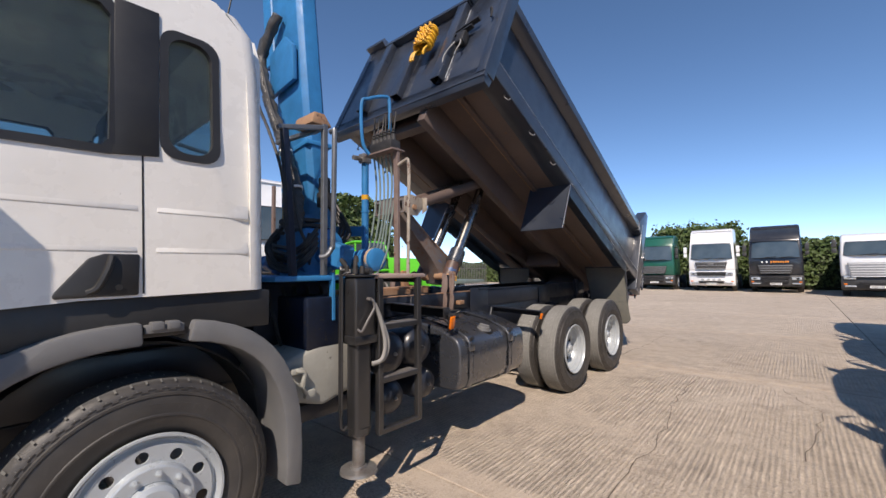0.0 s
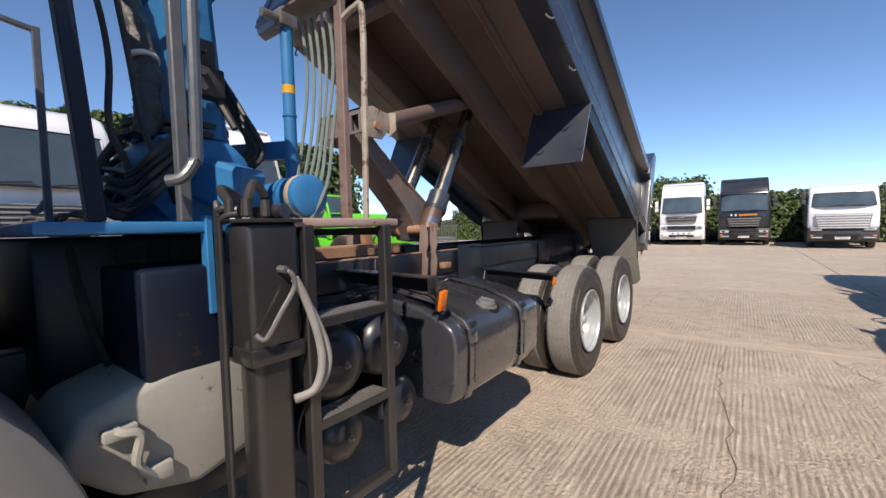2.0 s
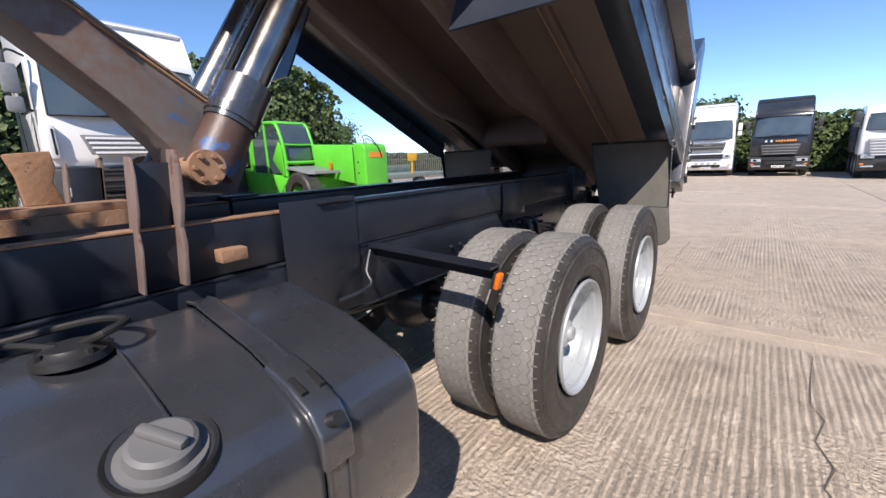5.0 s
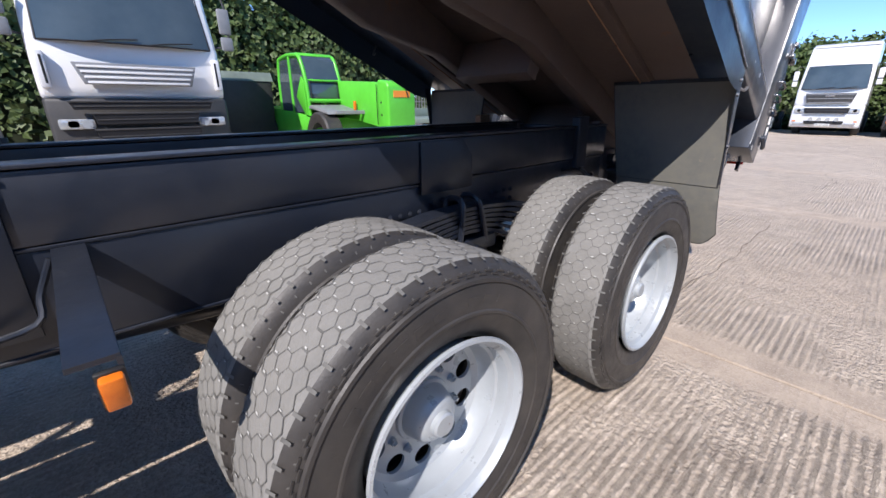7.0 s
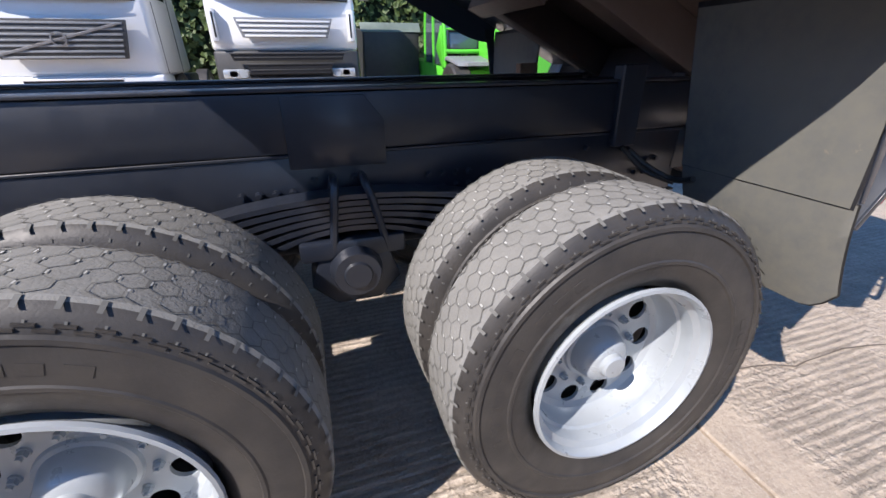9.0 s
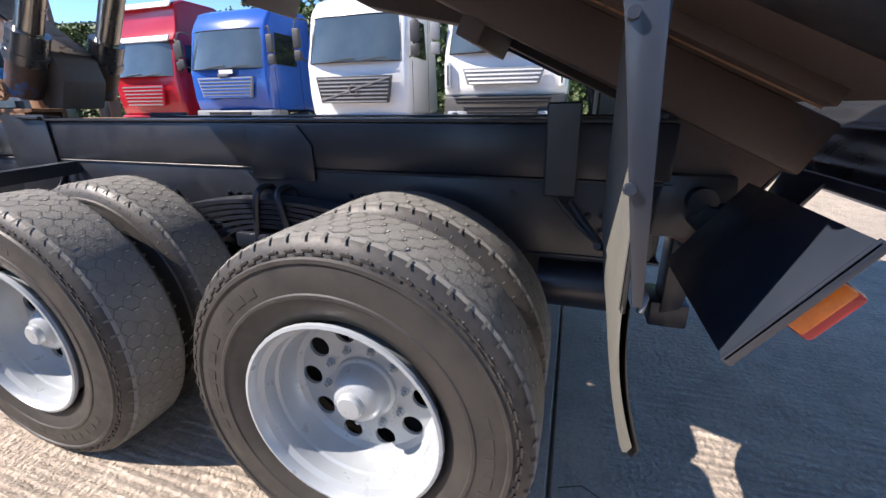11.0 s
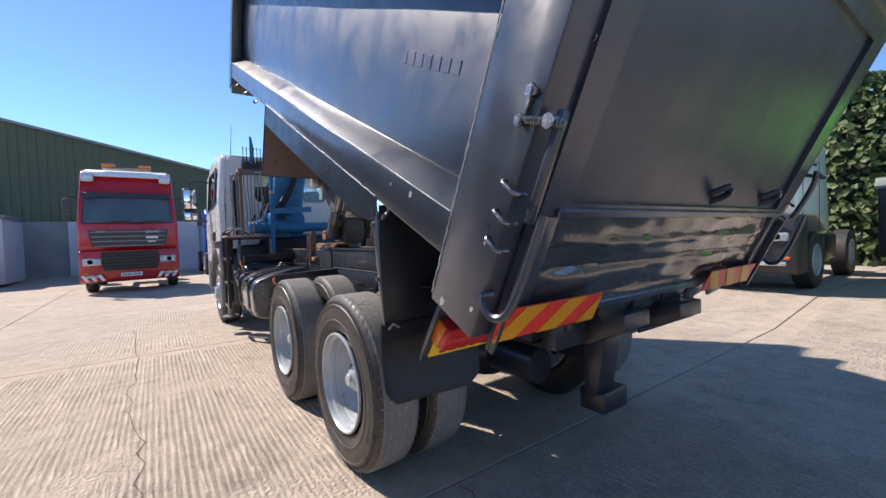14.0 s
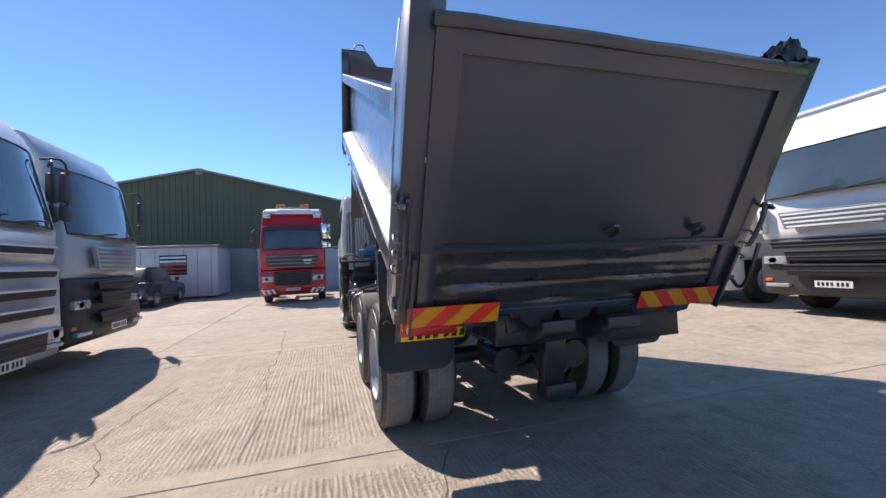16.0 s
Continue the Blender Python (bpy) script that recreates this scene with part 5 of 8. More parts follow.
for k in range(6):
    b = nb()
    x = 0.73 + 0.048 * k
    rod(b, (x, -4.19, 2.56), (x, -4.19, 2.60), 0.026, 0.020, 10)
    for q in range(3):
        rod(b, (x, -4.19, 2.60 + 0.022 * q), (x, -4.19, 2.612 + 0.022 * q), 0.020 - 0.003 * q, None, 10)
    rod(b, (x, -4.19, 2.60), (x, -4.18 + 0.01 * (k % 3), 2.79), 0.0055, None, 6)
    rod(b, (x, -4.18 + 0.01 * (k % 3), 2.76), (x, -4.18 + 0.01 * (k % 3), 2.80), 0.009, 0.008, 8)
    part("lever", b, HOSE, vb, "black lever with rubber boot", 0.5)
    b = nb()
    tube(b, [(x, -4.19, 2.48), (x + 0.01, -4.17, 2.2), (x + 0.02 * math.sin(k), -4.20, 1.9), (x - 0.03, -4.24, 1.65), (x - 0.08, -4.34, 1.45)], 0.0078, 6)
    part("lever_hose", b, HOSEGREEN, vb, "grey-green hose")
b = nb()
bar(b, (-1.0, -4.20, 1.50), (-1.0, -4.20, 2.48), 0.045, 0.030, (0, 1, 0), 0.003)
part("lever_post", b, OXIDE, truck, "rust-streaked steel post")

# ---- lifting gear under the body ----
rustbeam = nb()
box(rustbeam, (-0.10, -4.15, 1.32), (0.10, -2.86, 1.345), 0.004)
box(rustbeam, (-0.12, -4.1, 1.27), (-0.09, -2.9, 1.32))
box(rustbeam, (0.09, -4.1, 1.27), (0.12, -2.9, 1.32))
part("rust_beam", rustbeam, RUST, truck, "rusted channel between the rails")
b = nb()
prism(b, [(-3.13, 1.345), (-3.03, 1.345), (-3.05, 1.42), (-3.035, 1.47), (-3.04, 1.525), (-3.155, 1.515), (-3.135, 1.44)], -0.10, -0.05, "x", 0.006)
part("rest_lug", b, RUST, truck, "rusted upright lug")
for sgn in (1, -1):
    mir = Matrix.Scale(sgn, 4, (1, 0, 0))
    b = nb()
    prism(b, [(-2.965, 1.085), (-2.868, 1.085), (-2.835, 1.47), (-2.945, 1.47)], 0.385, 0.400, "x", 0.002)
    post = part("pivot_post", b, CHASSIS, truck, "black channel post", 0.5, mir)
    for y0, dz in ((-2.990, 0.0), (-2.880, 0.02)):
        b = nb()
        prism(b, [(0.385, 1.09), (0.470, 1.09), (0.474, 1.22), (0.455, 1.27), (0.470, 1.33), (0.462, 1.43 + dz), (0.44, 1.485 + dz), (0.385, 1.49 + dz)], y0, y0 + (0.008 if dz == 0 else 0.014), "y", 0.002)
        for v in b.verts:
            v.co.y += 0.09 * (v.co.z - 1.09)
        part("post_flange", b, OXIDE, post, "bare rust-edged flange", 0.5)
    b = nb()
    box(b, (0.420, -2.765, 1.135), (0.475, -2.675, 1.180), 0.005)
    part("stop_block", b, RUST, truck, "", 0.5, mir)
    # tipping rams
    base, mid, top = Vector((0.22, -2.68, 1.40)), Vector((0.20, -2.12, 2.30)), Vector((0.19, -1.84, 2.76))
    d = (top - base).normalized()
    b = nb()
    rod(b, base + 0.04 * d, base + 0.27 * d, 0.088, None, 24)
    ram = part("tipping_ram", b, RAMBASE, truck, "ram base with rust and blue paint", 0.6, mir)
    b = nb()
    rod(b, base + 0.24 * d, base + 0.42 * d, 0.096, None, 24)
    rod(b, base + 0.26 * d, base + 0.30 * d, 0.102, None, 24)
    part("ram_collar", b, TANK, ram, "glossy black collar")
    b = nb()
    rod(b, base + 0.40 * d, mid, 0.066, None, 24)
    part("ram_rod", b, OILROD, ram, "oily chromed rod")
    b = nb()
    rod(b, mid - 0.045 * d, mid + 0.045 * d, 0.071, None, 24)
    part("stage_collar", b, TANK, ram, "black stage collar")
    b = nb()
    rod(b, mid, top, 0.054, None, 24)
    part("ram_rod", b, OILROD, ram, "oily chromed rod")
    b = nb()
    fy, fz = base.y - 0.02, base.z + 0.05
    rod(b, (0.06, fy, fz), (0.315, fy, fz), 0.042, None, 20)
    rod(b, (0.30, fy, fz), (0.325, fy, fz), 0.062, None, 20)
    for k in range(6):
        a = k * math.pi / 3
        rod(b, (0.325, fy + 0.044 * math.cos(a), fz + 0.044 * math.sin(a)), (0.337, fy + 0.044 * math.cos(a), fz + 0.044 * math.sin(a)), 0.009, None, 6)
    part("ram_flange", b, RUST, ram, "rusted bolted flange")
# bent lifting arm between the rams
b = nb()
prism(b, [(-2.52, 1.34), (-2.44, 1.50), (-2.47, 1.63), (-2.88, 1.91), (-3.08, 2.07), (-3.26, 2.26), (-3.36, 2.26), (-3.34, 2.14), (-3.15, 1.955), (-2.85, 1.665), (-2.74, 1.53), (-2.68, 1.36)], -0.125, 0.125, "x", 0.008)
arm = part("lifting_arm", b, ARMPAINT, truck, "bent steel lifting arm with worn paint", 0.5)
for x in (-0.128, 0.128):
    b = nb()
    tube(b, [(x, -3.30, 2.255), (x, -3.08, 2.065), (x, -2.88, 1.905), (x, -2.48, 1.625)], 0.007, 6)
    part("edge_weld", b, RUST, arm, "rusty weld along the edge")
# added plate: its pale cream stands in for sunlight on the arm's rear face
b = nb()
prism(b, [(-2.50, 1.660), (-2.88, 1.920), (-3.06, 2.065), (-3.055, 2.072), (-2.876, 1.928), (-2.495, 1.668)], -0.118, 0.118, "x", 0.001)
part("arm_back", b, CREAM, arm, "chipped cream plate standing in for sunlight on the arm's back")
b = nb()
holed(b, [(-0.24, 2.145), (0.24, 2.145), (0.24, 2.315), (-0.24, 2.315)], [[(0.135, 2.165), (0.215, 2.165), (0.215, 2.275), (0.135, 2.275)], [(-0.215, 2.165), (-0.135, 2.165), (-0.135, 2.275), (-0.215, 2.275)]], -3.39, -3.375, "y")
prism(b, [(-3.39, 2.300), (-3.39, 2.318), (-3.28, 2.345), (-3.14, 2.325), (-3.14, 2.308), (-3.28, 2.325)], -0.24, 0.24, "x", 0.003)
box(b, (-0.23, -3.20, 2.15), (0.23, -3.18, 2.30), 0.004)
part("arm_head", b, ARMPAINT, truck, "worn box-section arm head")
for sgn in (1, -1):
    mir = Matrix.Scale(sgn, 4, (1, 0, 0))
    b = nb()
    prism(b, [(-3.39, 2.15), (-3.33, 2.12), (-3.20, 2.12), (-3.12, 2.20), (-3.10, 2.315), (-3.28, 2.345), (-3.39, 2.318)], 0.238, 0.252, "x", 0.004)
    part("head_cheek", b, CREAM, truck, "chipped cream cheek plate", 0.4, mir)
    b = nb()
    prism(b, [(0.24, 2.15), (0.31, 2.19), (0.31, 2.32), (0.24, 2.33)], -3.115, -3.103, "y", 0.003)
    part("end_flange", b, CREAM, truck, "pale bent end flange", 0.4, mir)
    b = nb()
    rod(b, (0.250, -3.25, 2.21), (0.268, -3.25, 2.21), 0.032, 0.028, 18)
    part("head_pin", b, RUST, truck, "rusted pin end", 0.5, mir)

# ---- tipper body ----
TILT = 25.8
tip = pose(0, 0.965, 1.031, -TILT, 0, 0)
b = nb()
box(b, (-1.10, -4.78, 0.365), (1.10, 0.06, 0.42), 0.01)
body = part("tipper_body", b, UNDER, truck, "raised steel tipper body with rusty brown underside", 0.5, tip)
for x in (-0.36, 0.36):
    b = nb()
    prism(b, [(-4.72, 0.06), (-1.75, 0.06), (-1.20, 0.19), (0.20, 0.19), (0.20, 0.366), (-4.72, 0.366)], x - 0.055, x + 0.055, "x", 0.012)
    part("body_runner", b, UNDER, body)
    b = nb()
    prism(b, [(-0.10, -0.16), (0.10, -0.16), (0.16, 0.20), (-0.24, 0.20)], x - 0.03, x + 0.03, "x", 0.006)
    part("hinge_gusset", b, UNDER, body)
for y in (-4.55, -1.0, -0.1):
    b = nb()
    box(b, (-0.30, y - 0.05, 0.12), (0.30, y + 0.05, 0.36), 0.008)
    part("cross_bearer", b, UNDER, body)
for x in (-0.74, 0.74):
    b = nb()
    box(b, (x - 0.03, -4.70, 0.325), (x + 0.03, 0.0, 0.366), 0.004)
    part("floor_angle", b, UNDER, body, "rusty floor stiffener")
    b = nb()
    box(b, (x - 0.032, -4.70, 0.320), (x - 0.026, 0.0, 0.330), 0.001)
    part("rust_edge", b, RUST, body, "rust-edged weld line")
b = nb()
rod(b, (-0.48, 0.0, 0.0), (0.48, 0.0, 0.0), 0.045, None, 18)
part("hinge_pin", b, CHASSIS, body)
for x in (-0.36, 0.36):
    b = nb()
    prism(b, [(-0.14, -0.14), (0.14, -0.14), (0.10, 0.08), (-0.12, 0.08)], x - 0.07, x + 0.07, "x", 0.01, pose(0, 0, 0, TILT, 0, 0))
    part("hinge_block", b, CHASSIS, body)
for x, mt in ((-0.43, RUST), (0.43, CHASSIS)):
    b = nb()
    bar(b, (x, 0.512, 1.02), (x, 0.505, 1.345), 0.06, 0.115, (0, 1, 0), 0.006)
    part("rest_post", b, mt, truck, "scuffed upright body rest")
# tube link from the arm head to the body, and its brackets
b = nb()
inv = tip.inverted()
rod(b, inv @ Vector((0.18, -3.20, 2.24)), inv @ Vector((0.24, -1.86, 2.72)), 0.06, None, 18)
rod(b, inv @ Vector((-0.18, -3.20, 2.24)), inv @ Vector((-0.24, -1.86, 2.72)), 0.06, None, 18)
rod(b, inv @ Vector((-0.40, -1.84, 2.74)), inv @ Vector((0.40, -1.84, 2.74)), 0.05, None, 16)
part("link_tube", b, UNDER, body, "dark worn link tube")
for sgn in (1, -1):
    mir = Matrix.Scale(sgn, 4, (1, 0, 0))
    # one pressed side: floor rail, leaning sheet and top rail
    b = nb()
    prism(b, [(1.00, 0.365), (1.228, 0.355), (1.235, 0.37), (1.235, 0.520), (1.113, 0.605), (1.095, 0.605), (1.00, 0.43)], -4.80, 0.10, "y", 0.006)
    rail = part("floor_rail", b, BODY, body, "blue-black floor rail with sloping ledge", 0.5, mir)
    b = nb()
    g2 = nb()
    bmesh.ops.create_grid(g2, x_segments=40, y_segments=10, size=0.5)
    for v in g2.verts:
        yy, ww = -4.78 + (v.co.x + 0.5) * 4.86, 0.60 + (v.co.y + 0.5) * 0.70
        bow = 0.018 * math.sin(math.pi * (ww - 0.60) / 0.70) + 0.006 * noise.noise(Vector((yy * 1.3, ww * 3.0, sgn * 5)))
        v.co = Vector((1.105 + bow, yy, ww))
    merge(b, g2)
    b2 = nb()
    merge(b2, b)
    box(b2, (1.085, -4.78, 0.59), (1.095, 0.10, 1.29))
    part("side_sheet", b2, BODY, body, "blue-black body side sheet", 0.9, mir)
    b = nb()
    prism(b, [(1.085, 1.24), (1.12, 1.24), (1.235, 1.30), (1.235, 1.405), (1.225, 1.415), (1.085, 1.415)], -4.80, 0.10, "y", 0.006)
    part("top_rail", b, BODY, body, "", 0.5, mir)
    # faint welded lettering, as plain strokes
    for k in range(7):
        b = nb()
        v0 = -0.70 + 0.07 * k
        box(b, (1.1225, v0, 0.955), (1.1242, v0 + 0.042, 1.010), 0.0008, None, 1)
        part("weld_stroke", b, BODY, rail, "", 0)
    # wide rear post, front corner post
    b = nb()
    prism(b, [(0.062, 0.175), (0.318, 0.170), (0.325, 1.80), (0.185, 1.81), (-0.09, 1.44), (-0.09, 1.26), (0.062, 1.245)], 1.08, 1.24, "x", 0.008)
    post = part("rear_post", b, BODY, body, "wide blue-black rear post", 0.5, mir)
    b = nb()
    tube(b, [(1.2405 + random.uniform(-0.0015, 0.001), 0.062 + random.uniform(-0.0022, 0.0022), 0.20 + 0.0167 * k) for k in range(76)], 0.0026, 6, 0, 0)
    tube(b, [(1.236, -4.7, 0.527), (1.238, -3.0, 0.524), (1.236, -1.5, 0.528), (1.237, 0.05, 0.524)], 0.0028, 6)
    part("weld_bead", b, material("bright_scraped_weld", (0.05, 0.055, 0.065), 0.35, second=(0.62, 0.63, 0.64), scale=22, amount=0.35), post, "scraped bright weld")
    b = nb()
    prism(b, [(-4.86, 0.27), (-4.70, 0.27), (-4.70, 1.50), (-4.80, 1.72), (-4.86, 1.72)], 1.13, 1.24, "x", 0.01)
    part("front_post", b, BODY, body, "", 0.5, mir)
    # bare scrapes where the paint has gone
    for cx, v0, w0, rr in ((1.2402, 0.135, 0.205, 0.016), (1.2402, 0.285, 0.27, 0.010), (1.2352, -0.23, 0.485, 0.012), (1.2352, -0.40, 0.47, 0.007), (1.2402, 0.26, 0.50, 0.005)):
        b = nb()
        ring = [(v0 + rr * random.uniform(0.5, 1.1) * math.cos(k * 0.7), w0 + rr * 1.4 * random.uniform(0.5, 1.1) * math.sin(k * 0.7)) for k in range(9)]
        prism(b, ring, cx, cx + 0.0008, "x")
        part("scrape", b, SCRAPE, post, "bare scraped spot", 0)
    # side strip below the rail, from the deflector back to the mudguard, with its bright weld
    b = nb()
    n = 30
    grid = []
    for i in range(n + 1):
        v0 = -2.835 + 2.33 * i / n
        low = 0.205 + 0.05 * max(0.0, (v0 + 0.75) / 0.25) ** 2 * (v0 > -0.75)
        grid.append([b.verts.new((1.2335 + 0.0035 * noise.noise(Vector((v0 * 3.1, q * 2.0, sgn * 4))), v0, 0.372 + (low - 0.372) * q)) for q in (0.0, 0.25, 0.5, 0.75, 1.0)])
    for a, c in zip(grid, grid[1:]):
        for q in range(4):
            b.faces.new((a[q], a[q + 1], c[q + 1], c[q]))
    bmesh.ops.solidify(b, geom=list(b.faces), thickness=0.006)
    strip = part("side_strip", b, BODY, body, "blue-black steel strip below the floor rail", 0.6, mir)
    b = nb()
    tube(b, [(1.2385 + random.uniform(-0.001, 0.001), -2.82 + 0.0258 * k, 0.371 + random.uniform(-0.0025, 0.0025)) for k in range(90)], 0.0036, 6, 0, 0)
    part("strip_weld", b, material("bright_strip_weld", (0.10, 0.105, 0.115), 0.35, second=(0.70, 0.71, 0.72), scale=26, amount=0.6), strip, "bright scraped weld along the strip")
    # deflector plate below the floor
    b = nb()
    box(b, (0.66, -2.850, -0.28), (1.238, -2.836, 0.37), 0.003)
    plate = part("deflector_plate", b, BODY, body, "flat black deflector plate", 0.3, mir)
    b = nb()
    box(b, (0.672, -2.8345, -0.27), (1.226, -2.832, 0.36))
    part("rusty_back", b, material("rust_stained_sheet", (0.16, 0.10, 0.082), 0.6, second=(0.215, 0.155, 0.13), scale=2.4, amount=0.8, spots=(0.11, 0.055, 0.035), spot_scale=9, spot_cut=0.62, bump=0.12), plate, "rust-stained back", 0)
    # rope hooks under the rail
    first = None
    for y in (-4.45, -3.90, -3.36, -1.2, -0.45):
        b = nb()
        tube(b, [(1.19, y, 0.36), (1.195, y, 0.33), (1.215, y + 0.012, 0.305), (1.235, y + 0.03, 0.30), (1.240, y + 0.045, 0.325)], 0.008, 6)
        part("rope_hook", b, STEEL, body, "bare bent rope hook", 0.8, mir)
# headboard
b = nb()
prism(b, [(-1.235, 0.22), (1.235, 0.22), (1.235, 1.74), (0.86, 1.74), (0.70, 1.54), (-0.70, 1.54), (-0.86, 1.74), (-1.235, 1.74)], -4.85, -4.80, "y", 0.004)
head = part("headboard", b, BODY, body, "blue-black headboard", 0.5)
for x in (-0.62, 0.0, 0.62):
    b = nb()
    for s in (-0.06, 0.06):
        box(b, (x + s - 0.006, -4.93, 0.36), (x + s + 0.006, -4.85, 1.50), 0.002)
    box(b, (x - 0.06, -4.935, 0.36), (x + 0.06, -4.925, 1.50), 0.003)
    part("stiffener", b, BODY, head)
b = nb()
prism(b, [(-4.85, 0.235), (-4.80, 0.175), (-4.72, 0.175), (-4.70, 0.36), (-4.85, 0.36)], -1.225, 1.225, "x", 0.006)
part("lower_lip", b, BODY, head, "scuffed lower lip")
b = nb()
tops = [(-1.235, 1.74), (-0.86, 1.74), (-0.70, 1.54), (0.70, 1.54), (0.86, 1.74), (1.235, 1.74)]
for (ax, az), (bx, bz) in zip(tops, tops[1:]):
    bar(b, (ax, -4.875, az), (bx, -4.875, bz), 0.13, 0.05, (0, 0, 1), 0.006)
part("top_lip", b, BODY, head)
b = nb()
tube(b, [(1.05, -4.83, 1.76), (1.02, -4.83, 1.83), (0.92, -4.83, 1.84), (0.88, -4.83, 1.78)], 0.010, 6)
part("lifting_loop", b, STEEL, head, "bent wire loop")
for x in (0.70, 0.545, 1.19):
    b = nb()
    tube(b, [(x + random.uniform(-0.002, 0.002), -4.853, 0.40 + 0.075 * k) for k in range(15)], 0.0045, 6, 0, 0)
    part("weld_seam", b, MATS["bright_scraped_weld"], head, "bright weld seam")
# bundle of yellow strap and a rubber lamp bracket on the headboard
b = nb()
for k in range(8):
    z = 1.17 - 0.036 * k
    q = 0.012 * math.sin(2.3 * k)
    a, c = 0.165 + q, 0.375 + q
    tube(b, [(a, -4.945, z), (a + 0.01, -5.02, z + 0.012), (a + 0.06, -5.05 - q, z + 0.02), (c - 0.06, -5.05 + q, z - 0.012), (c, -5.02, z + 0.01), (c, -4.945, z - 0.01), (0.27, -4.94, z), (a, -4.945, z)], 0.019, 6)
    for x in (0.20, 0.27, 0.34):
        tube(b, [(x + q, -5.06, z + 0.028), (x + q + 0.02, -5.075, z + 0.008), (x + q + 0.035, -5.062, z - 0.014)], 0.012, 5)
for x in (0.17, 0.21, 0.36):
    tube(b, [(x, -4.98, 0.93), (x - 0.02, -5.0, 0.84), (x - 0.03, -4.98, 0.76 + 0.2 * abs(x - 0.2))], 0.016, 6)
part("coiled_strap", b, YELLOW, head, "coiled yellow strap")
b = nb()
bar(b, (0.66, -4.90, 1.02), (0.98, -4.92, 1.06), 0.05, 0.03)
bar(b, (0.66, -4.90, 0.96), (0.92, -4.92, 0.98), 0.05, 0.025)
box(b, (0.74, -4.95, 0.78), (0.86, -4.86, 0.94), 0.02)
part("lamp_mount", b, DARKPLASTIC, head, "black lamp mount")
b = nb()
tube(b, [(0.80, -4.93, 0.85), (0.72, -4.95, 0.74), (0.66, -4.94, 0.62), (0.68, -4.92, 0.52)], 0.008, 6)
tube(b, [(0.80, -4.93, 0.85), (0.86, -4.95, 0.72), (0.80, -4.93, 0.64)], 0.008, 6)
part("loose_lead", b, HOSEGREY, head, "loose grey leads")
b = nb()
tube(b, [(1.08, -4.86, 1.10), (1.10, -4.92, 1.14), (1.13, -4.92, 1.10), (1.12, -4.9, 1.02)], 0.010, 6)
part("wire_hook", b, HOSE, head, "black bent hook")
# tailgate: framed sheet above, beaten lower panel
b = nb()
holed(b, [(-1.12, 0.62), (1.12, 0.62), (1.12, 1.74), (-1.12, 1.74)], [[(-0.99, 0.665), (0.99, 0.665), (0.99, 1.60), (-0.99, 1.60)]], 0.25, 0.335, "y")
box(b, (-1.12, 0.25, 0.20), (-1.02, 0.335, 0.62), 0.006)
box(b, (1.02, 0.25, 0.20), (1.12, 0.335, 0.62), 0.006)
gate = part("tailgate", b, BODY, body, "closed blue-black tailgate with a battered lower panel", 0.4)
b = nb()
box(b, (-0.995, 0.262, 0.64), (0.995, 0.312, 1.62))
part("gate_sheet", b, DULLGATE, gate, "dull blue-black sheet")
b = nb()
g2 = nb()
bmesh.ops.create_grid(g2, x_segments=110, y_segments=34, size=0.5)
for v in g2.verts:
    xx, ww = v.co.x * 2.06, 0.415 + v.co.y * 0.41
    edge = max(0.0, 1 - (abs(v.co.y) * 2) ** 6) * max(0.0, 1 - (abs(v.co.x) * 2) ** 12)
    d = noise.noise(Vector((xx * 1.6, ww * 15.0, 1.7))) * 0.012 + noise.noise(Vector((xx * 6.0, ww * 12.0, 4.2))) * 0.008 + noise.noise(Vector((xx * 1.2, ww * 3.0, 9.1))) * 0.010
    fold = ww - 0.40 - 0.02 * noise.noise(Vector((xx * 1.5, 2.0, 0)))
    d += -0.016 * math.exp(-(fold / 0.016) ** 2) - 0.014 * math.exp(-((fold + 0.13) / 0.014) ** 2) * (0.6 + noise.noise(Vector((xx * 2.2, 5, 0)))) + 0.010 * math.exp(-((fold - 0.10) / 0.02) ** 2)
    v.co = Vector((xx, 0.318 + d * edge, ww))
merge(b, g2)
part("battered_panel", b, GLOSS, gate, "beaten glossy black lower panel", 0.9)
b = nb()
bar(b, (-1.05, 0.325, 0.635), (1.05, 0.325, 0.635), 0.05, 0.03, (0, 0, 1), 0.004)
bar(b, (-1.05, 0.305, 0.212), (1.05, 0.305, 0.212), 0.06, 0.04, (0, 0, 1), 0.006)
part("gate_lip", b, BODY, gate)
for x in (-0.06, -0.72):
    b = nb()
    tube(b, [(x - 0.03, 0.30, 0.68), (x - 0.035, 0.36, 0.74), (x + 0.01, 0.37, 0.78), (x + 0.03, 0.32, 0.73)], 0.016, 8)
    box(b, (x - 0.05, 0.275, 0.655), (x + 0.05, 0.30, 0.70), 0.006)
    part("gate_lug", b, BODY, gate)
b = nb()
tops = [(-1.14 + 0.19 * k, 1.728 + 0.010 * noise.noise(Vector((0.9 * k, 3.3, 0)))) for k in range(13)]
prism(b, [(x, z + 0.03) for x, z in tops] + [(x, z - 0.032) for x, z in reversed(tops)], 0.24, 0.36, "y", 0.008)
part("gate_top", b, BODY, gate)
b = nb()
g2 = nb()
bmesh.ops.create_grid(g2, x_segments=16, y_segments=10, size=0.5)
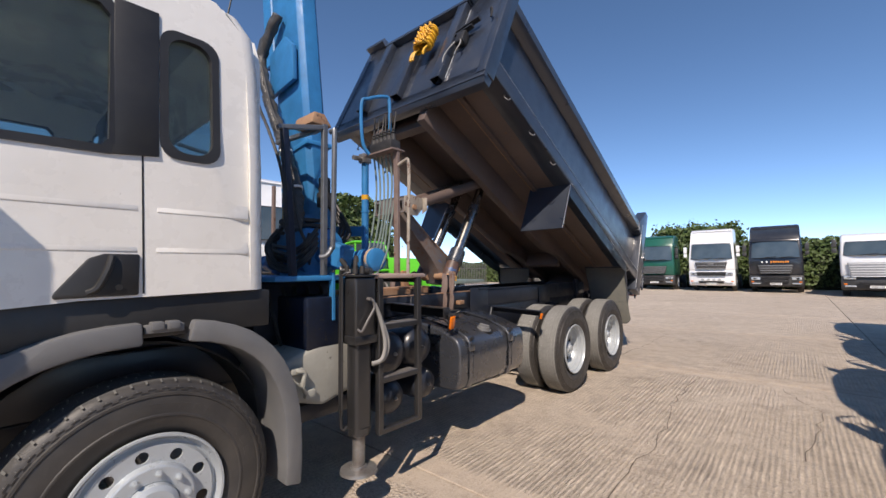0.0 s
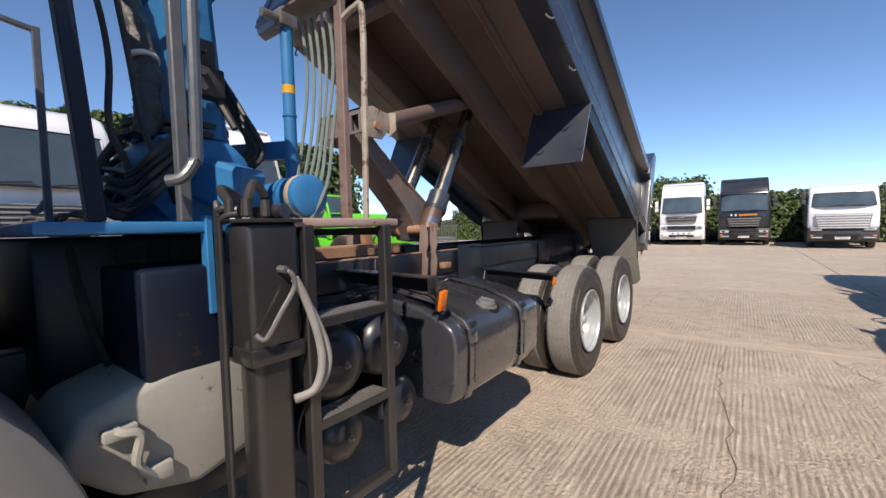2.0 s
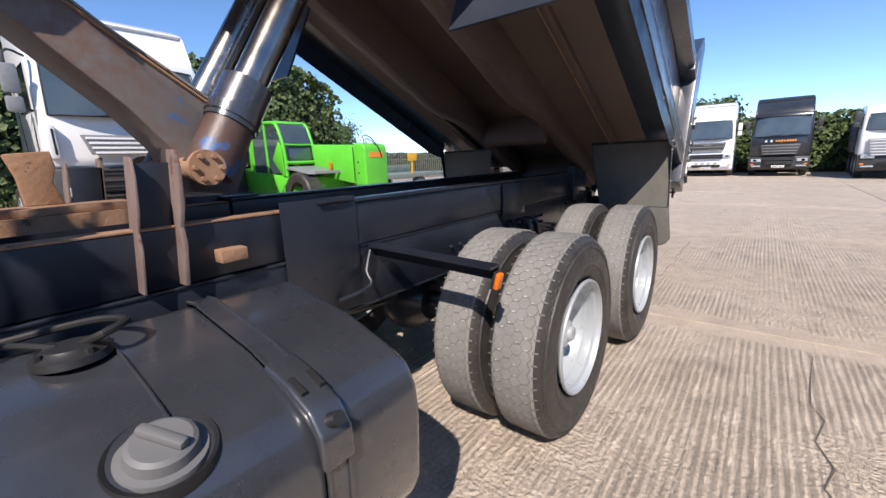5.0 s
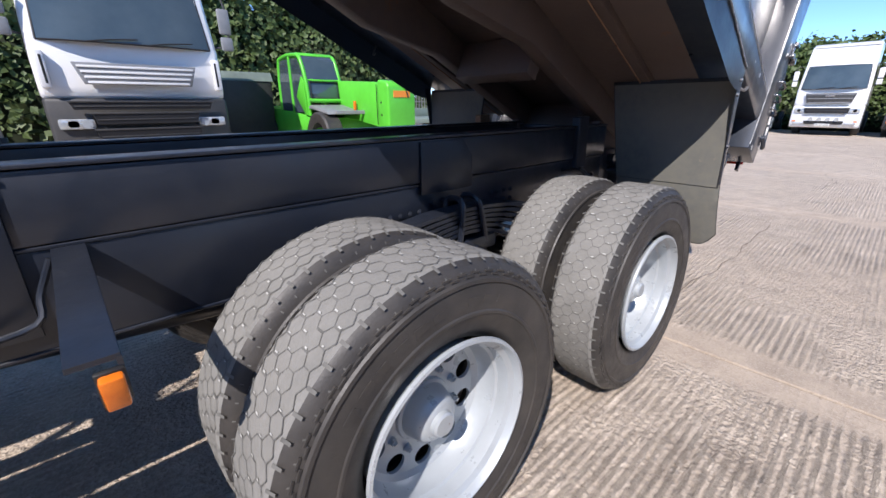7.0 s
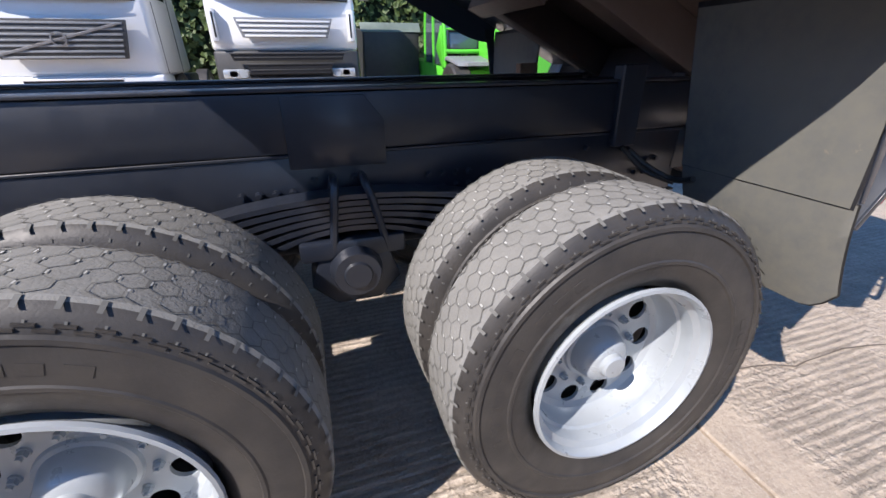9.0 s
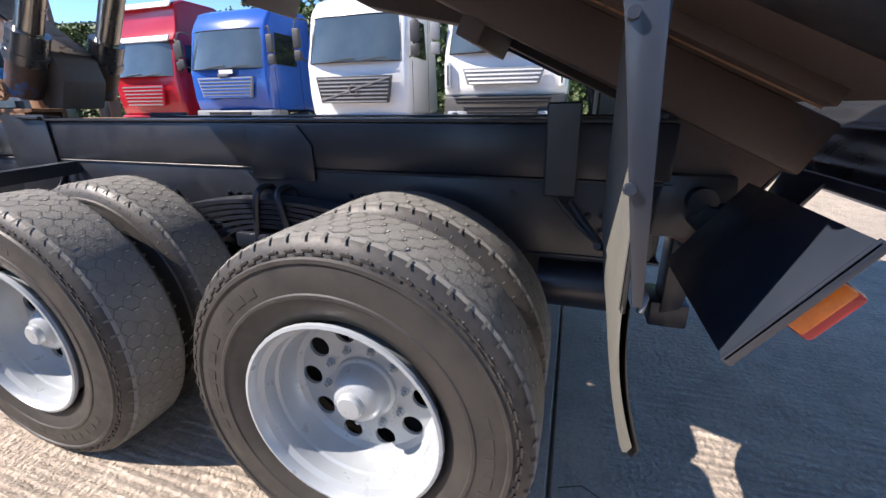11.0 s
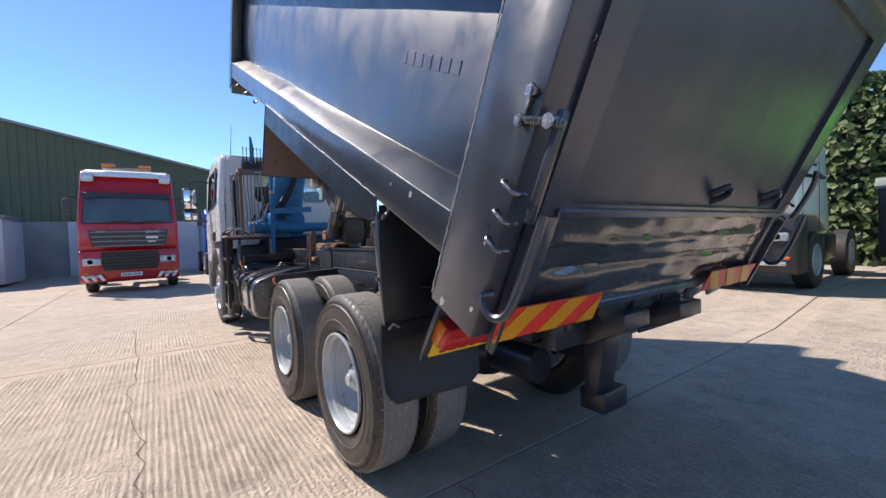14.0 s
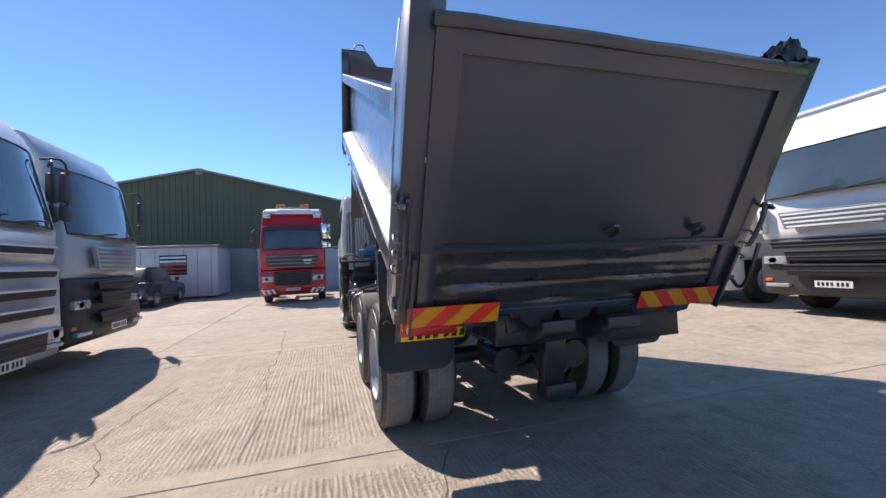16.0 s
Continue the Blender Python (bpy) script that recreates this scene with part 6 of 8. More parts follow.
for v in g2.verts:
    u, q = v.co.x, v.co.y
    v.co = Vector((-1.0 + 0.30 * u, 0.29 + 0.15 * q + 0.02 * noise.noise(Vector((u * 5, q * 5, 2))), 1.765 + 0.10 * max(0, 1 - (2 * u) ** 2) * max(0, 1 - (2 * q) ** 2) + 0.05 * noise.noise(Vector((u * 7, q * 7, 0)))))
merge(b, g2)
part("crumpled_sheet", b, DARKPLASTIC, gate, "crumpled black sheet corner", 0.9)
# bent chute flaps that hang below the gate
for k in range(5):
    b = nb()
    x = 0.42 - 0.29 * k
    prism(b, [(x, 0.205), (x - 0.27, 0.205), (x - 0.25, 0.065 + 0.02 * (k % 2)), (x - 0.10, 0.04), (x - 0.02, 0.10)], 0.265, 0.277, "y", 0.002)
    part("chute_flap", b, BODY, gate, "bent black chute flap", 0.4)
for sgn in (1, -1):
    b = nb()
    tube(b, [(1.135 + random.uniform(-0.002, 0.002), 0.262, 0.36 + 0.06 * k) for k in range(24)], 0.0065, 6, 0, 0)
    part("rust_seam", b, RUST, gate, "rusty seam between post and gate", 0.6, Matrix.Scale(sgn, 4, (1, 0, 0)))
# latch gear on the rear posts
for sgn in (1, -1):
    mir = Matrix.Scale(sgn, 4, (1, 0, 0))
    b = nb()
    rod(b, (1.10, 0.300, 1.12), (1.130, 0.300, 1.12), 0.030, None, 18)
    part("gate_pin", b, DARKSTEEL, body, "bare steel gate pin", 0.6, mir)
    b = nb()
    for v, w2 in ((0.225, 0.96), (0.215, 0.88)):
        rod(b, (1.22, v + 0.06, w2), (1.268, v + 0.06, w2), 0.012, None, 12)
        rod(b, (1.252, v + 0.06, w2), (1.264, v + 0.06, w2), 0.019, None, 6)
    rod(b, (1.255, 0.285, 0.885), (1.238, 0.415, 0.903), 0.008, None, 10)
    for k in range(13):
        p = Vector((1.255, 0.285, 0.885)).lerp(Vector((1.238, 0.415, 0.903)), 0.10 + 0.068 * k)
        rod(b, p, p + Vector((-0.0006, 0.0045, 0.0006)), 0.0125, None, 10)
    rod(b, (1.225, 0.375, 0.900), (1.262, 0.375, 0.900), 0.020, None, 12)
    bar(b, (1.245, 0.282, 0.965), (1.245, 0.276, 0.875), 0.014, 0.020, (1, 0, 0), 0.002)
    part("latch", b, DARKSTEEL, body, "greasy steel tailgate latch with a threaded bolt", 0.6, mir)
    b = nb()
    tube(b, [(1.20, 0.365, 0.93), (1.215, 0.38, 0.85), (1.215, 0.382, 0.72), (1.205, 0.375, 0.62)], 0.016, 8)
    bar(b, (1.15, 0.345, 0.60), (1.155, 0.345, 0.12), 0.02, 0.04, (0, 1, 0), 0.004)
    part("latch_rod", b, BODY, body, "black painted latch rod", 0.6, mir)
    b = nb()
    tube(b, [(1.215, 0.425, 0.66), (1.222, 0.435, 0.54), (1.228, 0.438, 0.42), (1.235, 0.425, 0.335), (1.245, 0.385, 0.305), (1.250, 0.345, 0.32), (1.244, 0.318, 0.340)], 0.0135, 8)
    rod(b, (1.205, 0.316, 0.342), (1.258, 0.316, 0.342), 0.021, 0.018, 12)
    part("latch_handle", b, BODY, body, "curved black latch handle", 0.6, mir)
    for w2, v in ((0.705, 0.292), (0.615, 0.292), (0.525, 0.292)):
        b = nb()
        tube(b, [(1.215, v - 0.02, w2), (1.255, v - 0.018, w2 + 0.002), (1.262, v + 0.015, w2 - 0.004), (1.258, v + 0.048, w2 - 0.012), (1.222, v + 0.052, w2 - 0.012)], 0.0075, 8)
        part("gate_hook", b, DARKSTEEL, body, "greasy steel chain hook", 0.8, mir)


def striped_board(x0, x1, flip):
    """Red and amber diagonal marker board, in its own plane, lower edge at w 0.21."""
    h, w0, yb = 0.128, 0.172, 0.354
    bd = nb()
    box(bd, (min(x0, x1), yb, w0), (max(x0, x1), yb + 0.006, w0 + h), 0.001)
    board = part("marker_board", bd, REDREFL, body, "red and amber striped reflective board", 0)
    xa, xb = min(x0, x1), max(x0, x1)
    p = 0.23
    k = -3
    while xa + k * p < xb:
        s = [(xa + k * p, w0), (xa + k * p + p / 2, w0), (xa + k * p + p / 2 + flip * h, w0 + h), (xa + k * p + flip * h, w0 + h)]
        out = []
        for i in range(4):  # clip to the board
            out.append(s[i])

        def clip(poly, lim, keep):
            res = []
            for i in range(len(poly)):
                (ax, ay), (bx, by) = poly[i - 1], poly[i]
                ia, ib = keep(ax), keep(bx)
                if ia != ib:
                    f = (lim - ax) / (bx - ax)
                    res.append((lim, ay + (by - ay) * f))
                if ib:
                    res.append((bx, by))
            return res
        out = clip(out, xa, lambda v: v >= xa)
        out = clip(out, xb, lambda v: v <= xb) if len(out) > 2 else out
        if len(out) > 2:
            st = nb()
            prism(st, out, yb + 0.0065, yb + 0.009, "y")
            part("stripe", st, YELREFL, board, "", 0)
        k += 1


striped_board(0.615, 1.175, -1)
striped_board(-0.42, -1.10, 1)

# ---- rear of the chassis ----
for sgn in (1, -1):
    mir = Matrix.Scale(sgn, 4, (1, 0, 0))
    b = nb()
    prism(b, [(0.64, 0.968), (1.230, 0.968), (1.222, 1.55), (0.545, 1.55)], 0.655, 0.663, "y", 0.002)
    part("mudguard_panel", b, DUSTPANEL, truck, "dusty black steel mudguard panel", 0.4, mir)
    b = nb()
    prism(b, [(0.645, 0.972), (1.222, 0.972), (1.214, 1.53), (0.555, 1.53)], 0.6515, 0.6535, "y")
    part("splash_dirt", b, FELT, truck, "dried road dirt on the mudguard", 0, mir)
    b = nb()
    prism(b, [(0.575, 1.565), (0.652, 1.565), (0.690, 0.985), (0.672, 0.985), (0.600, 1.45)], 1.226, 1.232, "x", 0.002)
    for y, z in ((0.62, 1.53), (0.61, 1.46), (0.64, 1.2)):
        rod(b, (1.232, y, z), (1.242, y, z), 0.012, 0.010, 8)
    part("mudguard_rib", b, BODY, truck, "bolted steel rib", 0.5, mir)
    b = nb()
    for nm, mt, off, thick in (("mud_flap", DARKPLASTIC, 0.0, 0.010), ("splash_dirt", FELT, -0.0135, 0.002)):
        g2 = nb()
        bmesh.ops.create_grid(g2, x_segments=20, y_segments=12, size=0.5)
        for v in g2.verts:
            u, q = v.co.x + 0.5, 0.5 - v.co.y
            left, right = 0.64 + 0.06 * q, 1.236 + 0.020 * q
            corner = 0.075 * max(0.0, (u - 0.84) / 0.16) ** 2.2 + 0.06 * max(0.0, (0.2 - u) / 0.2) ** 2
            v.co = Vector((left + (right - left) * u, 0.670 + off + 0.055 * q * q + 0.010 * math.sin(5 * u + 1) * q, 0.985 - (0.365 - corner) * q))
        bmesh.ops.solidify(g2, geom=list(g2.faces), thickness=thick)
        part(nm, g2, mt, truck, "black rubber mud flap" if off == 0 else "dried dust on the flap's face", 0.9, mir)
    b = nb()
    tube(b, [(1.21, 0.69, 0.965), (1.19, 0.70, 0.99), (1.16, 0.70, 0.97)], 0.007, 6)
    part("flap_catch", b, STEEL, truck, "", 0.6, mir)
    b = nb()
    tube(b, [(0.70, 0.675, 1.12), (0.72, 0.70, 1.10), (0.90, 0.69, 1.13), (1.02, 0.675, 1.15)], 0.008, 6)
    part("lamp_lead", b, HOSE, truck, "black lamp lead", 0.6, mir)
    # lamp cluster under a sloping bracket plate
    lm = mir @ Matrix.Translation((0, 0.865, 0.86)) @ Matrix.Rotation(radians(56), 4, "X")
    b = nb()
    box(b, (0.60, 0.0, 0.0), (1.16, 0.31, 0.008), 0.002)
    box(b, (1.152, -0.004, -0.014), (1.160, 0.314, 0.009), 0.001)
    box(b, (0.43, 0.12, -0.05), (0.70, 0.20, -0.001), 0.004)
    part("lamp_stay", b, BODY, truck, "black sloping lamp bracket", 0.5, lm)
    b = nb()
    box(b, (0.76, 0.115, -0.085), (1.135, 0.235, -0.002), 0.010)
    lamp = part("rear_lamp", b, REDLENS, truck, "red and amber rear lamp", 0.6, lm)
    b = nb()
    box(b, (1.03, 0.118, -0.060), (1.142, 0.232, -0.001), 0.006)
    part("indicator_lens", b, AMBER, lamp, "amber indicator lens")
lm = Matrix.Translation((0, 0.865, 0.86)) @ Matrix.Rotation(radians(56), 4, "X")
b = nb()
box(b, (0.66, 0.006, -0.014), (1.12, 0.105, -0.002), 0.003)
plate = part("number_plate", b, PLATEY, truck, "yellow rear number plate with bars", 0.4, lm)
for k in range(7):
    b = nb()
    x = 1.08 - 0.058 * k - (0.02 if k > 3 else 0)
    box(b, (x - 0.046, 0.024, -0.0165), (x - 0.010, 0.088, -0.0145))
    part("plate_bar", b, INK, plate, "", 0)
b = nb()
box(b, (-0.50, 0.98, 0.80), (0.50, 1.08, 1.02), 0.012)
prism(b, [(0.98, 1.02), (1.35, 0.98), (1.35, 0.90), (1.10, 0.80), (0.98, 0.80)], -0.46, -0.20, "x", 0.006)
prism(b, [(0.98, 1.02), (1.30, 0.98), (1.30, 0.90), (1.10, 0.80), (0.98, 0.80)], 0.02, 0.26, "x", 0.006)
prism(b, [(0.98, 0.82), (1.12, 0.82), (1.06, 0.48), (0.98, 0.45)], -0.02, 0.14, "x", 0.008)
box(b, (-0.10, 0.94, 0.38), (0.13, 1.10, 0.50), 0.012)
rod(b, (0.02, 1.02, 0.36), (0.02, 1.02, 0.56), 0.03, None, 12)
part("tow_hitch", b, CHASSIS, truck, "black tow hitch and drawbeam")
b = nb()
box(b, (-1.12, 1.02, 0.74), (-0.36, 1.035, 0.94), 0.01)
part("tail_skirt", b, DARKPLASTIC, truck, "hanging black rubber skirt")
b = nb()
rod(b, (-0.30, 0.45, 0.62), (-0.30, 0.80, 0.62), 0.11, None, 20)
part("brake_chamber", b, CHASSIS, truck, "greasy brake chamber")
b = nb()
rod(b, (0.30, 0.45, 0.62), (0.30, 0.80, 0.62), 0.10, None, 20)
part("brake_chamber", b, CHASSIS, truck, "greasy brake chamber")
b = nb()
tube(b, [(0.45, 0.55, 1.0), (0.52, 0.62, 0.93), (0.62, 0.66, 0.90), (0.72, 0.64, 0.93)], 0.012, 8)
tube(b, [(0.46, 0.50, 1.02), (0.50, 0.60, 0.92), (0.60, 0.68, 0.88)], 0.010, 8)
part("brake_pipe", b, HOSE, truck, "black brake pipes")
b = nb()
rod(b, (0, -4.3, 0.78), (0, -1.36, 0.58), 0.055, None, 16)
rod(b, (0, -1.36, 0.58), (0, 0.0, 0.56), 0.045, None, 16)
box(b, (-0.32, -6.9, 0.62), (0.32, -5.2, 1.25), 0.06)
box(b, (-0.25, -5.2, 0.60), (0.25, -4.2, 0.95), 0.06)
box(b, (-1.15, -4.0, 0.55), (-0.55, -2.7, 1.0), 0.06)
part("drive_line", b, CHASSIS, truck, "greasy engine, gearbox and shafts")

# ---- other vehicles in the yard ----
RED = material("red_cab_paint", (0.50, 0.014, 0.024), 0.25, second=(0.40, 0.012, 0.02), scale=2, amount=0.5, coat=0.4)
ROYAL = material("blue_cab_paint", (0.022, 0.11, 0.46), 0.25, second=(0.018, 0.085, 0.36), scale=2, amount=0.5, coat=0.4)
NAVY = material("black_cab_paint", (0.018, 0.020, 0.027), 0.25, second=(0.03, 0.032, 0.036), scale=2, amount=0.5, coat=0.4)
SILVERCAB = material("silver_blue_cab_paint", (0.44, 0.51, 0.59), 0.28, second=(0.38, 0.44, 0.50), scale=2, amount=0.5, coat=0.4)
GREENCAB = material("dark_green_cab_paint", (0.012, 0.11, 0.075), 0.28, second=(0.010, 0.085, 0.06), scale=2, amount=0.5, coat=0.3)
CLEANWHITE = material("clean_white_cab_paint", (0.80, 0.81, 0.81), 0.25, second=(0.74, 0.745, 0.74), scale=1.5, amount=0.5, coat=0.4)
GRILLE = material("grey_grille_plastic", (0.26, 0.27, 0.28), 0.45, second=(0.20, 0.21, 0.22), scale=10, amount=0.4)
BUMPER = material("dark_bumper_plastic", (0.035, 0.036, 0.038), 0.5, second=(0.055, 0.054, 0.052), scale=6, amount=0.5)
LAMPGLASS = material("headlamp_glass", (0.62, 0.65, 0.66), 0.08, metal=0.35, second=(0.35, 0.37, 0.38), scale=30, amount=0.6)
ORANGE = material("orange_signwriting", (0.80, 0.27, 0.03), 0.4)
LIME = material("bright_green_paint", (0.11, 0.60, 0.045), 0.35, second=(0.09, 0.50, 0.035), scale=3, amount=0.5, coat=0.2)
GREYGREEN = material("grey_green_bin_paint", (0.20, 0.25, 0.21), 0.55, second=(0.13, 0.16, 0.14), scale=3, amount=0.7)

FARTYRE = None


def simple_wheel(parent, x, y, r=0.52, w=0.30):
    """Wheel of a parked vehicle: tyre with shoulders and a dished rim."""
    global FARTYRE
    m = Matrix.Translation((x, y, r)) @ Matrix.Rotation(0 if x > 0 else math.pi, 4, "Z") @ Matrix.Diagonal((w / 0.30, r / 0.52, r / 0.52, 1))
    if FARTYRE is None:
        b = nb()
        lathe(b, [(0.30, 0.13), (0.40, 0.15), (0.48, 0.145), (0.515, 0.12), (0.52, 0.0), (0.515, -0.12), (0.48, -0.145), (0.40, -0.15), (0.30, -0.13)], 32, None, None, close=True)
        o = part("wheel", b, RUBBER, parent, "dusty black tyre", 0.5, m)
        b = nb()
        lathe(b, [(0.305, 0.13), (0.295, 0.145), (0.27, 0.11), (0.22, 0.09), (0.19, 0.115), (0.10, 0.12), (0.09, 0.15), (0.0, 0.155)], 28)
        for k in range(10):
            a = 2 * math.pi * k / 10
            rod(b, (0.115, 0.15 * math.cos(a), 0.15 * math.sin(a)), (0.14, 0.15 * math.cos(a), 0.15 * math.sin(a)), 0.016, None, 6)
        part("rim", b, SILVER, o, "silver rim", 0.5)
        FARTYRE = o
    else:
        o = alike(FARTYRE, "wheel", m, parent)
        for ch in list(FARTYRE.children):
            alike(ch, "rim", ch.matrix_basis, o)


def lorry(label, m, paint, H=3.5, bars=5, grille=GRILLE, bumper=None, visor=None, rear="tractor", sign=None, beacon=False, chevron=False, low=False, spots=False, wide=2.46, group="parked lorries", badge=None, upper=None, gw=0.80, high_grille=None, slash=False, wb=2.04, wt=None, bt=1.0, slots=None, lamp=(0.74, 0.90), plate=0.46, mirrors=None, columns=False):
    """A forward-control lorry; front at y = 0, facing -y, standing on z = 0."""
    lo = thing("lorry", label, "lorry", m, group)
    hw = wide / 2
    bumper = bumper or paint
    wt = wt or min(3.02, H - 0.40)
    prof = [(0.10, bt - 0.02), (0.03, max(1.40, bt + 0.1)), (0.02, wb - 0.06), (0.25, wt), (0.34, wt + 0.18), (0.62, H - 0.12), (0.95, H), (2.05, H), (2.20, H - 0.12), (2.22, 1.02), (1.55, bt - 0.02)]
    b = nb()
    prism(b, prof, -hw, hw, "x", 0.09, None, 3)
    for v in b.verts:
        if v.co.z > 2.0:
            v.co.x *= 1 - 0.045 * (v.co.z - 2.0)
        if v.co.y < 0.6:
            v.co.y += 0.13 * (abs(v.co.x) / hw) ** 4
    cab = part("cab", b, paint, lo, "", 0.7)
    # windscreen as a curved sheet of glass just proud of the cab
    b = nb()
    n = 12
    rows = []
    for z, yy, half in ((wb - 0.02, 0.025, hw - 0.13), ((wb + wt) / 2, 0.128, hw - 0.155), (wt - 0.02, 0.235, hw - 0.19)):
        rows.append([b.verts.new((half * (2 * k / n - 1), yy - 0.020 + 0.125 * abs(2 * k / n - 1) ** 4, z)) for k in range(n + 1)])
    for r0, r1 in zip(rows, rows[1:]):
        for k in range(n):
            b.faces.new((r0[k], r0[k + 1], r1[k + 1], r1[k]))
    ws = part("windscreen", b, SCREEN, cab, "glossy windscreen reflecting the sky", 0.9)
    b = nb()
    edge = [rows_z for rows_z in ((wb - 0.02, 0.025, hw - 0.13), (wt - 0.02, 0.235, hw - 0.19))]
    for z, yy, half in edge:
        tube(b, [(half * (2 * k / n - 1), yy - 0.022 + 0.125 * abs(2 * k / n - 1) ** 4, z) for k in range(n + 1)], 0.012, 5, 0, 0)
    for q in (1, -1):
        tube(b, [(q * half, yy - 0.022 + 0.125, z) for z, yy, half in edge], 0.014, 5, 0, 0)
    part("screen_seal", b, INK, ws, "black rubber seal", 0.6)
    for s in (1, -1):
        if columns:
            b = nb()
            box(b, (min(s * (hw - 0.16), s * (hw - 0.045)), 0.02, wb - 0.66), (max(s * (hw - 0.16), s * (hw - 0.045)), 0.19, wb - 0.16), 0.03)
            part("corner_vane", b, paint, cab, "raised air vane", 0.6)
            b = nb()
            box(b, (min(s * (hw - 0.135), s * (hw - 0.105)), 0.012, wb - 0.60), (max(s * (hw - 0.135), s * (hw - 0.105)), 0.10, wb - 0.22), 0.01)
            part("vane_slot", b, INK, cab, "", 0)
        b = nb()
        x = s * (hw - 0.004)
        prism(b, [(0.50, wb + 0.08), (1.35, wb + 0.08), (1.35, wt - 0.08), (0.62, wt - 0.08)], min(x, x + s * 0.006), max(x, x + s * 0.006), "x", 0.0)
        for v in b.verts:
            if v.co.z > 2.0:
                v.co.x *= 1 - 0.045 * (v.co.z - 2.0)
        part("side_window", b, DARKGLASS, cab, "dark side window", 0)
        b = nb()
        x = s * (hw + 0.002)
        for (ay, az), (by, bz) in (((0.42, 1.02), (0.42, wb)), ((1.45, 1.02), (1.45, wt)), ((0.42, 1.02), (1.45, 1.02))):
            bar(b, (x, ay, az), (x, by, bz), 0.008, 0.006, (0, 1, 0.01) if ay == by else (0, 0, 1))
        part("door_gap", b, INK, cab, "", 0)
        b = nb()
        tube(b, [(s * (hw - 0.05), 0.30, wt - 0.05), (s * (hw + 0.18), 0.14, wt - 0.06), (s * (hw + 0.20), 0.14, 2.3), (s * (hw - 0.02), 0.30, wb + 0.05)], 0.017, 6)
        arm = part("mirror_arm", b, BUMPER, lo, "black mirror arm", 0.8)
        for z0, z1 in ((2.42, 2.82), (2.16, 2.38)):
            b = nb()
            box(b, (min(s * (hw + 0.08), s * (hw + 0.27)), 0.10, z0), (max(s * (hw + 0.08), s * (hw + 0.27)), 0.18, z1), 0.03, None, 2)
            part("mirror_housing", b, mirrors or BUMPER, arm, "", 0.7)
    for k in range(2):
        b = nb()
        x = -0.55 + 0.75 * k
        tube(b, [(x, -0.01, wb - 0.02), (x + 0.25, -0.012, wb + 0.02), (x + 0.62, -0.012, wb + 0.05)], 0.011, 5)
        part("wiper", b, INK, ws, "black wiper")
    if visor:
        b = nb()
        prism(b, [(0.16, wt - 0.02), (0.24, wt + 0.12), (0.30, wt + 0.12), (0.20, wt - 0.04)], -hw + 0.14, hw - 0.14, "x", 0.01)
        part("sun_visor", b, visor, cab, "sun visor")
    if upper:
        b = nb()
        prism(b, [(0.50, H - 0.25), (0.60, H - 0.13), (0.93, H - 0.02), (0.95, H + 0.02), (0.57, H - 0.09), (0.46, H - 0.23)], -hw + 0.2, hw - 0.2, "x", 0.01)
        part("roof_cap", b, upper, cab, "contrasting roof panel", 0.6)
    # grille: backing and slats
    gz0, gz1 = (1.12, 1.62) if not high_grille else high_grille
    b = nb()
    prism(b, [(-gw, gz1), (gw, gz1), (gw - 0.10, gz0), (-gw + 0.10, gz0)], -0.012, 0.06, "y", 0.01)
    gr = part("grille", b, grille, cab, "slatted grille", 0.4)
    for k in range(bars):
        b = nb()
        z = gz1 - 0.05 - (gz1 - gz0 - 0.08) * k / max(bars - 1, 1)
        w = gw - 0.05 - 0.09 * k / max(bars - 1, 1)
        box(b, (-w, -0.026, z - 0.018), (w, -0.010, z + 0.014), 0.004)
        part("slat", b, GRILLE if grille is not GRILLE else paint, gr, "", 0.4)
    if slash:
        b = nb()
        bar(b, (-gw + 0.12, -0.034, gz0 + 0.06), (gw - 0.12, -0.034, gz1 - 0.06), 0.012, 0.035, (0, 0, 1), 0.003)
        lathe(b, [(0.085, -0.008), (0.105, -0.008), (0.105, 0.008), (0.085, 0.008)], 24, Matrix.Translation((0, -0.046, (gz0 + gz1) / 2)) @ Matrix.Rotation(radians(90), 4, "Z"), close=True)
        part("grille_bar", b, STEEL, gr, "slanting bright bar with a plain ring", 0.5)
    # bumper with lamps and lower intake
    zb = 0.34 if not low else 0.26
    b = nb()
    prism(b, [(0.14, zb), (0.02, zb + 0.06), (-0.02, 0.62), (0.0, bt), (0.30, bt + 0.02), (0.75, bt), (0.75, 0.55), (0.55, zb)], -hw, hw, "x", 0.05, None, 2)
    for v in b.verts:
        if v.co.y < 0.6:
            v.co.y += 0.13 * (abs(v.co.x) / hw) ** 4
    bp = part("bumper", b, bumper, lo, "", 0.7)
    if slots is None:
        slots = [(0.66, bt - 0.20, bt - 0.05, 2), (0.60, 0.62, bt - 0.26, 3)]
    for sw, z0, z1, nbars in slots:
        b = nb()
        prism(b, [(-sw, z1), (sw, z1), (sw - 0.04, z0), (-sw + 0.04, z0)], -0.030, 0.03, "y", 0.008)
        ik = part("lower_intake", b, INK, bp, "dark lower intake", 0.3)
        b = nb()
        box(b, (-sw - 0.02, -0.045, z1 - 0.006), (sw + 0.02, 0.0, z1 + 0.022), 0.006)
        part("intake_lip", b, bumper, ik, "", 0.4)
        for k in range(nbars):
            b = nb()
            z = z0 + (z1 - z0) * (k + 0.7) / (nbars + 0.5)
            box(b, (-sw + 0.05, -0.040, z - 0.009), (sw - 0.05, -0.022, z + 0.009), 0.003)
            part("intake_bar", b, BUMPER, ik, "", 0.4)
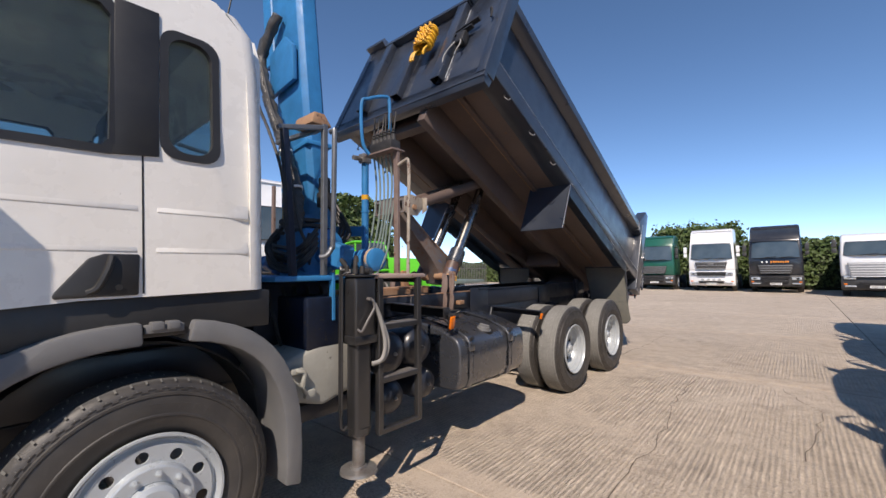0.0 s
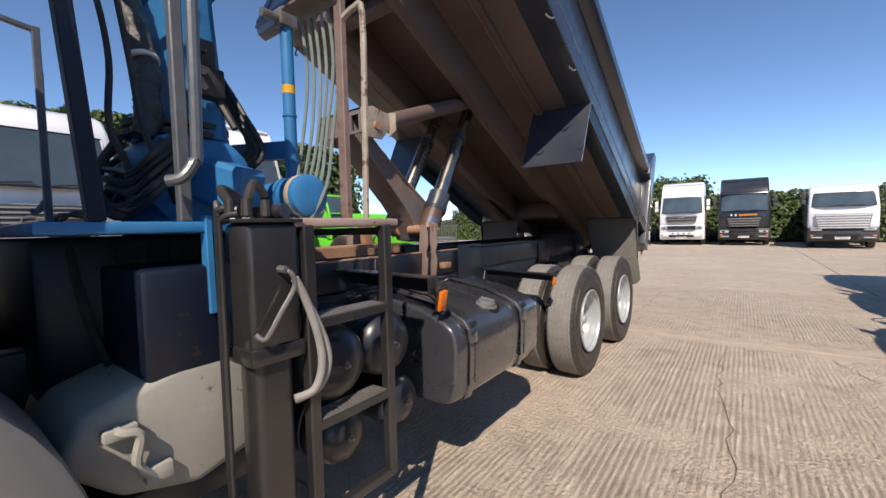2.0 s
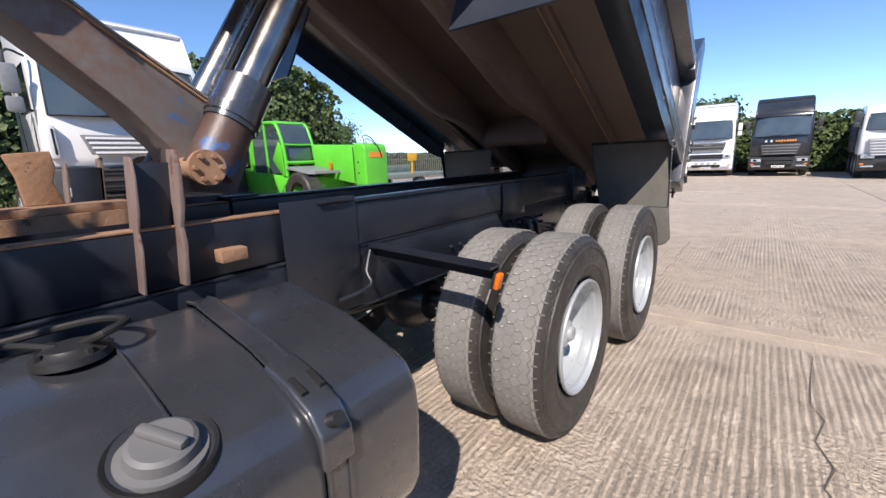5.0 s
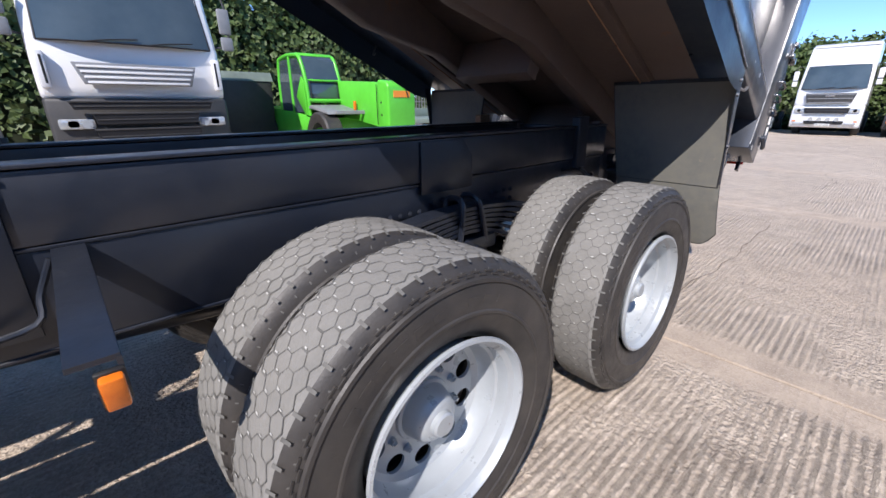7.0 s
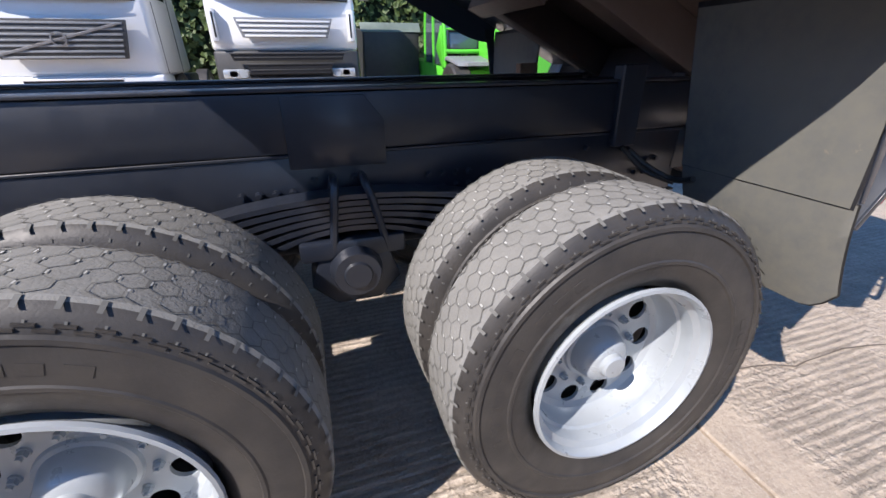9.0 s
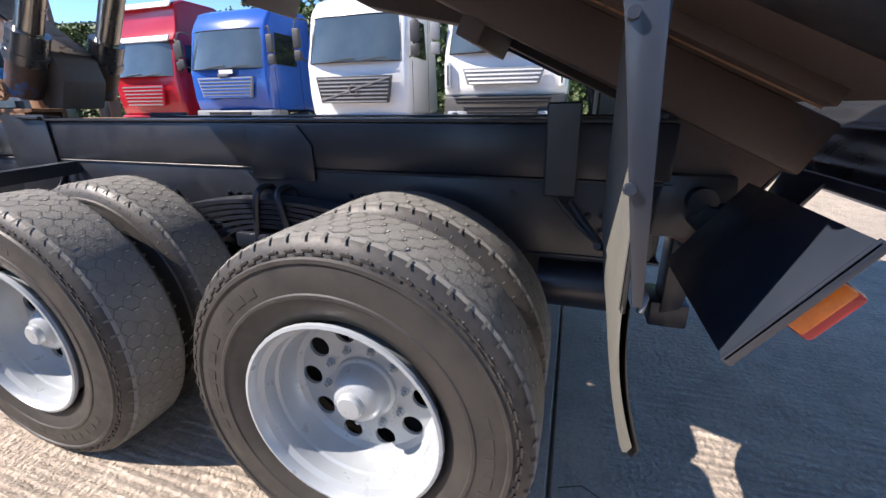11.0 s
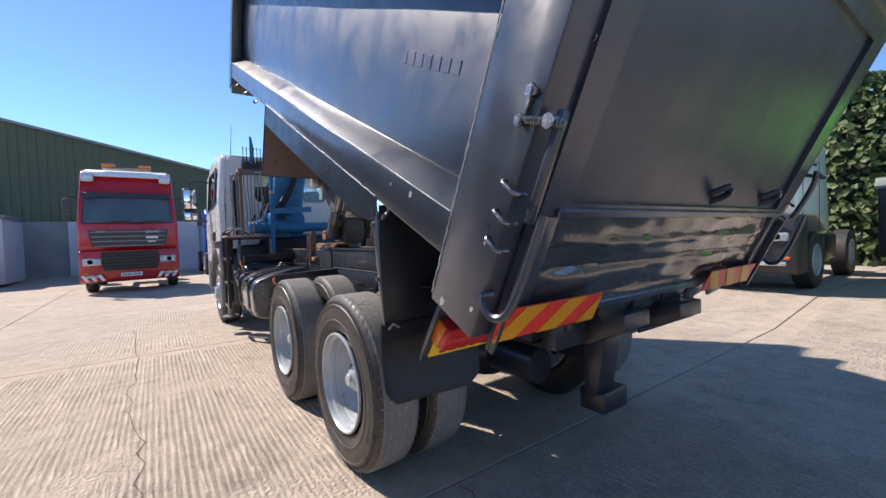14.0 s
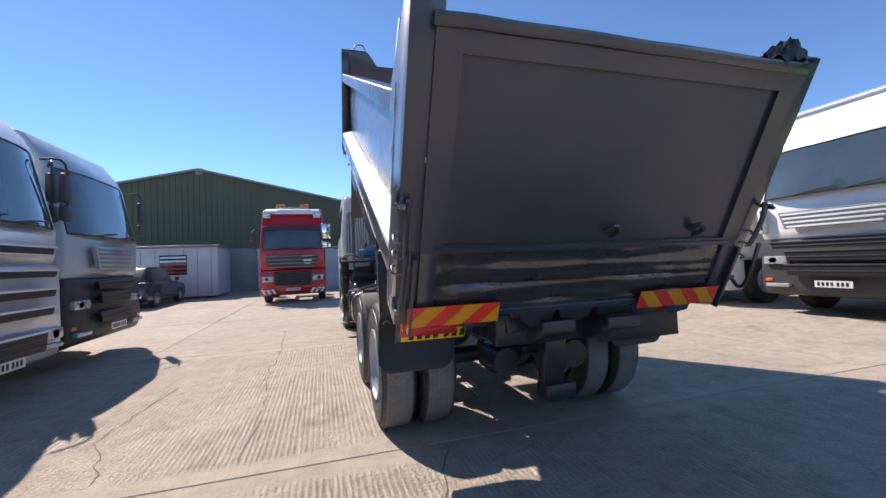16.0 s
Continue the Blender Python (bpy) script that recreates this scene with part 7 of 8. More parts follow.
    for s in (1, -1):
        b = nb()
        box(b, (min(s * 0.70, s * 1.13), -0.012 + 0.04, lamp[0]), (max(s * 0.70, s * 1.13), 0.12, lamp[1]), 0.03)
        hl = part("headlamp", b, LAMPGLASS, bp, "clear headlamp", 0.7)
        for q in (0.80, 0.96):
            b = nb()
            rod(b, (s * q, 0.032 + 0.05 * (q - 0.8), (lamp[0] + lamp[1]) / 2), (s * q, 0.020 + 0.05 * (q - 0.8), (lamp[0] + lamp[1]) / 2), 0.060, 0.066, 14)
            part("lamp_bowl", b, SILVER, hl, "bright reflector", 0.5)
        b = nb()
        box(b, (min(s * 0.70, s * 1.10), -0.004 + 0.02, 0.50), (max(s * 0.70, s * 1.10), 0.10, 0.57), 0.02)
        part("fog_lamp", b, LAMPGLASS, bp, "", 0.7)
        b = nb()
        box(b, (min(s * 1.0, s * 1.14), -0.004 + 0.07, 0.60), (max(s * 1.0, s * 1.14), 0.16, 0.66), 0.02)
        part("indicator", b, AMBER, bp, "", 0.7)
    b = nb()
    box(b, (-0.26, -0.052, plate), (0.26, -0.040, plate + 0.11), 0.003)
    pl = part("number_plate", b, PLATEW, bp, "white plate with dark bars", 0)
    for k in range(7):
        b = nb()
        x = -0.22 + 0.062 * k + (0.02 if k > 3 else 0)
        box(b, (x, -0.055, plate + 0.025), (x + 0.036, -0.053, plate + 0.088))
        part("plate_bar", b, INK, pl, "", 0)
    if spots:
        for x in (-0.45, -0.15, 0.15, 0.45):
            b = nb()
            rod(b, (x, -0.12, 0.72), (x, -0.02, 0.72), 0.085, 0.06, 18)
            part("spot_lamp", b, LAMPGLASS, bp, "round spot lamp", 0.5)
    if sign:
        for x0, x1, z0, z1, mt in sign:
            b = nb()
            box(b, (x0, -0.020, z0), (x1, -0.012, z1), 0.001)
            part("sign_bar", b, mt, cab, "signwriting drawn as plain bars", 0)
    if badge:
        b = nb()
        box(b, (-0.16, -0.040, badge - 0.035), (0.16, -0.028, badge + 0.035), 0.01)
        part("badge", b, STEEL, cab, "plain badge shape")
    if beacon:
        b = nb()
        box(b, (-0.62, 0.60, H + 0.02), (0.62, 0.80, H + 0.07), 0.02)
        bc = part("beacon_bar", b, STEEL, lo, "roof beacon bar")
        for x in (-0.45, 0.45):
            b = nb()
            box(b, (x - 0.17, 0.58, H + 0.06), (x + 0.17, 0.82, H + 0.17), 0.03)
            part("beacon_lens", b, AMBER, bc, "amber beacon lens", 0.7)
        for s in (1, -1):
            b = nb()
            box(b, (min(s * 0.80, s * 1.10), 0.36, H - 0.42), (max(s * 0.80, s * 1.10), 0.52, H - 0.16), 0.05)
            part("roof_lamp", b, LAMPGLASS, cab, "roof lamp", 0.7)
    if chevron:
        for s in (1, -1):
            for k in range(3):
                b = nb()
                x = s * (0.62 + 0.19 * k)
                pts = [(x, 0.40), (x + s * 0.09, 0.40), (x + s * 0.19, 0.58), (x + s * 0.10, 0.58)]
                prism(b, pts, 0.008 + 0.028 * k, 0.02 + 0.03 * k, "y")
                part("chevron", b, PLATEW, bp, "white chevron", 0)
    # running gear
    ys = [1.45, 4.3] + ([5.65] if rear != "tractor" else [])
    if rear == "tipper":
        ys = [1.45, 3.2, 6.1, 7.45]
    for y in ys:
        for s in (1, -1):
            simple_wheel(lo, s * (hw - 0.17), y)
    L = ys[-1] + 0.7
    b = nb()
    box(b, (-0.43, 0.8, 0.62), (-0.35, L, 0.95), 0.01)
    box(b, (0.35, 0.8, 0.62), (0.43, L, 0.95), 0.01)
    box(b, (-1.15, 2.3, 0.45), (-0.55, 3.2, 0.98), 0.06)
    box(b, (0.55, 2.3, 0.45), (1.15, 3.2, 0.98), 0.06)
    box(b, (-0.9, 0.5, 0.5), (0.9, 2.1, 1.0), 0.05)
    part("chassis", b, CHASSIS, lo, "black chassis with side tanks")
    if rear == "tipper":
        b = nb()
        holed(b, [(-1.22, 1.05), (1.22, 1.05), (1.22, 2.62), (-1.22, 2.62)], [[(-1.14, 1.14), (1.14, 1.14), (1.14, 2.61), (-1.14, 2.61)]], 2.5, 8.4, "y")
        box(b, (-1.2, 2.48, 1.05), (1.2, 2.54, 2.85), 0.01)
        for k in range(9):
            for s in (1, -1):
                box(b, (min(s * 1.22, s * 1.28), 2.6 + 0.7 * k, 1.08), (max(s * 1.22, s * 1.28), 2.7 + 0.7 * k, 2.6), 0.01)
        part("tipper_body", b, BODY, lo, "dark ribbed tipper body", 0.4)
    if rear == "tractor":
        b = nb()
        prism(b, [(3.7, 0.98), (5.0, 0.98), (4.9, 1.10), (3.8, 1.12)], -0.5, 0.5, "x", 0.02)
        part("fifth_wheel", b, CHASSIS, lo)
    return lo


def at(x, y, turn):
    return pose(x, y, RISE if x < -6 else 0, 0, 0, turn)


NAME = [(-0.62 + 0.105 * k, -0.545 + 0.105 * k, 1.74, 1.83, ORANGE if k > 2 else PLATEW) for k in range(12) if k not in (1, 3)]
# far end of the yard
lorry("white tractor unit with four round spot lamps", at(-0.75, 24.0, 0), CLEANWHITE, 3.95, 3, BUMPER, CLEANWHITE, None, spots=True, badge=1.72, high_grille=(1.42, 1.84), gw=0.86, bt=1.30, slots=[(0.78, 0.98, 1.22, 1), (0.70, 0.50, 0.66, 1)], lamp=(1.0, 1.2), plate=0.42, mirrors=CLEANWHITE)
lorry("black tractor unit with orange signwriting bars", at(2.40, 23.8, 0), NAVY, 3.95, 4, BUMPER, BUMPER, NAVY, sign=NAME)
lorry("white eight-wheel lorry with dark ribbed tipper body", at(6.15, 21.2, -4), CLEANWHITE, 3.1, 6, GRILLE, BUMPER, None, rear="tipper", high_grille=(0.98, 1.66), gw=0.98, lamp=(0.86, 1.04), slots=[(0.62, 0.60, 0.72, 1)], mirrors=BUMPER)
lorry("dark green tractor unit", at(-4.15, 24.5, 0), GREENCAB, 3.75, 4, BUMPER, BUMPER)
# row along the hedge, facing the tipper
lorry("white tractor unit with grey grille and dark bumper", at(-6.45, -0.88, 90), CLEANWHITE, 3.85, 4, GRILLE, BUMPER, None, high_grille=(1.56, 1.86), gw=0.80, wb=2.16, wt=3.02, bt=1.36, slots=[(0.95, 1.20, 1.31, 1), (0.72, 0.98, 1.14, 1), (0.72, 0.72, 0.90, 1)], lamp=(0.92, 1.07), plate=0.53, columns=True, mirrors=GRILLE)
lorry("white tractor unit with wide barred grille", at(-6.5, -4.15, 90), CLEANWHITE, 3.5, 7, BUMPER, CLEANWHITE, None, high_grille=(1.25, 1.80), gw=0.92, wb=2.1, slash=True)
lorry("blue tractor unit with barred grille", at(-6.9, -8.0, 90), ROYAL, 3.58, 6, GRILLE, GRILLE, None, badge=1.95, high_grille=(1.42, 1.90), gw=0.86, wb=2.12, wt=3.02, bt=1.12, sign=[(-0.12, 0.30, 1.98, 2.07, PLATEW)], mirrors=BUMPER)
lorry("red tractor unit with white roof", at(-7.3, -11.35, 90), RED, 4.05, 6, RED, RED, PLATEW, upper=PLATEW, high_grille=(1.25, 1.80), wb=2.05, wt=2.95)
# red heavy tractor facing down the yard
lorry("red heavy tractor unit with amber beacon bar", at(2.70, -13.2, 180), RED, 3.80, 4, BUMPER, RED, BUMPER, beacon=True, chevron=True, upper=PLATEW, wb=2.14, wt=2.92, bt=1.30, high_grille=(1.40, 1.90), gw=0.98, slots=[(0.70, 0.70, 1.26, 5)], lamp=(0.86, 1.08), plate=0.50, sign=[(0.38, 0.74, 1.82, 1.87, PLATEW), (0.40, 0.70, 1.63, 1.72, PLATEW), (0.44, 0.64, 1.52, 1.58, PLATEW), (-0.78, -0.56, 1.83, 1.87, PLATEW)])
lorry("blue lorry cab parked by the shed", at(-0.9, -17.5, 180), ROYAL, 2.95, 4, BUMPER, BUMPER, None, group="parked lorries")
# row opposite, facing the tipper
lorry("silver-blue tractor unit with grey bumper", at(5.0, -4.60, -90), SILVERCAB, 3.6, 5, SILVERCAB, BUMPER, None, badge=1.80, high_grille=(1.50, 1.86), gw=0.62, bt=1.35, slots=[(0.62, 1.18, 1.29, 1), (0.52, 0.95, 1.10, 1), (0.55, 0.66, 0.80, 1)], lamp=(0.90, 1.04), plate=0.50)
lorry("white tractor unit with barred white front", at(4.85, -1.78, -90), CLEANWHITE, 3.55, 0, CLEANWHITE, CLEANWHITE, None, high_grille=(1.66, 1.92), gw=0.9, bt=1.55, slots=[(0.85, 1.68, 1.76, 0), (0.90, 1.40, 1.48, 0), (0.88, 1.16, 1.25, 0), (0.84, 0.94, 1.03, 0), (0.70, 0.52, 0.74, 2)], lamp=(0.60, 0.76), plate=0.42)
lorry("white tractor unit in the opposite row", at(5.15, 1.70, -90), CLEANWHITE, 3.5, 6, BUMPER, CLEANWHITE, None)
lorry("white tractor unit in the opposite row", at(5.2, 5.0, -90), CLEANWHITE, 3.5, 6, GRILLE, BUMPER, None)


def telehandler(m):
    """Green telescopic handler facing -y: cab from x = 0 to 0.95, boom beside it with its carriage in front."""
    th = thing("telehandler", "bright green telescopic handler with glazed cab", "telehandler", m)
    b = nb()
    prism(b, [(-0.30, 0.55), (-0.30, 0.98), (1.1, 1.15), (3.3, 1.25), (3.4, 0.70), (3.2, 0.55)], 0.02, 2.0, "x", 0.06, None, 2)
    part("chassis_body", b, LIME, th, "bright green bodywork", 0.7)
    b = nb()
    prism(b, [(-1.75, 0.78), (-1.75, 1.62), (-1.55, 1.72), (3.2, 1.98), (3.35, 1.80), (3.35, 1.25), (-0.7, 0.92)], 0.84, 1.46, "x", 0.03, None, 2)
    part("boom", b, LIME, th, "bright green telescopic boom", 0.6)
    b = nb()
    prism(b, [(-2.12, 0.74), (-2.12, 1.62), (-2.04, 1.72), (-1.72, 1.76), (-1.70, 0.74)], 0.80, 1.52, "x", 0.05, None, 3)
    head = part("boom_head", b, LIME, th, "upright green boom head", 0.7)
    b = nb()
    box(b, (0.93, -2.132, 1.40), (1.36, -2.118, 1.53), 0.002)
    part("sign_bar", b, ORANGE, head, "orange lettering drawn as a bar", 0)
    b = nb()
    for z in (1.05, 1.30):
        rod(b, (0.79, -1.86, z), (0.805, -1.86, z), 0.022, None, 12)
    bar(b, (0.795, -1.70, 0.85), (0.795, -1.70, 1.66), 0.012, 0.012, (0, 1, 0))
    part("pivot_pin", b, INK, head, "dark pins")
    b = nb()
    tube(b, [(0.95, -1.95, 1.74), (0.98, -1.9, 1.92), (1.12, -2.0, 1.86), (1.22, -2.14, 1.62), (1.30, -2.15, 1.40)], 0.014, 6)
    tube(b, [(1.02, -1.95, 1.74), (1.05, -1.9, 1.84), (1.15, -2.0, 1.78), (1.26, -2.14, 1.55)], 0.012, 6)
    part("head_hose", b, HOSE, head, "looped black hoses", 0.8)
    # cab: rounded frame, two front panes and a glazed door
    def post(b, pts, r=0.045):
        tube(b, pts, r, 8, 0, 2)
    b = nb()
    for x in (0.05, 0.90):
        post(b, [(x, -0.02, 1.02), (x, -0.02, 1.36), (x, 0.05, 1.82), (x, 0.22, 2.24), (x, 0.36, 2.34)])
        post(b, [(x, 1.55, 1.10), (x, 1.52, 1.9), (x, 1.42, 2.32)], 0.05)
        post(b, [(x, 0.36, 2.34), (x, 0.9, 2.38), (x, 1.42, 2.32)])
    post(b, [(0.05, -0.03, 1.36), (0.47, -0.06, 1.35), (0.90, -0.03, 1.36)], 0.05)
    post(b, [(0.05, 0.04, 1.80), (0.47, 0.01, 1.79), (0.90, 0.04, 1.80)], 0.028)
    post(b, [(0.03, 0.80, 1.05), (0.03, 0.80, 2.34)], 0.035)
    prism(b, [(0.28, 2.33), (0.36, 2.40), (0.9, 2.43), (1.40, 2.38), (1.46, 2.30)], 0.04, 0.91, "x", 0.03)
    part("cab_frame", b, LIME, th, "green cab frame", 0.8)
    for nm, poly in (("upper_windscreen", [(0.02, 1.82), (0.06, 1.82), (0.23, 2.24), (0.34, 2.33), (0.30, 2.33), (0.19, 2.24)]), ("lower_windscreen", [(-0.035, 1.38), (-0.015, 1.38), (0.035, 1.78), (0.015, 1.78)])):
        b = nb()
        prism(b, poly, 0.085, 0.865, "x", 0.004)
        part(nm, b, SCREEN, th, "glossy cab pane", 0.5)
    b = nb()
    tube(b, [(0.12, -0.055, 1.40), (0.82, -0.055, 1.40), (0.82, -0.005, 1.76), (0.12, -0.005, 1.76), (0.12, -0.055, 1.40)], 0.016, 6, 0, 0)
    part("pane_seal", b, INK, th, "black pane seal")
    for x in (0.03, 0.90):
        for pts in ([(0.02, 1.10), (0.76, 1.10), (0.76, 2.30), (0.38, 2.28), (0.10, 1.86)], [(0.84, 1.12), (1.50, 1.14), (1.46, 1.9), (1.38, 2.28), (0.84, 2.30)]):
            b = nb()
            prism(b, pts, x, x + 0.012, "x")
            part("side_pane", b, SCREEN, th, "glossy side pane", 0)
    b = nb()
    prism(b, [(0.0, 1.04), (0.10, 1.04), (0.50, 1.45), (0.16, 1.88), (0.06, 1.75)], -0.012, 0.028, "x", 0.008)
    part("door_panel", b, LIME, th, "green lower door panel", 0.5)
    b = nb()
    box(b, (0.20, 0.70, 1.12), (0.72, 1.30, 1.35), 0.06)
    box(b, (0.24, 1.18, 1.30), (0.68, 1.30, 1.95), 0.06)
    part("seat", b, INTERIOR, th, "dark cab seat", 0.8)
    # front fender plate and lamp
    b = nb()
    prism(b, [(0.04, 1.22), (-0.15, 1.26), (-0.9, 1.12), (-0.94, 1.06), (-0.14, 1.18), (0.04, 1.14)], 0.02, 0.86, "x", 0.012)
    bar(b, (0.20, -0.98, 1.10), (0.90, -1.10, 1.10), 0.06, 0.08, (0, 0, 1), 0.01)
    part("front_fender", b, GRILLE, th, "grey fender plate", 0.5)
    b = nb()
    box(b, (0.74, -0.86, 1.14), (0.80, -0.80, 1.34), 0.015)
    part("front_lamp", b, AMBER, th, "amber front lamp", 0.6)
    for y in (-0.55, 2.55):
        for x in (0.12, 1.75):
            simple_wheel(th, x, y, 0.56, 0.40)
    return th


telehandler(at(-7.60, 2.35, 90))
# grey-green bin beside the lorry
sk = thing("metal_bin", "dark steel bin with a pale sloping lip", "bin", at(-10.0, 1.60, 0) @ Matrix.Diagonal((1.0, 1.09, 1.08, 1.0)))
b = nb()
prism(b, [(-0.75, 1.84), (-0.45, 0.45), (0.38, 0.45), (0.50, 1.70), (0.45, 1.70), (0.33, 0.52), (-0.40, 0.52), (-0.70, 1.84)], -0.66, 0.66, "y", 0.01)
for y in (-0.66, 0.63):
    prism(b, [(-0.75, 1.84), (-0.45, 0.45), (0.38, 0.45), (0.50, 1.70)], y, y + 0.03, "y")
part("bin_shell", b, BUMPER, sk, "dark steel shell", 0.4)
b = nb()
prism(b, [(0.47, 1.70), (0.52, 1.70), (0.40, 1.90), (0.34, 1.90)], -0.70, 0.70, "y", 0.006)
part("bin_lip", b, GREYGREEN, sk, "pale grey-green lip", 0.4)
b = nb()
for x in (-0.6, 0.6):
    for y in (-0.45, 0.45):
        box(b, (x - 0.05, y - 0.05, 0.0), (x + 0.05, y + 0.05, 0.5), 0.01)
part("bin_leg", b, GREYGREEN, sk)
# yellow-marked trailer and flat load near the fence
tr = thing("plant_trailer", "dark plant trailer with amber board", "trailer", at(-9.6, 8.3, 0))
b = nb()
box(b, (-1.1, -2.0, 0.7), (1.1, 2.0, 0.85), 0.02)
box(b, (-1.1, -2.0, 0.85), (-1.05, 2.0, 1.15), 0.01)
part("trailer_bed", b, GREYGREEN, tr)
b = nb()
box(b, (1.101, -0.45, 1.30), (1.12, 0.05, 1.58), 0.004)
box(b, (1.06, -0.24, 0.80), (1.10, -0.16, 1.56), 0.004)
part("amber_board", b, YELLOW, tr, "amber board")
for x in (-0.95, 0.95):
    simple_wheel(tr, x, 0.3, 0.36, 0.22)


def saloon(m):
    """Dark estate car, front at y = 0 facing -y."""
    car = thing("car", "dark estate car parked beside the cabin", "car", m)
    b = nb()
    prism(b, [(0.02, 0.34), (0.0, 0.74), (0.25, 0.88), (1.15, 1.02), (4.0, 1.06), (4.62, 1.04), (4.68, 0.52), (4.55, 0.28), (0.2, 0.22)], -0.90, 0.90, "x", 0.10, None, 3)
    part("car_body", b, NAVY, car, "dark glossy bodywork", 0.8)
    b = nb()
    prism(b, [(1.15, 1.0), (1.90, 1.58), (2.6, 1.66), (3.8, 1.62), (4.58, 1.02)], -0.74, 0.74, "x", 0.08, None, 3)
    for v in b.verts:
        v.co.x *= 1 - 0.25 * max(0, v.co.z - 0.95)
    part("car_roof", b, NAVY, car, "", 0.8)
    for s in (1, -1):
        b = nb()
        prism(b, [(1.45, 1.08), (2.0, 1.50), (3.7, 1.50), (4.20, 1.10)], s * 0.72 - 0.004, s * 0.72 + 0.004, "x")
        for v in b.verts:
            v.co.x *= 1 - 0.25 * max(0, v.co.z - 0.95)
        part("side_glass", b, DARKGLASS, car, "", 0)
        b = nb()
        box(b, (min(s * 0.5, s * 0.86), 0.03, 0.64), (max(s * 0.5, s * 0.86), 0.25, 0.80), 0.04)
        part("headlamp", b, LAMPGLASS, car, "", 0.7)
        b = nb()
        box(b, (min(s * 0.88, s * 1.03), 1.35, 1.03), (max(s * 0.88, s * 1.03), 1.48, 1.18), 0.03)
        part("door_mirror", b, NAVY, car, "", 0.7)
        for y in (0.85, 3.65):
            simple_wheel(car, s * 0.80, y, 0.36, 0.24)
    b = nb()
    prism(b, [(1.28, 1.06), (1.92, 1.55), (1.90, 1.58), (1.24, 1.065)], -0.62, 0.62, "x")
    part("front_glass", b, DARKGLASS, car, "", 0)
    return car


saloon(at(8.95, -19.10, 0))

# ---- shed, cabin, fence, hedges ----
CLAD = material("green_profiled_cladding", (0.078, 0.100, 0.052), 0.6, second=(0.095, 0.118, 0.065), scale=0.5, amount=0.5)
BLOCK = material("grey_blockwork", (0.25, 0.24, 0.225), 0.9, second=(0.33, 0.32, 0.30), scale=1.2, amount=0.7, bump=0.2, bump_scale=20)
CABIN = material("white_cabin_panel", (0.62, 0.63, 0.63), 0.55, second=(0.54, 0.54, 0.53), scale=1.2, amount=0.6)
SY0 = -25.0
shed = thing("shed", "large green clad shed with grey block base", "building")
b = nb()
AX, AZ = 8.9, 7.75
prism(b, [(-13.0, 2.75), (26.0, 2.75), (26.0, 4.05), (AX, AZ), (-13.0, 2.9)], SY0 - 0.3, SY0, "y")
wall = part("gable_wall", b, CLAD, shed, "green profiled cladding", 0)
b = nb()
for k in range(118):
    x = -12.6 + 0.33 * k
    top = AZ - (AX - x) * 0.221 if x < AX else AZ - (x - AX) * 0.216
    box(b, (x, SY0, 2.76), (x + 0.11, SY0 + 0.045, max(top - 0.05, 2.8)))
cl = part("cladding_ribs", b, CLAD, wall, "", 0)
tagged(cl, kind="stuff")
b = nb()
box(b, (-13.0, SY0 - 0.3, 0.0), (26.0, SY0 - 0.01, 2.75))
part("block_base", b, BLOCK, shed, "grey block wall", 0)
b = nb()
for (ax, az), (bx, bz) in (((-13.2, 2.9), (AX, AZ + 0.05)), ((AX, AZ + 0.05), (26.2, 4.0))):
    bar(b, (ax, SY0 - 3.0, az), (bx, SY0 - 3.0, bz), 6.4, 0.12, (0, 0, 1))
part("shed_roof", b, material("grey_roof_sheet", (0.22, 0.23, 0.22), 0.6, second=(0.28, 0.28, 0.27), scale=1, amount=0.5), shed, "grey sheet roof", 0)
b = nb()
box(b, (AX - 0.25, SY0, AZ - 0.3), (AX + 0.15, SY0 + 0.12, AZ + 0.12), 0.02)
part("ridge_cap", b, GRILLE, shed, "pale ridge cap")
for x0, x1, mt, lab in ((0.0, 3.4, CABIN, "white roller door"), (4.35, 5.6, CABIN, "pale steel door"), (3.6, 4.25, INK, "dark open doorway")):
    b = nb()
    box(b, (x0, SY0 - 0.02, 0.0), (x1, SY0 + 0.05, 2.72), 0.01)
    dr = part("shed_door", b, mt, shed, lab, 0.3)
    if mt is CABIN:
        for k in range(9):
            b = nb()
            box(b, (x0 + 0.06, SY0 + 0.05, 0.15 + 0.28 * k), (x1 - 0.06, SY0 + 0.07, 0.40 + 0.28 * k), 0.006)
            part("door_panel", b, CABIN, dr, "", 0.3)
cab2 = thing("site_cabin", "white flat-roofed site cabin with red-white window", "cabin", at(0, 0, 0))
b = nb()
box(b, (6.75, -22.6, 0.12), (12.5, -19.7, 2.62), 0.03)
part("cabin_shell", b, CABIN, cab2, "white panel walls", 0.5)
b = nb()
box(b, (6.65, -22.7, 2.62), (12.6, -19.6, 2.74), 0.02)
part("cabin_roof", b, GRILLE, cab2, "grey flat roof")
for k in range(9):
    b = nb()
    box(b, (7.05 + 0.62 * k, -19.70, 0.2), (7.07 + 0.62 * k, -19.685, 2.55), 0.004)
    part("panel_joint", b, GRILLE, cab2, "", 0)
b = nb()
box(b, (8.15, -19.70, 1.25), (9.35, -19.66, 2.25), 0.01)
wd = part("cabin_window", b, DARKGLASS, cab2, "barred window")
for k in range(5):
    b = nb()
    box(b, (8.18, -19.66, 1.32 + 0.19 * k), (9.32, -19.645, 1.41 + 0.19 * k), 0.003)
    part("window_bar", b, RED if k < 3 else PLATEW, wd, "", 0)
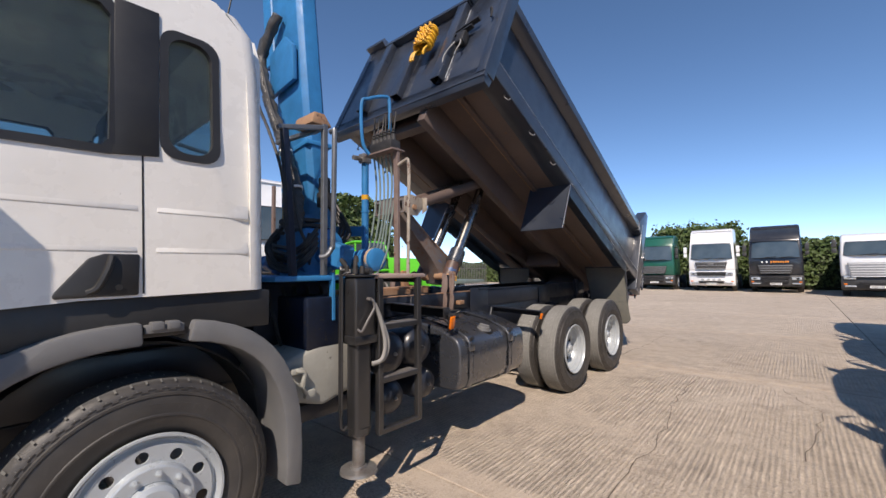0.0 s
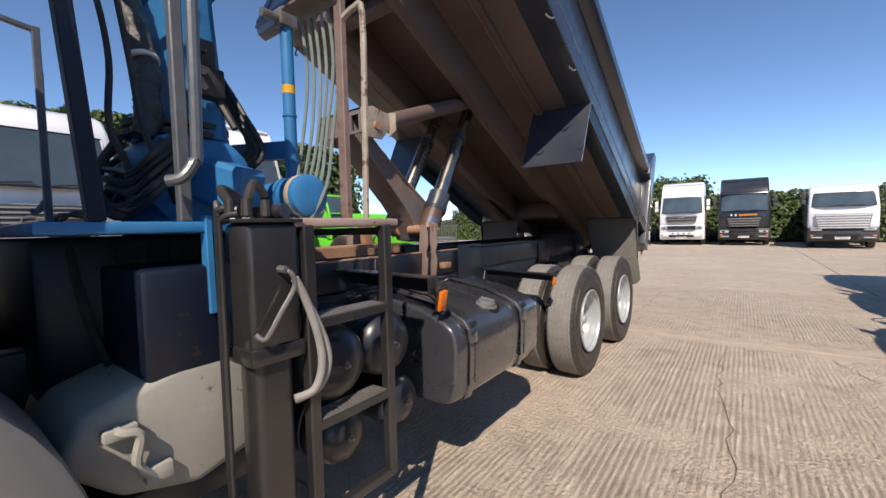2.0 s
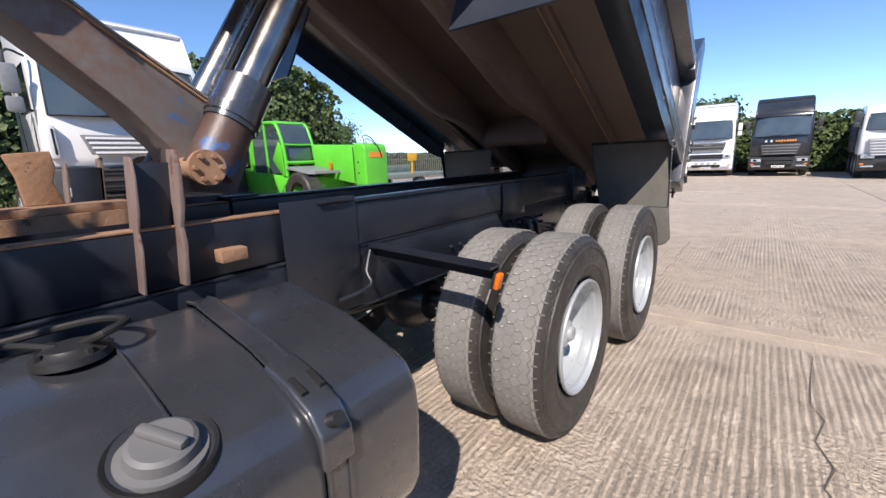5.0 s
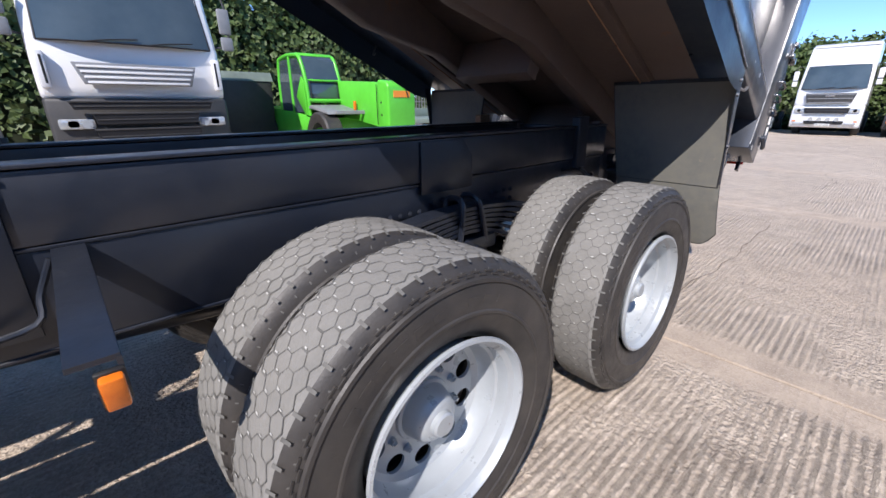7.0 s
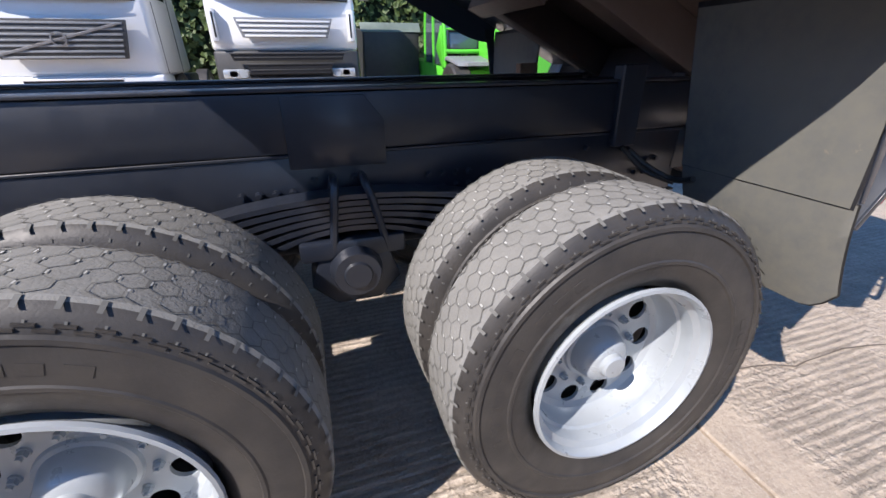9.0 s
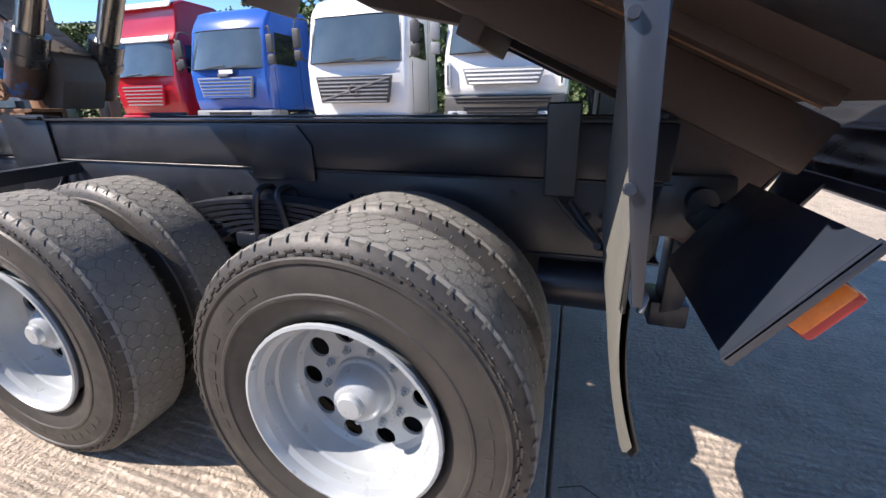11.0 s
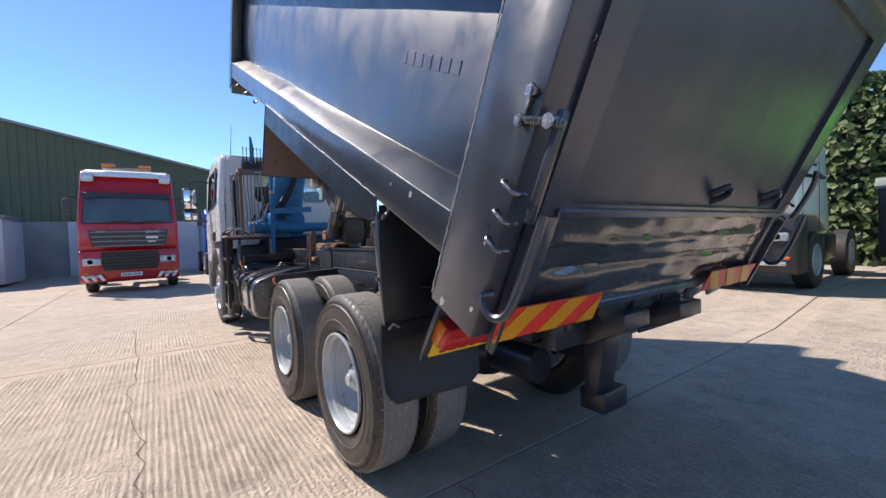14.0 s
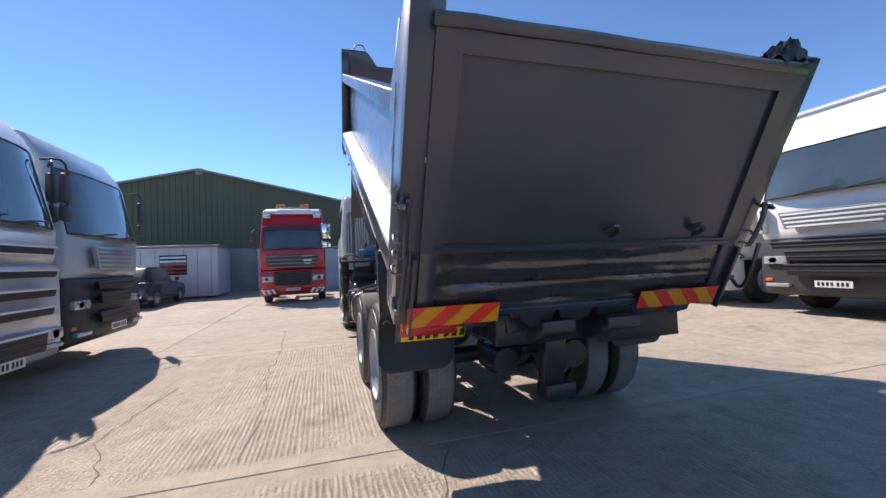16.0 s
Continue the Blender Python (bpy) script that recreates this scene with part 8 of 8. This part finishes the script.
for x in (7.2, 12.0):
    b = nb()
    box(b, (x - 0.2, -22.3, 0.0), (x + 0.2, -20.0, 0.13))
    part("cabin_skid", b, BUMPER, cab2)

LEAF = material("hedge_leaf", (0.050, 0.088, 0.022), 0.6, second=(0.085, 0.125, 0.030), scale=0.9, amount=0.8, jitter=0.0)
# near-black green: shade deep among the leaves, put into the core's colour
CORESHADE = material("hedge_core", (0.012, 0.020, 0.007), 0.9, second=(0.02, 0.03, 0.010), scale=2, amount=0.5)
BARK = material("bark", (0.09, 0.07, 0.05), 0.9, second=(0.13, 0.10, 0.075), scale=8, amount=0.6, bump=0.3)


def leaves(name, parent, count, place, size, mat=None):
    """Many small bent leaves in one mesh; place() gives a point and an outward direction."""
    verts, faces = [], []
    for _ in range(count):
        p, out = place()
        s = size * random.uniform(0.6, 1.4)
        d = (out + Vector((random.uniform(-1, 1), random.uniform(-1, 1), random.uniform(-0.9, 0.9))) * 0.9).normalized()
        a = d.cross(Vector((random.uniform(-1, 1), random.uniform(-1, 1), random.uniform(-1, 1)))).normalized()
        c = d.cross(a) * 0.45
        i = len(verts)
        verts += [p - a * s * 0.5, p + c * s + d * s * 0.1, p + a * s * 0.5, p - c * s + d * s * 0.1]
        faces.append((i, i + 1, i + 2, i + 3))
    me = bpy.data.meshes.new(name)
    me.from_pydata([tuple(v) for v in verts], [], faces)
    me.materials.append(mat or LEAF)
    ob = new(name, me)
    ob.parent = parent
    return tagged(ob, kind="stuff")


def hedge(label, p0, p1, h, depth, count, size):
    """Thick uneven hedge from p0 to p1."""
    hd = thing("hedge", label, "hedge", pose(p0[0], p0[1], 0), kind="stuff")
    d = Vector((p1[0] - p0[0], p1[1] - p0[1], 0))
    L = d.length
    d.normalize()
    nrm = Vector((-d.y, d.x, 0))
    seed = p0[0] * 0.37 + p0[1]

    def top(s):
        return h * (1 + 0.10 * noise.noise(Vector((s * 0.35, seed, 0))) + 0.05 * noise.noise(Vector((s * 1.3, seed, 3)))) * (1 - 0.10 * max(0.0, s - L + 0.9))

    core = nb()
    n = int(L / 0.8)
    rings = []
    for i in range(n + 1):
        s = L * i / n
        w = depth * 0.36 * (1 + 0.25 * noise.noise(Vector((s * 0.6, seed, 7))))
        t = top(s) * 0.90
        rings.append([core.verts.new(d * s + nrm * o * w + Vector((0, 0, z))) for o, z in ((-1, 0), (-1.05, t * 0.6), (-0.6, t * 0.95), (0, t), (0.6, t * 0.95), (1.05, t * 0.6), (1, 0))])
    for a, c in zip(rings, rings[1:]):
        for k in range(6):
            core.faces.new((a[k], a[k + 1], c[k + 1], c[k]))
    part("hedge_core", core, CORESHADE, hd, "", 0)

    def place():
        s = random.uniform(0, L)
        t = top(s)
        side = random.choice((-1, 1))
        z = t * random.uniform(0.02, 1.0) ** 0.8
        w = depth * 0.5 * (1 + 0.25 * noise.noise(Vector((s * 0.6, seed, 7))) + 0.18 * noise.noise(Vector((s * 2.1, z * 2.1, seed))))
        if random.random() < 0.22:
            o = random.uniform(-1, 1)
            return d * s + nrm * o * w + Vector((0, 0, t * (1.0 - 0.12 * o * o) + random.uniform(-0.15, 0.12))), Vector((0, 0, 1))
        w *= 1 - 0.35 * (z / t) ** 4
        return d * s + nrm * side * (w + random.uniform(-0.22, 0.06)) + Vector((0, 0, z)), nrm * side + Vector((0, 0, 0.3))

    leaves("hedge_leaves", hd, count, place, size)
    return hd


hedge("dense clipped green hedge along the yard end", (-22.0, 30.0), (32.0, 29.0), 3.3, 2.2, 34000, 0.20)
hedge("tall dense green hedge behind the parked lorries", (-14.2, -26.0), (-14.7, 9.0), 5.2, 2.4, 44000, 0.20)
hedge("low ragged hedge beyond the fence", (-26.0, 16.0), (-22.0, 30.0), 2.2, 2.0, 9000, 0.20)


def tree(m, h, spread):
    tr = thing("tree", "leafy tree standing behind the hedge", "tree", m, "trees beyond the hedge")
    b = nb()
    tube(b, [(0, 0, 0), (0.05, 0.03, h * 0.25), (-0.06, 0.05, h * 0.5), (0.05, 0.0, h * 0.8)], 0.16, 8)
    tips = []
    for k in range(9):
        a = 2.4 * k
        z = h * (0.35 + 0.055 * k)
        e = Vector((math.cos(a) * spread * random.uniform(0.5, 0.9), math.sin(a) * spread * random.uniform(0.5, 0.9), z + h * random.uniform(0.12, 0.25)))
        tube(b, [(0, 0, z), e * 0.5 + Vector((0, 0, z * 0.5 + 0.2)), e], 0.055, 6)
        tips.append(e)
    part("trunk", b, BARK, tr, "", 0.8)

    def place():
        e = random.choice(tips)
        o = Vector((random.gauss(0, 1), random.gauss(0, 1), random.gauss(0, 0.8))) * spread * 0.27
        return e + o, o.normalized()

    leaves("crown", tr, 5200, place, 0.26)


for x, y, h, s in ((-46, 29, 6.0, 2.6), (-47, 33, 5.6, 2.6), (-50, 37, 6.2, 3.0), (-4.6, 34, 4.9, 1.7), (-1.6, 35, 4.8, 1.5), (-17, -13, 6.0, 2.0)):
    tree(pose(x, y, 0), h, s)
# palisade fence beyond the green machines
fence = thing("fence", "grey steel palisade fence", "fence", pose(-17.0, 4.5, 0))
pale = None
for k in range(90):
    mm = Matrix.Translation((0.03 * k, 0.16 * k, 0))
    if pale is None:
        b = nb()
        prism(b, [(-0.032, 0.05), (0.032, 0.05), (0.032, 1.95), (0.0, 2.05), (-0.032, 1.95)], -0.006, 0.006, "x")
        pale = part("pale", b, STEEL, fence, "", 0, mm)
    else:
        alike(pale, "pale", mm)
for z in (0.5, 1.6):
    b = nb()
    bar(b, (0.02, 0, z), (0.02 + 0.03 * 90, 0.16 * 90, z), 0.04, 0.05)
    part("fence_rail", b, STEEL, fence)
